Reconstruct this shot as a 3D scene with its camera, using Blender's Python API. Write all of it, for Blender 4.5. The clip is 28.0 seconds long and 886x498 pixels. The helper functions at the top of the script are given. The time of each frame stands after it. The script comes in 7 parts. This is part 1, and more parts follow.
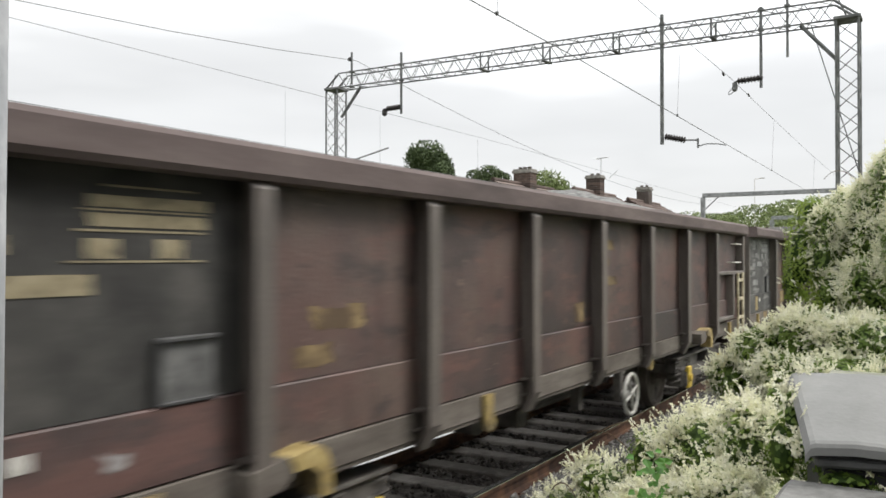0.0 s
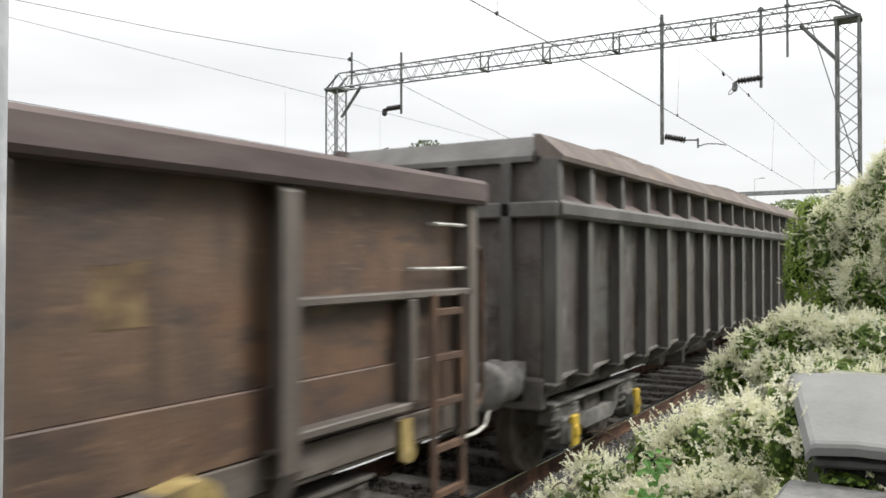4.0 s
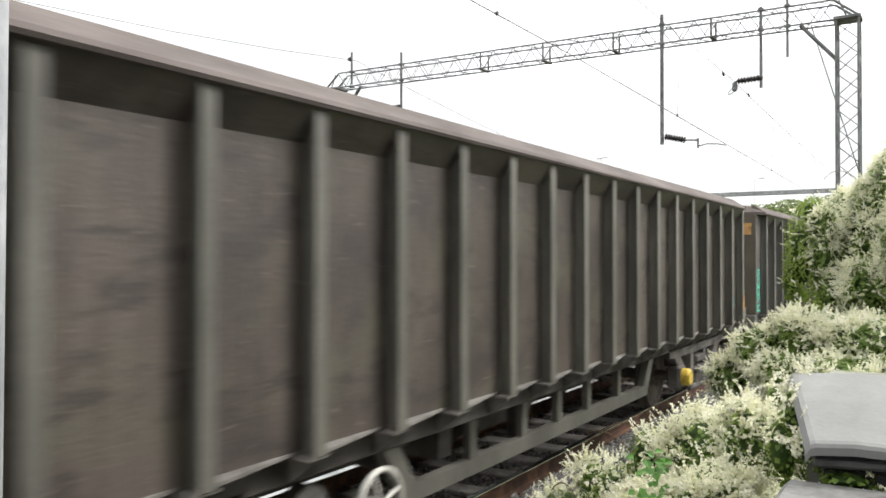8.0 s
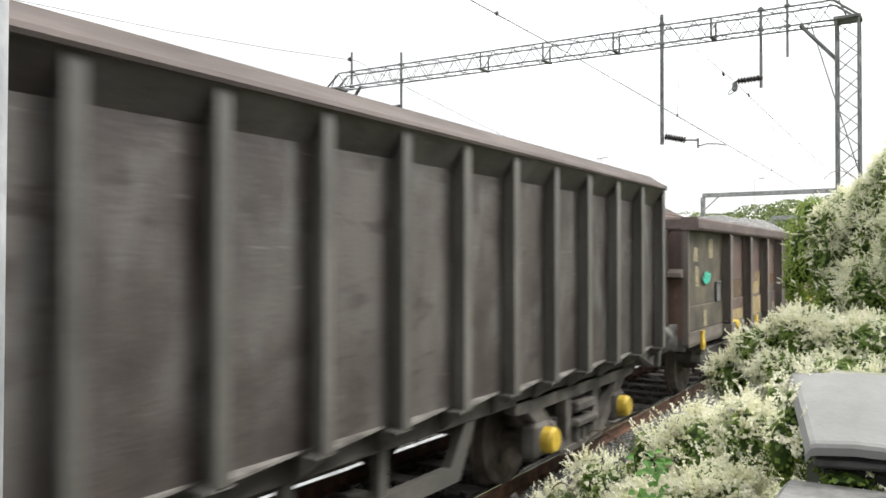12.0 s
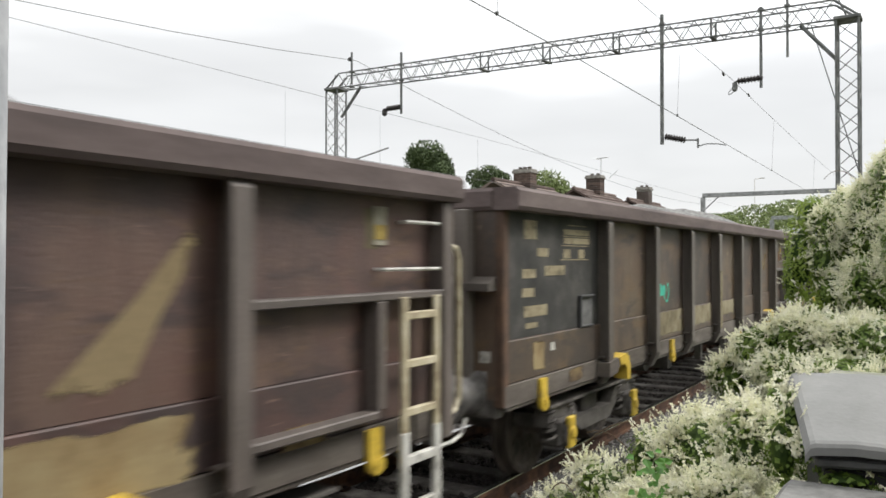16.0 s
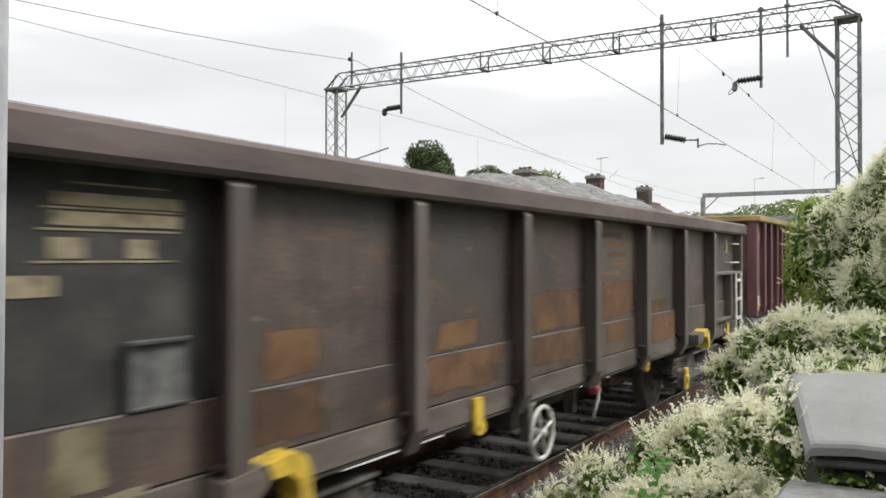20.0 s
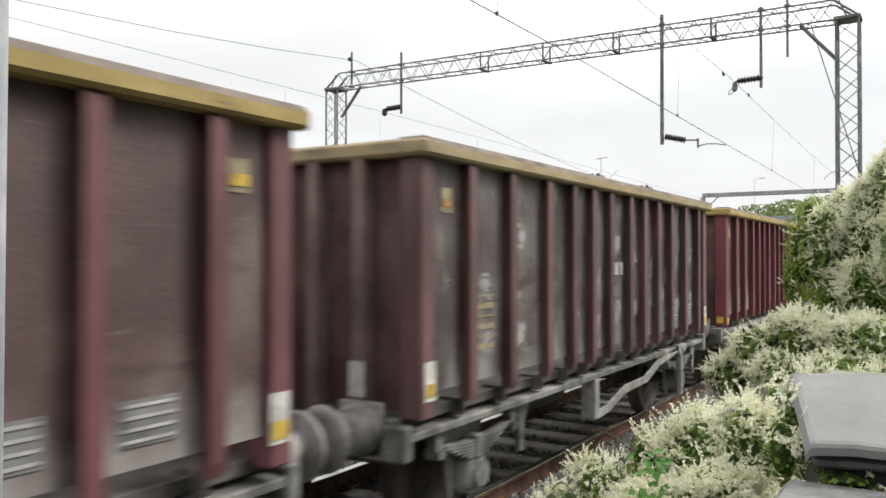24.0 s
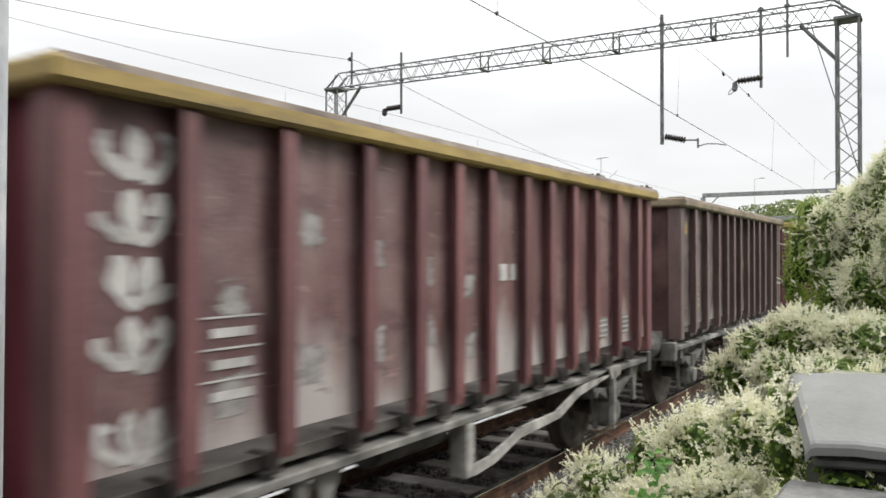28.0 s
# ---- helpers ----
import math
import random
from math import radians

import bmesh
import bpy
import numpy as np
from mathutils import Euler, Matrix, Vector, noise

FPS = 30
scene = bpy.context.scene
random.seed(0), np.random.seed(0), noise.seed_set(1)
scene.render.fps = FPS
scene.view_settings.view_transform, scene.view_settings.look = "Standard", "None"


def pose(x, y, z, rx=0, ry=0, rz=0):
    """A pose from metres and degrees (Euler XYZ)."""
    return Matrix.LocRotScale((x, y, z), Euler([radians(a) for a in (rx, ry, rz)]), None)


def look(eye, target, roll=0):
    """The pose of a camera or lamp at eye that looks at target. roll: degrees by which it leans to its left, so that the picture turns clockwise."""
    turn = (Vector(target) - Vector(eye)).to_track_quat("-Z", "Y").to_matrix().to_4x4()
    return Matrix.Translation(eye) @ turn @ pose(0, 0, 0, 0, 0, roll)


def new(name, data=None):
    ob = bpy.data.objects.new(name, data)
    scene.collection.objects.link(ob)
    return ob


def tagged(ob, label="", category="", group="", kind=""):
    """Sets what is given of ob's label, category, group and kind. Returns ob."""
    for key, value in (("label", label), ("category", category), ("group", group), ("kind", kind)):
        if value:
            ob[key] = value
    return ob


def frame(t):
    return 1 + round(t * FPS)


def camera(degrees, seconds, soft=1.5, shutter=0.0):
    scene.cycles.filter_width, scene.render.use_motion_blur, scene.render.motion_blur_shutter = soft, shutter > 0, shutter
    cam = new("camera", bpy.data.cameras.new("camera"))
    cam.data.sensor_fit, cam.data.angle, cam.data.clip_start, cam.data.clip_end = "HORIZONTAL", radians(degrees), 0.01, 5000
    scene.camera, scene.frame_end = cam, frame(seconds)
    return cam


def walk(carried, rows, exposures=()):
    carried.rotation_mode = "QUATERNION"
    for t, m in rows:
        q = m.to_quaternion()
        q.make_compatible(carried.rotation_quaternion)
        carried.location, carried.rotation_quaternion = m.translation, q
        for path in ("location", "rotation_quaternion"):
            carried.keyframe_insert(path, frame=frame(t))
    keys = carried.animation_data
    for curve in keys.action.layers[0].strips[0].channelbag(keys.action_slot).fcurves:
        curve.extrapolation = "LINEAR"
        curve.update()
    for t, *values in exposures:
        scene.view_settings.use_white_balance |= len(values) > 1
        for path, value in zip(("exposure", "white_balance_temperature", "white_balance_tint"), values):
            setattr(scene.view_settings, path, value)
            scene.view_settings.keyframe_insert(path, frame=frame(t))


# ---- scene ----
# World: x runs along the track away from the camera, y across the tracks, z = 0 at the top of the rails.
YC = 4.14            # centre line of the near track
TRACK = 4.24         # middle between the rails

cam = camera(57.13, 28.0, soft=1.6, shutter=0.5)
EYE = (0.0, 0.0, 2.06)
YAW, PITCH = radians(31.62), radians(0.64)
TARGET = (math.cos(YAW) * 10, math.sin(YAW) * 10, 2.06 + math.tan(PITCH) * 10)
VIEW = look(EYE, TARGET)
walk(cam, [(0.0, VIEW), (28.0, VIEW)], [(0.0, 0.0), (3.5, 0.0), (5.0, 0.42), (12.5, 0.40), (14.2, 0.0), (21.5, 0.0), (23.5, 0.1), (28.0, 0.1)])

# ---------------------------------------------------------------- light
world = bpy.data.worlds.new("overcast_sky")
scene.world = world
world.use_nodes = True
wn = world.node_tree.nodes
wl = world.node_tree.links
wn.clear()
w_out = wn.new("ShaderNodeOutputWorld")
w_bg = wn.new("ShaderNodeBackground")
w_sky = wn.new("ShaderNodeTexSky")
w_sky.sky_type = "NISHITA"
w_sky.sun_disc = False
w_sky.sun_elevation = radians(48)
w_sky.sun_rotation = radians(124)
w_co = wn.new("ShaderNodeTexCoord")
w_map = wn.new("ShaderNodeMapping")
w_map.inputs["Scale"].default_value = (1.0, 1.0, 4.5)
w_noise = wn.new("ShaderNodeTexNoise")
w_noise.inputs["Scale"].default_value = 2.1
w_noise.inputs["Detail"].default_value = 4.0
w_noise.inputs["Roughness"].default_value = 0.45
w_sep = wn.new("ShaderNodeSeparateXYZ")
w_add = wn.new("ShaderNodeMath")
w_add.operation = "MULTIPLY_ADD"
w_add.inputs[1].default_value = 0.34
w_ramp = wn.new("ShaderNodeValToRGB")
w_el = w_ramp.color_ramp.elements
w_el[0].position, w_el[0].color = 0.12, (6.4, 6.45, 6.5, 1)
w_el[1].position, w_el[1].color = 1.0, (12.5, 12.5, 12.3, 1)
for w_pos, w_val in ((0.24, 6.4), (0.31, 5.7), (0.37, 6.2), (0.44, 8.3), (0.55, 10.6)):
    w_e = w_el.new(w_pos)
    w_e.color = (w_val, w_val * 1.008, w_val * 1.012, 1)
w_mix = wn.new("ShaderNodeMixRGB")
w_mix.inputs["Fac"].default_value = 0.95
wl.new(w_co.outputs["Generated"], w_map.inputs["Vector"])
wl.new(w_map.outputs["Vector"], w_noise.inputs["Vector"])
wl.new(w_co.outputs["Generated"], w_sep.inputs["Vector"])
wl.new(w_noise.outputs["Fac"], w_add.inputs[0])
wl.new(w_sep.outputs["Z"], w_add.inputs[2])
wl.new(w_add.outputs[0], w_ramp.inputs["Fac"])
wl.new(w_sky.outputs["Color"], w_mix.inputs["Color1"])
wl.new(w_ramp.outputs["Color"], w_mix.inputs["Color2"])
# the overcast thins towards the hidden sun, so the sky behind the camera is duller
w_side = wn.new("ShaderNodeMapRange")
w_side.interpolation_type = "SMOOTHSTEP"
w_side.inputs["From Min"].default_value = -0.7
w_side.inputs["From Max"].default_value = 0.45
w_side.inputs["To Min"].default_value = 0.95
w_dull = wn.new("ShaderNodeMixRGB")
w_dull.blend_type = "MULTIPLY"
w_dull.inputs["Fac"].default_value = 1.0
wl.new(w_sep.outputs["X"], w_side.inputs["Value"])
wl.new(w_mix.outputs["Color"], w_dull.inputs["Color1"])
wl.new(w_side.outputs["Result"], w_dull.inputs["Color2"])
wl.new(w_dull.outputs["Color"], w_bg.inputs["Color"])
w_bg.inputs["Strength"].default_value = 0.15
wl.new(w_bg.outputs["Background"], w_out.inputs["Surface"])

sun_data = bpy.data.lights.new("sun", "SUN")
sun_data.energy = 3.0
sun_data.angle = radians(22)
sun_data.color = (1.0, 0.97, 0.92)
sun = new("sun", sun_data)
sun.matrix_world = look((13, -14, 20), (0, 0, 0))


# ---------------------------------------------------------------- materials
def mat(name, base, dark=None, light=None, rough=0.75, metal=0.0, scale=2.0, stretch=(1, 1, 1), amount=0.6,
        grain=0.25, bump=0.15, fine=40.0, shift=0.0, chip=None, dust=None, streak=None):
    """Two-scale procedural surface: blotches between dark, base and light, fine grain and relief."""
    dark = dark or tuple(c * 0.6 for c in base)
    light = light or tuple(min(1.0, c * 1.35) for c in base)
    m = bpy.data.materials.new(name)
    m.use_nodes = True
    n, l = m.node_tree.nodes, m.node_tree.links
    bsdf = n["Principled BSDF"]
    co = n.new("ShaderNodeTexCoord")
    info = n.new("ShaderNodeObjectInfo")
    mp = n.new("ShaderNodeMapping")
    mp.inputs["Scale"].default_value = stretch
    off = n.new("ShaderNodeMath")
    off.operation = "MULTIPLY"
    off.inputs[1].default_value = 37.0
    l.new(info.outputs["Random"], off.inputs[0])
    l.new(co.outputs["Object"], mp.inputs["Vector"])
    l.new(off.outputs[0], mp.inputs["Location"])
    big = n.new("ShaderNodeTexNoise")
    big.inputs["Scale"].default_value = scale
    big.inputs["Detail"].default_value = 5.0
    big.inputs["Roughness"].default_value = 0.6
    l.new(mp.outputs["Vector"], big.inputs["Vector"])
    sm = n.new("ShaderNodeTexNoise")
    sm.inputs["Scale"].default_value = fine
    sm.inputs["Detail"].default_value = 3.0
    l.new(co.outputs["Object"], sm.inputs["Vector"])
    ramp = n.new("ShaderNodeValToRGB")
    e = ramp.color_ramp.elements
    e[0].position, e[0].color = 0.5 - 0.28 * amount, (*dark, 1)
    e[1].position, e[1].color = 0.5 + 0.28 * amount, (*light, 1)
    mid = e.new(0.5)
    mid.color = (*base, 1)
    add = n.new("ShaderNodeMath")
    add.operation = "MULTIPLY_ADD"
    add.inputs[1].default_value = shift
    l.new(info.outputs["Random"], add.inputs[0])
    l.new(big.outputs["Fac"], add.inputs[2])
    sub = n.new("ShaderNodeMath")
    sub.operation = "SUBTRACT"
    sub.inputs[1].default_value = shift * 0.5
    l.new(add.outputs[0], sub.inputs[0])
    l.new(sub.outputs[0], ramp.inputs["Fac"])
    mul = n.new("ShaderNodeMixRGB")
    mul.blend_type = "OVERLAY"
    mul.inputs["Fac"].default_value = grain
    l.new(ramp.outputs["Color"], mul.inputs["Color1"])
    l.new(sm.outputs["Color"], mul.inputs["Color2"])
    bw = n.new("ShaderNodeRGBToBW")
    l.new(sm.outputs["Color"], bw.inputs["Color"])
    l.new(bw.outputs["Val"], mul.inputs["Color2"])
    col = mul.outputs["Color"]
    for sc, st, lo, hi, tint, cover in (streak or ()):
        # rain-washed runs and broad discoloured clouds: scale, stretch, range, colour, cover
        tm = n.new("ShaderNodeMapping")
        tm.inputs["Scale"].default_value = st
        l.new(co.outputs["Object"], tm.inputs["Vector"])
        l.new(off.outputs[0], tm.inputs["Location"])
        tn = n.new("ShaderNodeTexNoise")
        tn.inputs["Scale"].default_value = sc
        tn.inputs["Detail"].default_value = 6.0
        tn.inputs["Roughness"].default_value = 0.6
        tn.inputs["Distortion"].default_value = 0.4
        l.new(tm.outputs["Vector"], tn.inputs["Vector"])
        tr = n.new("ShaderNodeMapRange")
        tr.inputs["From Min"].default_value = lo
        tr.inputs["From Max"].default_value = hi
        tr.inputs["To Max"].default_value = cover
        l.new(tn.outputs["Fac"], tr.inputs["Value"])
        tx = n.new("ShaderNodeMixRGB")
        tx.inputs["Color2"].default_value = (*tint, 1)
        l.new(tr.outputs["Result"], tx.inputs["Fac"])
        l.new(col, tx.inputs["Color1"])
        col = tx.outputs["Color"]
    if chip:
        # flaked or smeared spots of another colour: (colour, threshold, scale, stretch)
        cm = n.new("ShaderNodeMapping")
        cm.inputs["Scale"].default_value = chip[3]
        l.new(co.outputs["Object"], cm.inputs["Vector"])
        l.new(off.outputs[0], cm.inputs["Location"])
        cn = n.new("ShaderNodeTexNoise")
        cn.inputs["Scale"].default_value = chip[2]
        cn.inputs["Detail"].default_value = 6.0
        cn.inputs["Roughness"].default_value = 0.65
        l.new(cm.outputs["Vector"], cn.inputs["Vector"])
        cr = n.new("ShaderNodeMapRange")
        cr.inputs["From Min"].default_value = chip[1]
        cr.inputs["From Max"].default_value = chip[1] + 0.10
        cr.inputs["To Max"].default_value = 0.75
        l.new(cn.outputs["Fac"], cr.inputs["Value"])
        cx = n.new("ShaderNodeMixRGB")
        cx.inputs["Color2"].default_value = (*chip[0], 1)
        l.new(cr.outputs["Result"], cx.inputs["Fac"])
        l.new(col, cx.inputs["Color1"])
        col = cx.outputs["Color"]
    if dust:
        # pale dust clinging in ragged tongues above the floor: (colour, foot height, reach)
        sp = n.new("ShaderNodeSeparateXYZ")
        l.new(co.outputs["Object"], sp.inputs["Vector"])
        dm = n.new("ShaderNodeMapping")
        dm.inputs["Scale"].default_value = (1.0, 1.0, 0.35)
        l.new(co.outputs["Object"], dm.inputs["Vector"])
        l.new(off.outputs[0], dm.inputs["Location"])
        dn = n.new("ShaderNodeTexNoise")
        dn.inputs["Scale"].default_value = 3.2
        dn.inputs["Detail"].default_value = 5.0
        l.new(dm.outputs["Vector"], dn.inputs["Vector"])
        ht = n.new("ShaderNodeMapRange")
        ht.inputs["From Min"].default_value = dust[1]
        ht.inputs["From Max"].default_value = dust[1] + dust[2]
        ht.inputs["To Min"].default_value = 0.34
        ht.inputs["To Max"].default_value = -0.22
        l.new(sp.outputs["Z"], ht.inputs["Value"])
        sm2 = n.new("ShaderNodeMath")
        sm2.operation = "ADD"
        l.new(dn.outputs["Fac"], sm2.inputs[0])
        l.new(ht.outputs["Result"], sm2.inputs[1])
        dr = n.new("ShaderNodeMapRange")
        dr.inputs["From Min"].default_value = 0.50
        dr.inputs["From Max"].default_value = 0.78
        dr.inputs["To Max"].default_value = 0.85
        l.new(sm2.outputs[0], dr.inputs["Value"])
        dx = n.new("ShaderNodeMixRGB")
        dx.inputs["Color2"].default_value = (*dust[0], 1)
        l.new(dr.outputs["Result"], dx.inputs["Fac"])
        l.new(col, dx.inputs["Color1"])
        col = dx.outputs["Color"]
    l.new(col, bsdf.inputs["Base Color"])
    bsdf.inputs["Roughness"].default_value = rough
    bsdf.inputs["Metallic"].default_value = metal
    if rough > 0.65:
        bsdf.inputs["Specular IOR Level"].default_value = 0.22
    bp = n.new("ShaderNodeBump")
    bp.inputs["Strength"].default_value = bump
    bp.inputs["Distance"].default_value = 0.01
    l.new(sm.outputs["Fac"], bp.inputs["Height"])
    l.new(bp.outputs["Normal"], bsdf.inputs["Normal"])
    return m


def sunlit_leaf(m, share):
    """Lets light through thin leaves and petals."""
    n, l = m.node_tree.nodes, m.node_tree.links
    bsdf, out = n["Principled BSDF"], n["Material Output"]
    tr = n.new("ShaderNodeBsdfTranslucent")
    mx = n.new("ShaderNodeMixShader")
    mx.inputs["Fac"].default_value = share
    l.new(bsdf.inputs["Base Color"].links[0].from_socket, tr.inputs["Color"])
    l.new(bsdf.outputs["BSDF"], mx.inputs[1])
    l.new(tr.outputs["BSDF"], mx.inputs[2])
    l.new(mx.outputs["Shader"], out.inputs["Surface"])
    return m


def worn(m, cover=0.55, edge=5.0, scale=5.0, stretch=(0.6, 1.0, 1.6)):
    """Thin brushed or stencilled paint: ragged towards its edges and rubbed through in places."""
    n, l = m.node_tree.nodes, m.node_tree.links
    bsdf = n["Principled BSDF"]
    co = n.new("ShaderNodeTexCoord")
    sp = n.new("ShaderNodeSeparateXYZ")
    l.new(co.outputs["Generated"], sp.inputs["Vector"])
    near = []
    for ax in ("X", "Z"):
        a = n.new("ShaderNodeMath")
        a.operation = "SUBTRACT"
        a.inputs[0].default_value = 1.0
        l.new(sp.outputs[ax], a.inputs[1])
        b = n.new("ShaderNodeMath")
        b.operation = "MINIMUM"
        l.new(sp.outputs[ax], b.inputs[0])
        l.new(a.outputs[0], b.inputs[1])
        near.append(b)
    c = n.new("ShaderNodeMath")
    c.operation = "MINIMUM"
    l.new(near[0].outputs[0], c.inputs[0])
    l.new(near[1].outputs[0], c.inputs[1])
    d = n.new("ShaderNodeMath")
    d.operation = "MULTIPLY"
    d.inputs[1].default_value = edge
    d.use_clamp = True
    l.new(c.outputs[0], d.inputs[0])
    mp = n.new("ShaderNodeMapping")
    mp.inputs["Scale"].default_value = stretch
    l.new(co.outputs["Object"], mp.inputs["Vector"])
    info = n.new("ShaderNodeObjectInfo")
    o = n.new("ShaderNodeMath")
    o.operation = "MULTIPLY"
    o.inputs[1].default_value = 23.0
    l.new(info.outputs["Random"], o.inputs[0])
    l.new(o.outputs[0], mp.inputs["Location"])
    nz = n.new("ShaderNodeTexNoise")
    nz.inputs["Scale"].default_value = scale
    nz.inputs["Detail"].default_value = 5.0
    nz.inputs["Roughness"].default_value = 0.65
    l.new(mp.outputs["Vector"], nz.inputs["Vector"])
    e = n.new("ShaderNodeMath")
    e.operation = "MULTIPLY_ADD"
    e.inputs[1].default_value = 0.60
    l.new(d.outputs[0], e.inputs[0])
    l.new(nz.outputs["Fac"], e.inputs[2])
    r = n.new("ShaderNodeMapRange")
    r.inputs["From Min"].default_value = 1.26 - cover
    r.inputs["From Max"].default_value = 1.36 - cover
    r.inputs["To Max"].default_value = 0.88
    l.new(e.outputs[0], r.inputs["Value"])
    l.new(r.outputs["Result"], bsdf.inputs["Alpha"])
    return m


M = {}
M["steel_dark"] = mat("dark_steel", (0.050, 0.050, 0.051), rough=0.6, scale=3, grain=0.3)
M["underframe"] = mat("underframe_grime", (0.098, 0.090, 0.083), (0.050, 0.046, 0.043), (0.16, 0.15, 0.138), rough=0.85, scale=3)
M["underframe_grey"] = mat("dusty_grey_underframe", (0.155, 0.152, 0.142), (0.07, 0.068, 0.062), (0.29, 0.285, 0.27), rough=0.85, scale=3)
M["buffer"] = mat("dusty_buffer_steel", (0.21, 0.20, 0.195), (0.09, 0.085, 0.08), (0.31, 0.30, 0.29), rough=0.7, scale=4)
M["wheel"] = mat("brown_wheel_steel", (0.085, 0.070, 0.060), (0.045, 0.037, 0.032), (0.13, 0.11, 0.095), rough=0.7, scale=5)
M["tread"] = mat("polished_wheel_tread", (0.35, 0.34, 0.33), rough=0.35, metal=0.9, scale=6)
M["white_paint"] = mat("dirty_white_paint", (0.54, 0.53, 0.49), (0.26, 0.25, 0.23), (0.68, 0.67, 0.63), rough=0.6, scale=8)
M["cream_paint"] = mat("cream_ladder_paint", (0.46, 0.40, 0.27), (0.24, 0.19, 0.13), (0.58, 0.53, 0.40), rough=0.6, scale=7)
M["yellow"] = mat("yellow_safety_paint", (0.58, 0.40, 0.04), (0.20, 0.14, 0.04), (0.68, 0.49, 0.08), rough=0.6, scale=9, amount=0.9)
M["old_yellow"] = mat("faded_yellow_paint", (0.30, 0.22, 0.08), (0.13, 0.10, 0.06), (0.46, 0.36, 0.16), rough=0.65, scale=6)
M["green_spray"] = mat("turquoise_spray_paint", (0.02, 0.46, 0.32), (0.02, 0.33, 0.25), (0.06, 0.56, 0.42), rough=0.5, scale=8)
M["label_paint"] = mat("faded_cream_lettering", (0.31, 0.265, 0.17), (0.13, 0.11, 0.08), (0.40, 0.35, 0.24), rough=0.7, scale=14, amount=0.8)
M["letter_yellow"] = mat("dull_yellow_lettering", (0.44, 0.31, 0.09), (0.24, 0.17, 0.07), (0.52, 0.38, 0.14), rough=0.7, scale=9)
M["plate_cream"] = mat("grimy_cream_plate", (0.30, 0.28, 0.22), (0.16, 0.14, 0.11), (0.38, 0.36, 0.29), rough=0.7, scale=12, amount=0.8)
M["plate_yellow"] = mat("grimy_yellow_plate", (0.34, 0.25, 0.07), (0.18, 0.13, 0.05), (0.42, 0.32, 0.10), rough=0.7, scale=12, amount=0.8)
M["clip_grey"] = mat("grey_label_holder", (0.12, 0.12, 0.118), (0.07, 0.07, 0.07), (0.19, 0.19, 0.185), rough=0.6, scale=8)
M["orange_label"] = mat("orange_plate_paint", (0.34, 0.19, 0.07), (0.18, 0.10, 0.05), (0.42, 0.26, 0.10), rough=0.7, scale=10)
M["blue_label"] = mat("faded_blue_plate", (0.07, 0.22, 0.225), (0.045, 0.13, 0.135), (0.13, 0.30, 0.30), rough=0.7, scale=10)
M["patch_tan"] = mat("tan_overpaint_patch", (0.26, 0.19, 0.10), (0.12, 0.085, 0.055), (0.34, 0.27, 0.15), rough=0.8, scale=4, shift=0.3)
M["patch_dark"] = mat("black_overpaint_patch", (0.054, 0.053, 0.050), (0.036, 0.035, 0.034), (0.088, 0.084, 0.078), rough=0.7, scale=3)
M["stone_load"] = mat("crushed_grey_stone", (0.19, 0.19, 0.185), (0.10, 0.10, 0.10), (0.28, 0.28, 0.27), rough=0.95, scale=18, fine=90, grain=0.6, bump=0.9)
M["patch_cream"] = mat("cream_overpaint_stripe", (0.24, 0.205, 0.13), (0.15, 0.125, 0.08), (0.31, 0.275, 0.19), rough=0.8, scale=4, shift=0.2)
M["patch_rust"] = mat("rust_orange_patch", (0.140, 0.080, 0.046), (0.085, 0.053, 0.038), (0.195, 0.115, 0.060), rough=0.8, scale=4, shift=0.3)
for _k, _c in (("patch_tan", 0.62), ("patch_cream", 0.72), ("patch_rust", 0.60), ("label_paint", 0.62)):
    worn(M[_k], _c, 4.0 if _k.startswith("patch") else 12.0)
M["patch_smear"] = worn(mat("rubbed_tan_smear", (0.20, 0.15, 0.085), (0.11, 0.08, 0.055), (0.27, 0.21, 0.12), rough=0.8, scale=4, shift=0.3), 0.46, 4.0, 4.0, (1.0, 1.0, 1.8))
M["red_hose"] = mat("red_hose_valve", (0.30, 0.03, 0.04), rough=0.5, scale=8)

M["rail_side"] = mat("rusty_rail_side", (0.082, 0.046, 0.032), (0.040, 0.025, 0.020), (0.14, 0.075, 0.046), rough=0.85, scale=5)
M["rail_head"] = mat("polished_rail_head", (0.55, 0.54, 0.53), (0.30, 0.28, 0.26), (0.66, 0.66, 0.65), rough=0.12, metal=0.95, scale=3, grain=0.05, bump=0.0)
M["sleeper"] = mat("weathered_grey_sleeper", (0.19, 0.174, 0.158), (0.105, 0.095, 0.085), (0.27, 0.252, 0.232), rough=0.95, scale=4, shift=0.4)
M["ballast_dark"] = mat("oily_dark_ballast", (0.075, 0.066, 0.060), (0.032, 0.028, 0.026), (0.15, 0.135, 0.125), rough=0.95, scale=14, fine=55, grain=0.6, bump=1.0)
M["ballast"] = mat("grey_ballast", (0.20, 0.195, 0.19), (0.09, 0.085, 0.08), (0.36, 0.35, 0.34), rough=0.95, scale=14, fine=50, grain=0.6, bump=1.0)
M["ground"] = mat("dull_grass_ground", (0.065, 0.085, 0.03), (0.035, 0.05, 0.018), (0.12, 0.13, 0.055), rough=1.0, scale=0.6, fine=12, grain=0.5)
M["gantry"] = mat("weathered_galvanised_gantry", (0.12, 0.125, 0.125), (0.06, 0.062, 0.06), (0.20, 0.205, 0.20), rough=0.65, scale=5)
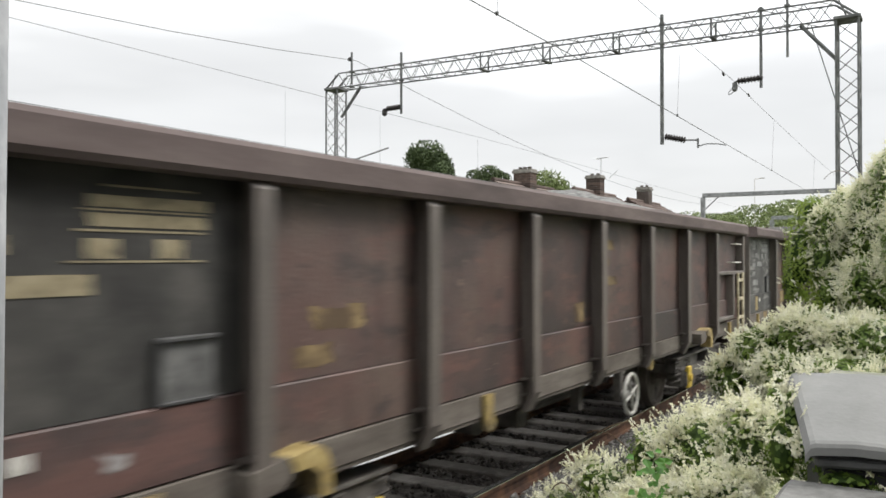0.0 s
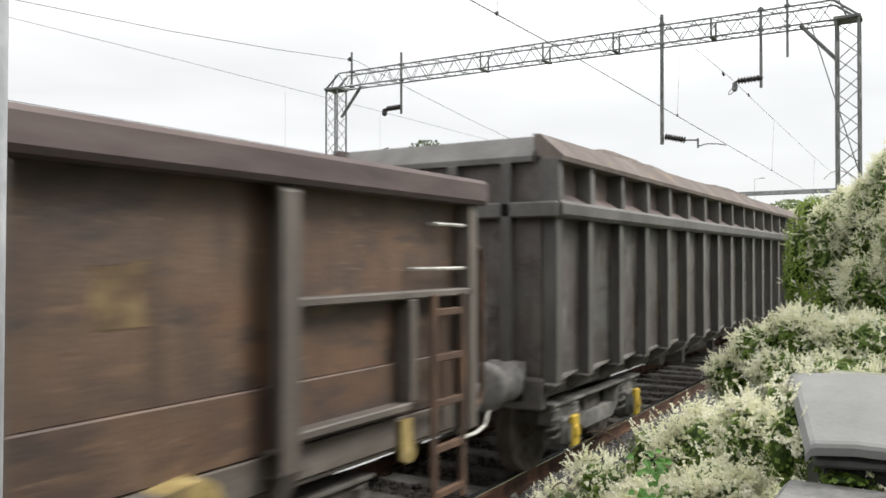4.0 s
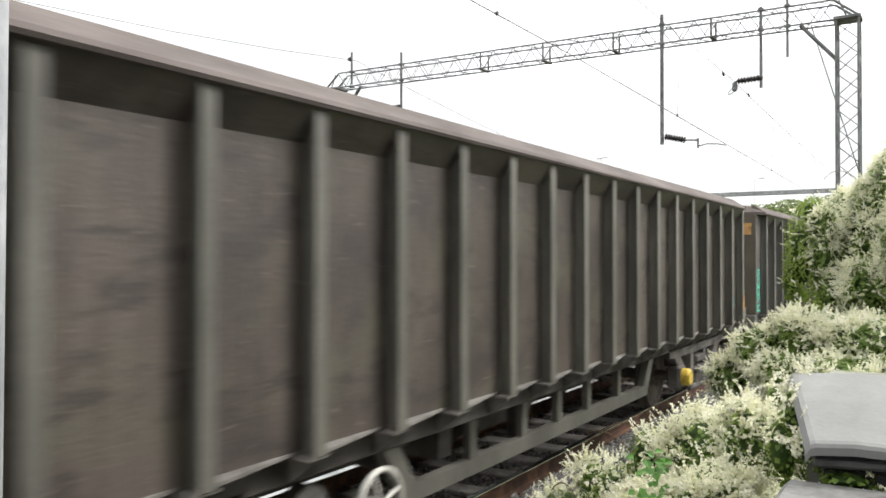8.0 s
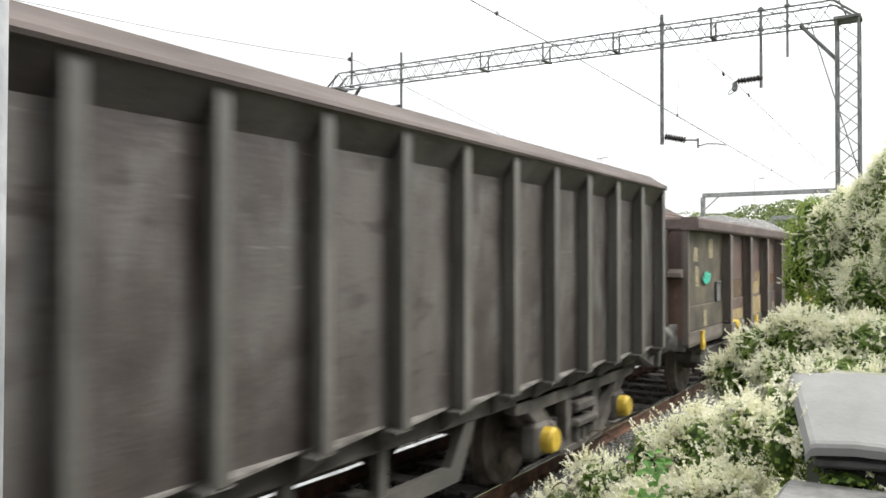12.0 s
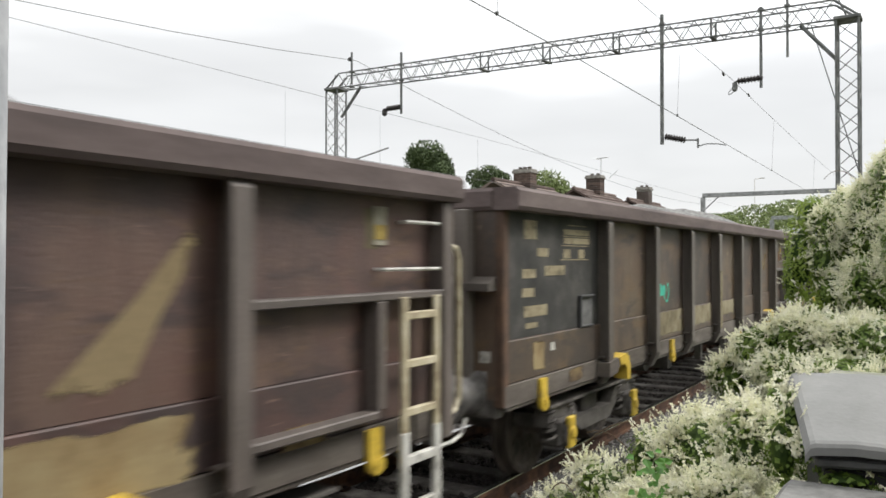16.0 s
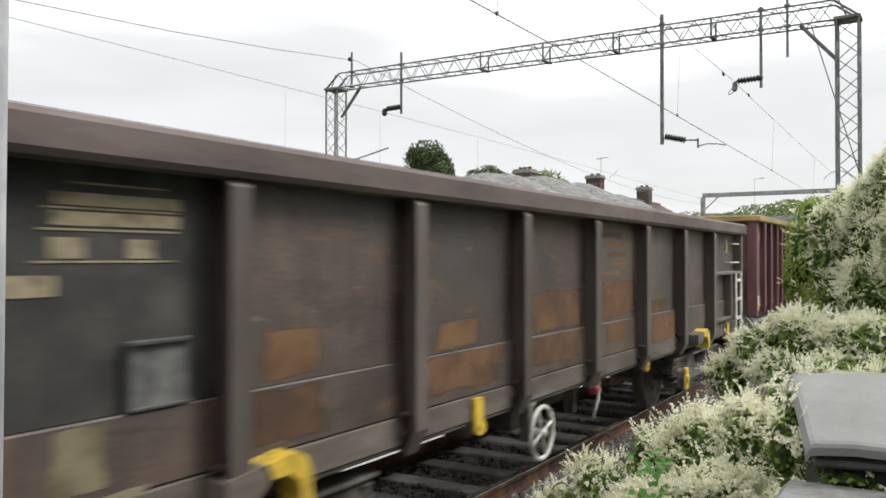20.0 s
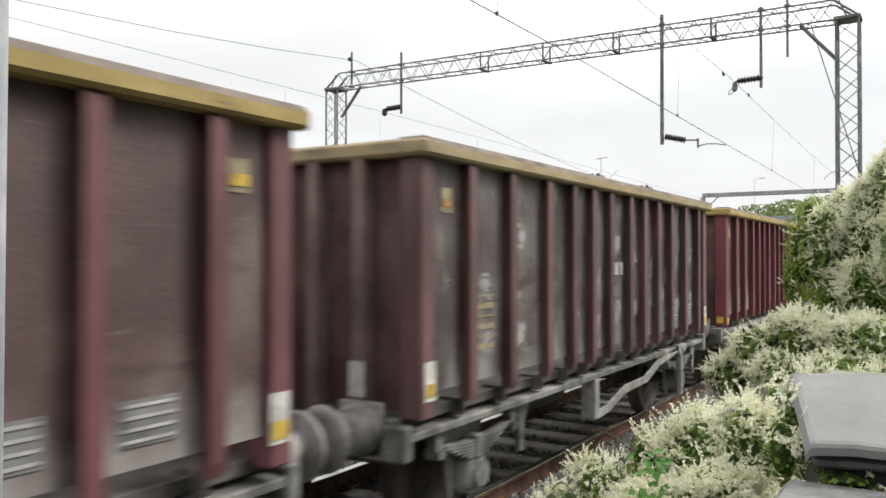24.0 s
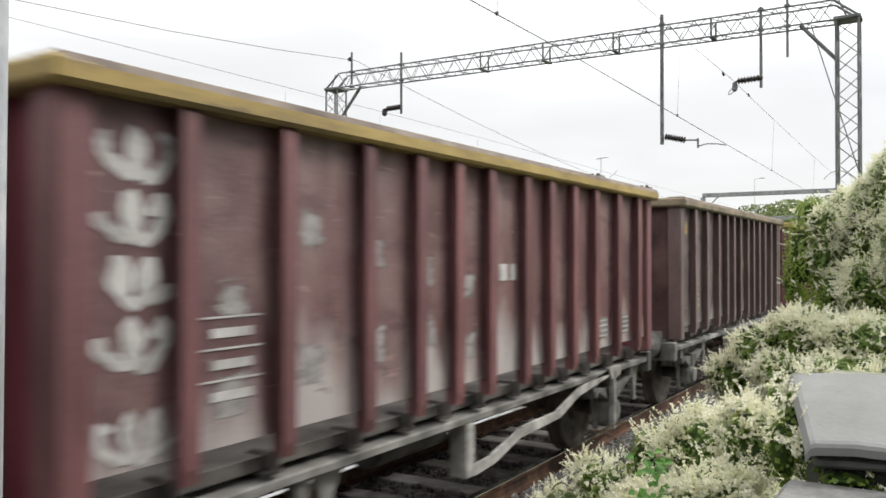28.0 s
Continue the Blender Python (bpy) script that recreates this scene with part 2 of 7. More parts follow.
M["gantry_far"] = mat("pale_galvanised_steel", (0.25, 0.26, 0.26), rough=0.6, scale=3)
M["insulator"] = mat("dark_glazed_insulator", (0.022, 0.018, 0.017), rough=0.55, scale=6)
M["wire"] = mat("copper_wire_oxide", (0.075, 0.078, 0.075), rough=0.6, scale=3)
M["post_grey"] = mat("grey_painted_post", (0.27, 0.28, 0.29), (0.20, 0.21, 0.22), (0.34, 0.35, 0.36), rough=0.5, scale=5)
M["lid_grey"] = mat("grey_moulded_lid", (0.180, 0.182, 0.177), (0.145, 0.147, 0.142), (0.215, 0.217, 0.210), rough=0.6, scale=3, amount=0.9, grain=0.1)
# casing and rim: the lid's shade is put into these darker greys
M["bin_shade"] = mat("dark_grey_casing", (0.05, 0.05, 0.052), rough=0.7, scale=4)
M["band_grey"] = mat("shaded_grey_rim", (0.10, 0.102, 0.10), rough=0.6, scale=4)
M["kerb"] = mat("mossy_pale_concrete", (0.24, 0.245, 0.20), (0.13, 0.14, 0.09), (0.33, 0.33, 0.29), rough=0.95, scale=6, amount=0.8)
M["slab"] = mat("grey_concrete_slab", (0.17, 0.17, 0.165), (0.08, 0.082, 0.075), (0.25, 0.25, 0.24), rough=0.9, scale=7, amount=0.8)
M["leaf"] = mat("vine_leaf_green", (0.145, 0.225, 0.035), (0.075, 0.13, 0.02), (0.22, 0.30, 0.055), rough=0.55, scale=9, amount=0.8, bump=0.05)
# darker copy of the leaf colour, painted as shade inside the vine
M["leaf_shade"] = mat("shaded_inner_leaf", (0.040, 0.072, 0.014), (0.018, 0.036, 0.008), (0.08, 0.12, 0.025), rough=0.7, scale=9, bump=0.05)
M["leaf_bright"] = mat("young_bright_leaf", (0.075, 0.21, 0.025), (0.05, 0.14, 0.02), (0.11, 0.27, 0.04), rough=0.5, scale=9, bump=0.05)
M["flower"] = mat("creamy_white_blossom", (0.85, 0.84, 0.68), (0.66, 0.67, 0.42), (0.91, 0.90, 0.83), rough=0.8, scale=12, amount=0.9, bump=0.05)
M["leaf_curtain"] = sunlit_leaf(mat("hanging_leaf_green", (0.23, 0.32, 0.05), (0.13, 0.20, 0.028), (0.33, 0.41, 0.08), rough=0.55, scale=5, amount=0.8, bump=0.05), 0.45)
sunlit_leaf(M["leaf"], 0.35)
sunlit_leaf(M["leaf_bright"], 0.30)
sunlit_leaf(M["flower"], 0.42)
M["stem"] = mat("brown_vine_stem", (0.11, 0.075, 0.045), rough=0.8, scale=12)
M["tree_leaf"] = mat("dark_tree_foliage", (0.060, 0.085, 0.034), (0.030, 0.045, 0.018), (0.10, 0.13, 0.055), rough=0.75, scale=1.2, amount=0.9)
M["tree_leaf_light"] = mat("light_tree_foliage", (0.160, 0.200, 0.075), (0.090, 0.125, 0.045), (0.23, 0.275, 0.115), rough=0.75, scale=1.0, amount=0.9)
M["bark"] = mat("grey_bark", (0.10, 0.08, 0.06), rough=0.95, scale=4)
M["roof_tile"] = mat("grey_brown_roof_tile", (0.115, 0.085, 0.075), (0.07, 0.052, 0.045), (0.17, 0.135, 0.12), rough=0.9, scale=1.2, shift=0.5)
M["brick"] = mat("weathered_brick", (0.095, 0.070, 0.060), (0.058, 0.046, 0.041), (0.135, 0.10, 0.083), rough=0.95, scale=3, shift=0.5)
M["mortar"] = mat("grey_mortar", (0.22, 0.21, 0.19), rough=0.95, scale=5)
M["pot"] = mat("sooty_clay", (0.085, 0.07, 0.062), rough=0.9, scale=6)
M["render_wall"] = mat("pale_house_render", (0.48, 0.45, 0.40), rough=0.9, scale=1.0)
M["glass"] = mat("dark_window_glass", (0.03, 0.035, 0.04), rough=0.08, scale=1.0, grain=0.0, bump=0.0)
M["aluminium"] = mat("thin_aluminium", (0.30, 0.30, 0.30), rough=0.4, metal=0.6, scale=5)


# ---------------------------------------------------------------- geometry helpers
class Geo:
    """Collects boxes, prisms and tubes into one mesh."""

    def __init__(self):
        self.v, self.f = [], []

    def add(self, vs, fs):
        o = len(self.v)
        self.v += [tuple(p) for p in vs]
        self.f += [tuple(i + o for i in q) for q in fs]
        return self

    def box(self, x0, x1, y0, y1, z0, z1, b=0.0):
        if b <= 0:
            vs = [(x, y, z) for z in (z0, z1) for y in (y0, y1) for x in (x0, x1)]
            return self.add(vs, [(0, 2, 3, 1), (4, 5, 7, 6), (0, 1, 5, 4), (2, 6, 7, 3), (0, 4, 6, 2), (1, 3, 7, 5)])
        # chamfered along all twelve edges
        vs, idx = [], {}
        for sx in (0, 1):
            for sy in (0, 1):
                for sz in (0, 1):
                    X, Y, Z = (x0, x1)[sx], (y0, y1)[sy], (z0, z1)[sz]
                    ix, iy, iz = X + (b, -b)[sx], Y + (b, -b)[sy], Z + (b, -b)[sz]
                    for a, p in enumerate(((X, iy, iz), (ix, Y, iz), (ix, iy, Z))):
                        idx[sx, sy, sz, a] = len(vs)
                        vs.append(p)
        fs = []
        for a in range(3):
            o1, o2 = [k for k in range(3) if k != a]
            for s in (0, 1):
                loop = []
                for p, r in ((0, 0), (1, 0), (1, 1), (0, 1)):
                    c = [0, 0, 0]
                    c[a], c[o1], c[o2] = s, p, r
                    loop.append(idx[(*c, a)])
                fs.append(tuple(loop))
            for p in (0, 1):
                for r in (0, 1):
                    c0, c1 = [0, 0, 0], [0, 0, 0]
                    c0[a], c1[a] = 0, 1
                    c0[o1] = c1[o1] = p
                    c0[o2] = c1[o2] = r
                    fs.append((idx[(*c0, o1)], idx[(*c1, o1)], idx[(*c1, o2)], idx[(*c0, o2)]))
        for sx in (0, 1):
            for sy in (0, 1):
                for sz in (0, 1):
                    fs.append(tuple(idx[sx, sy, sz, a] for a in range(3)))
        return self.add(vs, fs)

    def prism(self, pts, a0, a1, axis="x"):
        """Extrudes a closed outline: axis x takes (y, z) points, y takes (x, z), z takes (x, y)."""
        def place(p, a):
            return {"x": (a, p[0], p[1]), "y": (p[0], a, p[1]), "z": (p[0], p[1], a)}[axis]
        n = len(pts)
        vs = [place(p, a0) for p in pts] + [place(p, a1) for p in pts]
        fs = [tuple(range(n))[::-1], tuple(range(n, 2 * n))]
        fs += [(i, (i + 1) % n, (i + 1) % n + n, i + n) for i in range(n)]
        return self.add(vs, fs)

    def tube(self, p, q, r, n=8, r2=None, caps=True):
        p, q = Vector(p), Vector(q)
        d = (q - p).normalized()
        up = Vector((0, 0, 1)) if abs(d.z) < 0.9 else Vector((1, 0, 0))
        a = d.cross(up).normalized()
        b = d.cross(a)
        r2 = r if r2 is None else r2
        vs = []
        for c, rad in ((p, r), (q, r2)):
            for i in range(n):
                t = 2 * math.pi * i / n
                vs.append(c + (a * math.cos(t) + b * math.sin(t)) * rad)
        fs = [(i, (i + 1) % n, (i + 1) % n + n, i + n) for i in range(n)]
        if caps:
            fs += [tuple(range(n))[::-1], tuple(range(n, 2 * n))]
        return self.add(vs, fs)

    def pipe(self, pts, r, n=6):
        """One bent round bar through all the points."""
        pts = [Vector(p) for p in pts]
        vs, fs = [], []
        ref = None
        for k, p in enumerate(pts):
            d = (pts[min(k + 1, len(pts) - 1)] - pts[max(k - 1, 0)]).normalized()
            up = Vector((0, 0, 1)) if abs(d.z) < 0.9 else Vector((1, 0, 0))
            a = d.cross(up).normalized()
            if ref is not None:
                a = (ref - d * ref.dot(d)).normalized()
            ref = a
            b = d.cross(a)
            for i in range(n):
                t = 2 * math.pi * i / n
                vs.append(p + (a * math.cos(t) + b * math.sin(t)) * r)
        for k in range(len(pts) - 1):
            for i in range(n):
                j = (i + 1) % n
                fs.append((k * n + i, k * n + j, (k + 1) * n + j, (k + 1) * n + i))
        fs += [tuple(range(n))[::-1], tuple(range(len(vs) - n, len(vs)))]
        return self.add(vs, fs)

    def lathe(self, centre, axis, prof, n=20):
        """prof: (distance along the axis, radius) pairs."""
        c, ax = Vector(centre), Vector(axis).normalized()
        up = Vector((0, 0, 1)) if abs(ax.z) < 0.9 else Vector((1, 0, 0))
        a = ax.cross(up).normalized()
        b = ax.cross(a)
        vs, fs = [], []
        for d, r in prof:
            for i in range(n):
                t = 2 * math.pi * i / n
                vs.append(c + ax * d + (a * math.cos(t) + b * math.sin(t)) * r)
        for k in range(len(prof) - 1):
            for i in range(n):
                j = (i + 1) % n
                fs.append((k * n + i, k * n + j, (k + 1) * n + j, (k + 1) * n + i))
        return self.add(vs, fs)

    def ring(self, centre, axis, R, r, n=24, m=8):
        c, ax = Vector(centre), Vector(axis).normalized()
        up = Vector((0, 0, 1)) if abs(ax.z) < 0.9 else Vector((1, 0, 0))
        a = ax.cross(up).normalized()
        b = ax.cross(a)
        vs, fs = [], []
        for i in range(n):
            t = 2 * math.pi * i / n
            e = a * math.cos(t) + b * math.sin(t)
            for k in range(m):
                s = 2 * math.pi * k / m
                vs.append(c + e * (R + r * math.cos(s)) + ax * r * math.sin(s))
        for i in range(n):
            for k in range(m):
                i2, k2 = (i + 1) % n, (k + 1) % m
                fs.append((i * m + k, i2 * m + k, i2 * m + k2, i * m + k2))
        return self.add(vs, fs)

    def mesh(self, name, material, smooth=False):
        me = bpy.data.meshes.new(name)
        me.from_pydata(self.v, [], self.f)
        bm = bmesh.new()
        bm.from_mesh(me)
        bmesh.ops.recalc_face_normals(bm, faces=bm.faces)
        bm.to_mesh(me)
        bm.free()
        me.materials.append(material)
        if smooth:
            for p in me.polygons:
                p.use_smooth = True
        return me


def part(name, geo, material, parent, label="", smooth=False):
    me = geo if isinstance(geo, bpy.types.Mesh) else geo.mesh(name, material, smooth)
    ob = new(name, me)
    ob.parent = parent
    if label:
        ob["label"] = label
    return ob


def thing(name, label, category, group="", kind="", at=(0, 0, 0)):
    ob = new(name)
    ob.empty_display_size = 0.2
    ob.location = at
    return tagged(ob, label, category, group, kind)


def single(name, geo, material, label, category, group="", kind="", smooth=False):
    ob = new(name, geo.mesh(name, material, smooth))
    return tagged(ob, label, category, group, kind)


# ---------------------------------------------------------------- ground and track
def ground():
    g = Geo()
    # one sheet out to the horizon, slightly lower than the track bed
    xs = [-3000, -200, -40, -10, 30, 80, 250, 3000]
    ys = [-3000, -200, -40, -6, 20, 60, 250, 3000]
    n = len(xs)
    vs = [(x, y, -0.62) for y in ys for x in xs]
    fs = [(j * n + i, j * n + i + 1, (j + 1) * n + i + 1, (j + 1) * n + i) for j in range(len(ys) - 1) for i in range(n - 1)]
    g.add(vs, fs)
    single("ground", g, M["ground"], "flat rough grassy ground beyond the railway", "ground", kind="structure")
    # ballast bed under the near track and the two farther ones
    g = Geo()
    prof = [(1.6, -0.62), (2.7, -0.24), (2.95, -0.205), (5.35, -0.205), (6.3, -0.22), (14.0, -0.22), (15.2, -0.6), (1.6, -0.63)]
    g.prism(prof, -60, 260, "x")
    single("ballast_bed", g, M["ballast_dark"], "dark stone ballast under the rails", "ballast", kind="structure")
    # shoulder heaped over the sleeper ends up to the rail's foot
    g = Geo()
    g.prism([(1.5, -0.66), (2.55, -0.185), (3.0, -0.152), (3.405, -0.150), (3.412, -0.26), (2.4, -0.30)], -60, 200, "x")
    single("ballast_shoulder", g, M["ballast"], "pale grey ballast shoulder beside the rail", "ballast", kind="structure")


def loose_ballast():
    """Single stones lying on the bed and its shoulder near the camera."""
    rnd = random.Random(4)
    for name, mt, count, y0, y1, lab in (("ballast_stones", "ballast_dark", 5200, 2.75, 5.5, "dark ballast stones between the sleepers"),
                                         ("shoulder_stones", "ballast", 5200, 2.0, 3.40, "light grey ballast stones on the track shoulder")):
        g = Geo()
        for i in range(count):
            x = 3.5 + 13 * rnd.random() ** 1.3
            y = y0 + (y1 - y0) * rnd.random()
            outer = name == "shoulder_stones"
            if not outer and (y < 3.42 or abs((x - 0.31 + 0.3275) % 0.655 - 0.3275) < 0.140):
                continue
            z = -0.192 if not outer else -0.148 if y > 2.55 else -0.185 - (2.55 - y) * 0.45
            r = 0.018 + 0.022 * rnd.random()
            vs = []
            for sx, sy, sz in ((-1, 0, 0), (1, 0, 0), (0, -1, 0), (0, 1, 0), (0, 0, -1), (0, 0, 1)):
                k = r * (0.7 + 0.6 * rnd.random())
                vs.append((x + sx * k + rnd.uniform(-0.3, 0.3) * r, y + sy * k + rnd.uniform(-0.3, 0.3) * r, z + 0.008 + sz * k * 0.8))
            g.add(vs, [(0, 2, 5), (2, 1, 5), (1, 3, 5), (3, 0, 5), (2, 0, 4), (1, 2, 4), (3, 1, 4), (0, 3, 4)])
        single(name, g, M[mt], lab, "ballast", kind="stuff")


def track():
    root = thing("railway_track", "railway track with rusty rails on grey sleepers", "track", kind="structure")
    for side in (-1, 1):
        y = TRACK + side * 0.7525
        g = Geo()
        foot = [(-0.07, -0.159), (0.07, -0.159), (0.07, -0.148), (0.012, -0.128), (0.010, -0.052), (0.034, -0.040), (0.034, -0.005), (-0.034, -0.005),
                (-0.034, -0.040), (-0.010, -0.052), (-0.012, -0.128), (-0.07, -0.148)]
        g.prism([(y + a, b) for a, b in foot], -60, 230, "x")
        rail = part("rail", g, M["rail_side"], root, "rusty brown steel rail")
        g = Geo()
        g.prism([(y - 0.0345, -0.006), (y + 0.0345, -0.006), (y + 0.033, 0.0), (y - 0.033, 0.0)], -60, 230, "x")
        part("rail_head", g, M["rail_head"], rail, "dull worn running surface")
    me = Geo().box(-0.125, 0.125, YC - 1.3, YC + 1.3, -0.30, -0.162, 0.012).mesh("sleeper", M["sleeper"])
    cg = Geo()
    for side in (-1, 1):
        y = TRACK + side * 0.7525
        cg.box(-0.07, 0.07, y - 0.13, y - 0.060, -0.162, -0.140, 0.008)
        cg.box(-0.07, 0.07, y + 0.060, y + 0.13, -0.162, -0.140, 0.008)
        for s in (-1, 1):
            cg.tube((0, y + s * 0.10, -0.145), (0, y + s * 0.10, -0.12), 0.014, 6)
    chair = cg.mesh("rail_chair", M["rail_side"])
    for i in range(-60, 200):
        x = 0.31 + i * 0.655
        s = part("sleeper", me, None, root)
        s.location = (x, 0.01 * math.sin(i * 7.3), 0.004 * math.sin(i * 3.1))
        s.rotation_euler = (0, 0, 0.012 * math.sin(i * 5.7))
        if -6 <= i < 45:
            c = part("rail_chair", chair, None, s)
            c.location = (0, 0, 0)


ground()
track()
loose_ballast()

# ---------------------------------------------------------------- train
# how far the train has come since the start, and where each wagon's leading end stood then
TIMES = (0.0, 3.0, 6.0, 9.0, 12.0, 15.0, 18.0, 21.0, 24.0, 28.0)
GONE = (0.0, 17.895, 34.74, 50.715, 66.165, 81.165, 95.805, 110.445, 125.235, 145.055)
SPEED = (6.15, 5.78, 5.45, 5.20, 5.10, 4.90, 4.86, 4.90, 4.96, 4.95)


def gone(t):
    k = max(i for i in range(len(TIMES) - 1) if TIMES[i] <= t)
    h = TIMES[k + 1] - TIMES[k]
    s = (t - TIMES[k]) / h
    return ((1 + 2 * s) * (1 - s) ** 2 * GONE[k] + s * (1 - s) ** 2 * h * SPEED[k]
            + s * s * (3 - 2 * s) * GONE[k + 1] + s * s * (s - 1) * h * SPEED[k + 1])


ROLLING = []      # (thing, start x)
WHEELS = []       # (wheelset, pose in its bogie, radius)
SHARED = {}


def shared(key, build, material, smooth=False):
    """One mesh for alike parts."""
    k = (key, material.name)
    if k not in SHARED:
        SHARED[k] = build().mesh(key, material, smooth)
    return SHARED[k]


LONG = 1.03       # length of the low wagons against their plan
LOWS = set()


def place(name, me, parent, x=0.0, y=0.0, z=0.0, flip=False, label=""):
    ob = part(name, me, None, parent, label)
    ob.location = (x * LONG if parent.name in LOWS else x, y, z)
    if flip:
        ob.rotation_euler = (0, 0, math.pi)
    return ob


def wheelset_geo(r):
    g = Geo()
    g.tube((0, -1.02, 0), (0, 1.02, 0), 0.075, 10)
    for s in (-1, 1):
        g.lathe((0, s * 0.72, 0), (0, s, 0), [(-0.055, 0.10), (-0.055, r - 0.09), (-0.075, r - 0.05), (-0.075, r + 0.028), (-0.045, r + 0.026), (-0.035, r),
                                             (0.065, r - 0.006), (0.065, r - 0.055), (0.035, r - 0.09), (0.02, 0.16), (0.07, 0.12), (0.07, 0.07)], 28)
        for i in range(4):
            a = i * math.pi / 2 + 0.4
            g.box(math.cos(a) * r * 0.55 - 0.03, math.cos(a) * r * 0.55 + 0.03, s * 0.735 - 0.02, s * 0.735 + 0.045, math.sin(a) * r * 0.55 - 0.03, math.sin(a) * r * 0.55 + 0.03, 0.01)
    return g


def add_wheelset(parent, x, r, z=None):
    me = shared("wheelset%d" % (r * 100), lambda: wheelset_geo(r), M["wheel"])
    w = place("wheelset", me, parent, x, 0.06, r)
    WHEELS.append((w, x, r))
    return w


def handwheel_geo():
    g = Geo()
    g.ring((0, 0, 0), (0, 1, 0), 0.215, 0.020, 28, 8)
    g.tube((0, -0.03, 0), (0, 0.18, 0), 0.035, 10)
    for i in range(4):
        a = i * math.pi / 2 + 0.35
        g.tube((0, 0, 0), (0.21 * math.cos(a), 0, 0.21 * math.sin(a)), 0.014, 6)
    return g


def buffers(root, xend, sgn, z=1.0, mt="buffer"):
    def geo():
        g = Geo()
        g.lathe((0, 0, 0), (1, 0, 0), [(0.0, 0.0), (0.0, 0.175), (0.03, 0.175), (0.05, 0.150), (0.24, 0.132), (0.25, 0.105), (0.345, 0.100), (0.355, 0.20), (0.380, 0.215), (0.40, 0.13), (0.405, 0.0)], 18)
        g.box(-0.03, 0.0, -0.18, 0.18, -0.18, 0.18, 0.01)
        return g
    me = shared("buffer", geo, M[mt], True)
    for y in (-0.86, 0.86):
        b = place("buffer", me, root, xend, y, z, flip=sgn < 0)

    def hook():
        g = Geo()
        g.box(0, 0.22, -0.035, 0.035, -0.05, 0.05, 0.012)
        for i in range(3):
            g.ring((0.20 + 0.03 * i, 0, -0.08 - 0.13 * i), (0, 1, 0) if i % 2 else (1, 0, 0), 0.075, 0.02, 14, 6)
        return g
    place("coupling", shared("coupling", hook, M["steel_dark"]), root, xend, 0, z, flip=sgn < 0)

    def hose():
        g = Geo()
        pts = [(0.02 + 0.26 * math.sin(math.pi * i / 10), 0.34 + 0.03 * i / 10, -0.05 - 0.45 * math.sin(math.pi * i / 10 * 0.75)) for i in range(11)]
        return g.pipe(pts, 0.02, 7)
    place("brake_hose", shared("brake_hose", hose, M["steel_dark"]), root, xend, 0, z, flip=sgn < 0)


def y25_side():
    """Cast bogie side frame with two axle boxes and nested coil springs."""
    g = Geo()
    out = [(-1.20, 0.52), (-1.16, 0.70), (-0.62, 0.70), (-0.45, 0.50), (0.45, 0.50), (0.62, 0.70), (1.16, 0.70), (1.20, 0.52), (1.08, 0.50), (0.66, 0.52), (0.40, 0.36), (-0.40, 0.36), (-0.66, 0.52), (-1.08, 0.50)]
    g.prism(out, -0.07, 0.07, "y")
    g.box(-1.22, 1.22, -0.11, 0.09, 0.69, 0.72, 0.006)
    for s in (-1, 1):
        g.box(s * 0.9 - 0.15, s * 0.9 + 0.15, -0.13, 0.10, 0.31, 0.57, 0.03)
        g.lathe((s * 0.9, -0.12, 0.42), (0, -1, 0), [(0, 0.13), (0.05, 0.12), (0.06, 0.0)], 14)
    return g


def coil_spring():
    g = Geo()
    pts = [(0.062 * math.cos(i * 0.7), 0.062 * math.sin(i * 0.7), 0.30 * i / 34) for i in range(35)]
    return g.pipe(pts, 0.017, 5)


def bogie_y25(root, x, yellow=True, grime="underframe", wb=1.8):
    b = part("bogie", shared("bogie_bolster", lambda: Geo().box(-0.22, 0.22, -1.0, 1.0, 0.46, 0.72, 0.02).box(-1.15, -1.05, -1.0, 1.0, 0.5, 0.62).box(1.05, 1.15, -1.0, 1.0, 0.5, 0.62).tube((0, 0, 0.7), (0, 0, 0.9), 0.25, 14), M["underframe"]), None, root)
    b.location = (x * LONG if root.name in LOWS else x, 0, 0)
    side = shared("bogie_side_frame", y25_side, M[grime])
    for s in (-1, 1):
        place("side_frame", side, b, 0, s * 1.0, 0, flip=s > 0)
        for ax in (-0.9, 0.9):
            for d in (-0.22, 0.22):
                place("coil_spring", shared("coil_spring", coil_spring, M[grime]), b, ax + d, s * 1.04, 0.36)
    if yellow:
        for ax in (-0.9, 0.9):
            place("axlebox_cover", shared("axlebox_cover", lambda: Geo().box(-0.075, 0.075, -0.03, 0.02, -0.16, 0.13, 0.012).lathe((0, -0.03, -0.02), (0, -1, 0), [(0, 0.06), (0.02, 0.05), (0.02, 0.0)], 10), M["yellow"]), b, ax, -1.165, 0.46, label="bright yellow axle box cover")
    for ax in (-0.9, 0.9):
        add_wheelset(b, ax, 0.46)
    return b


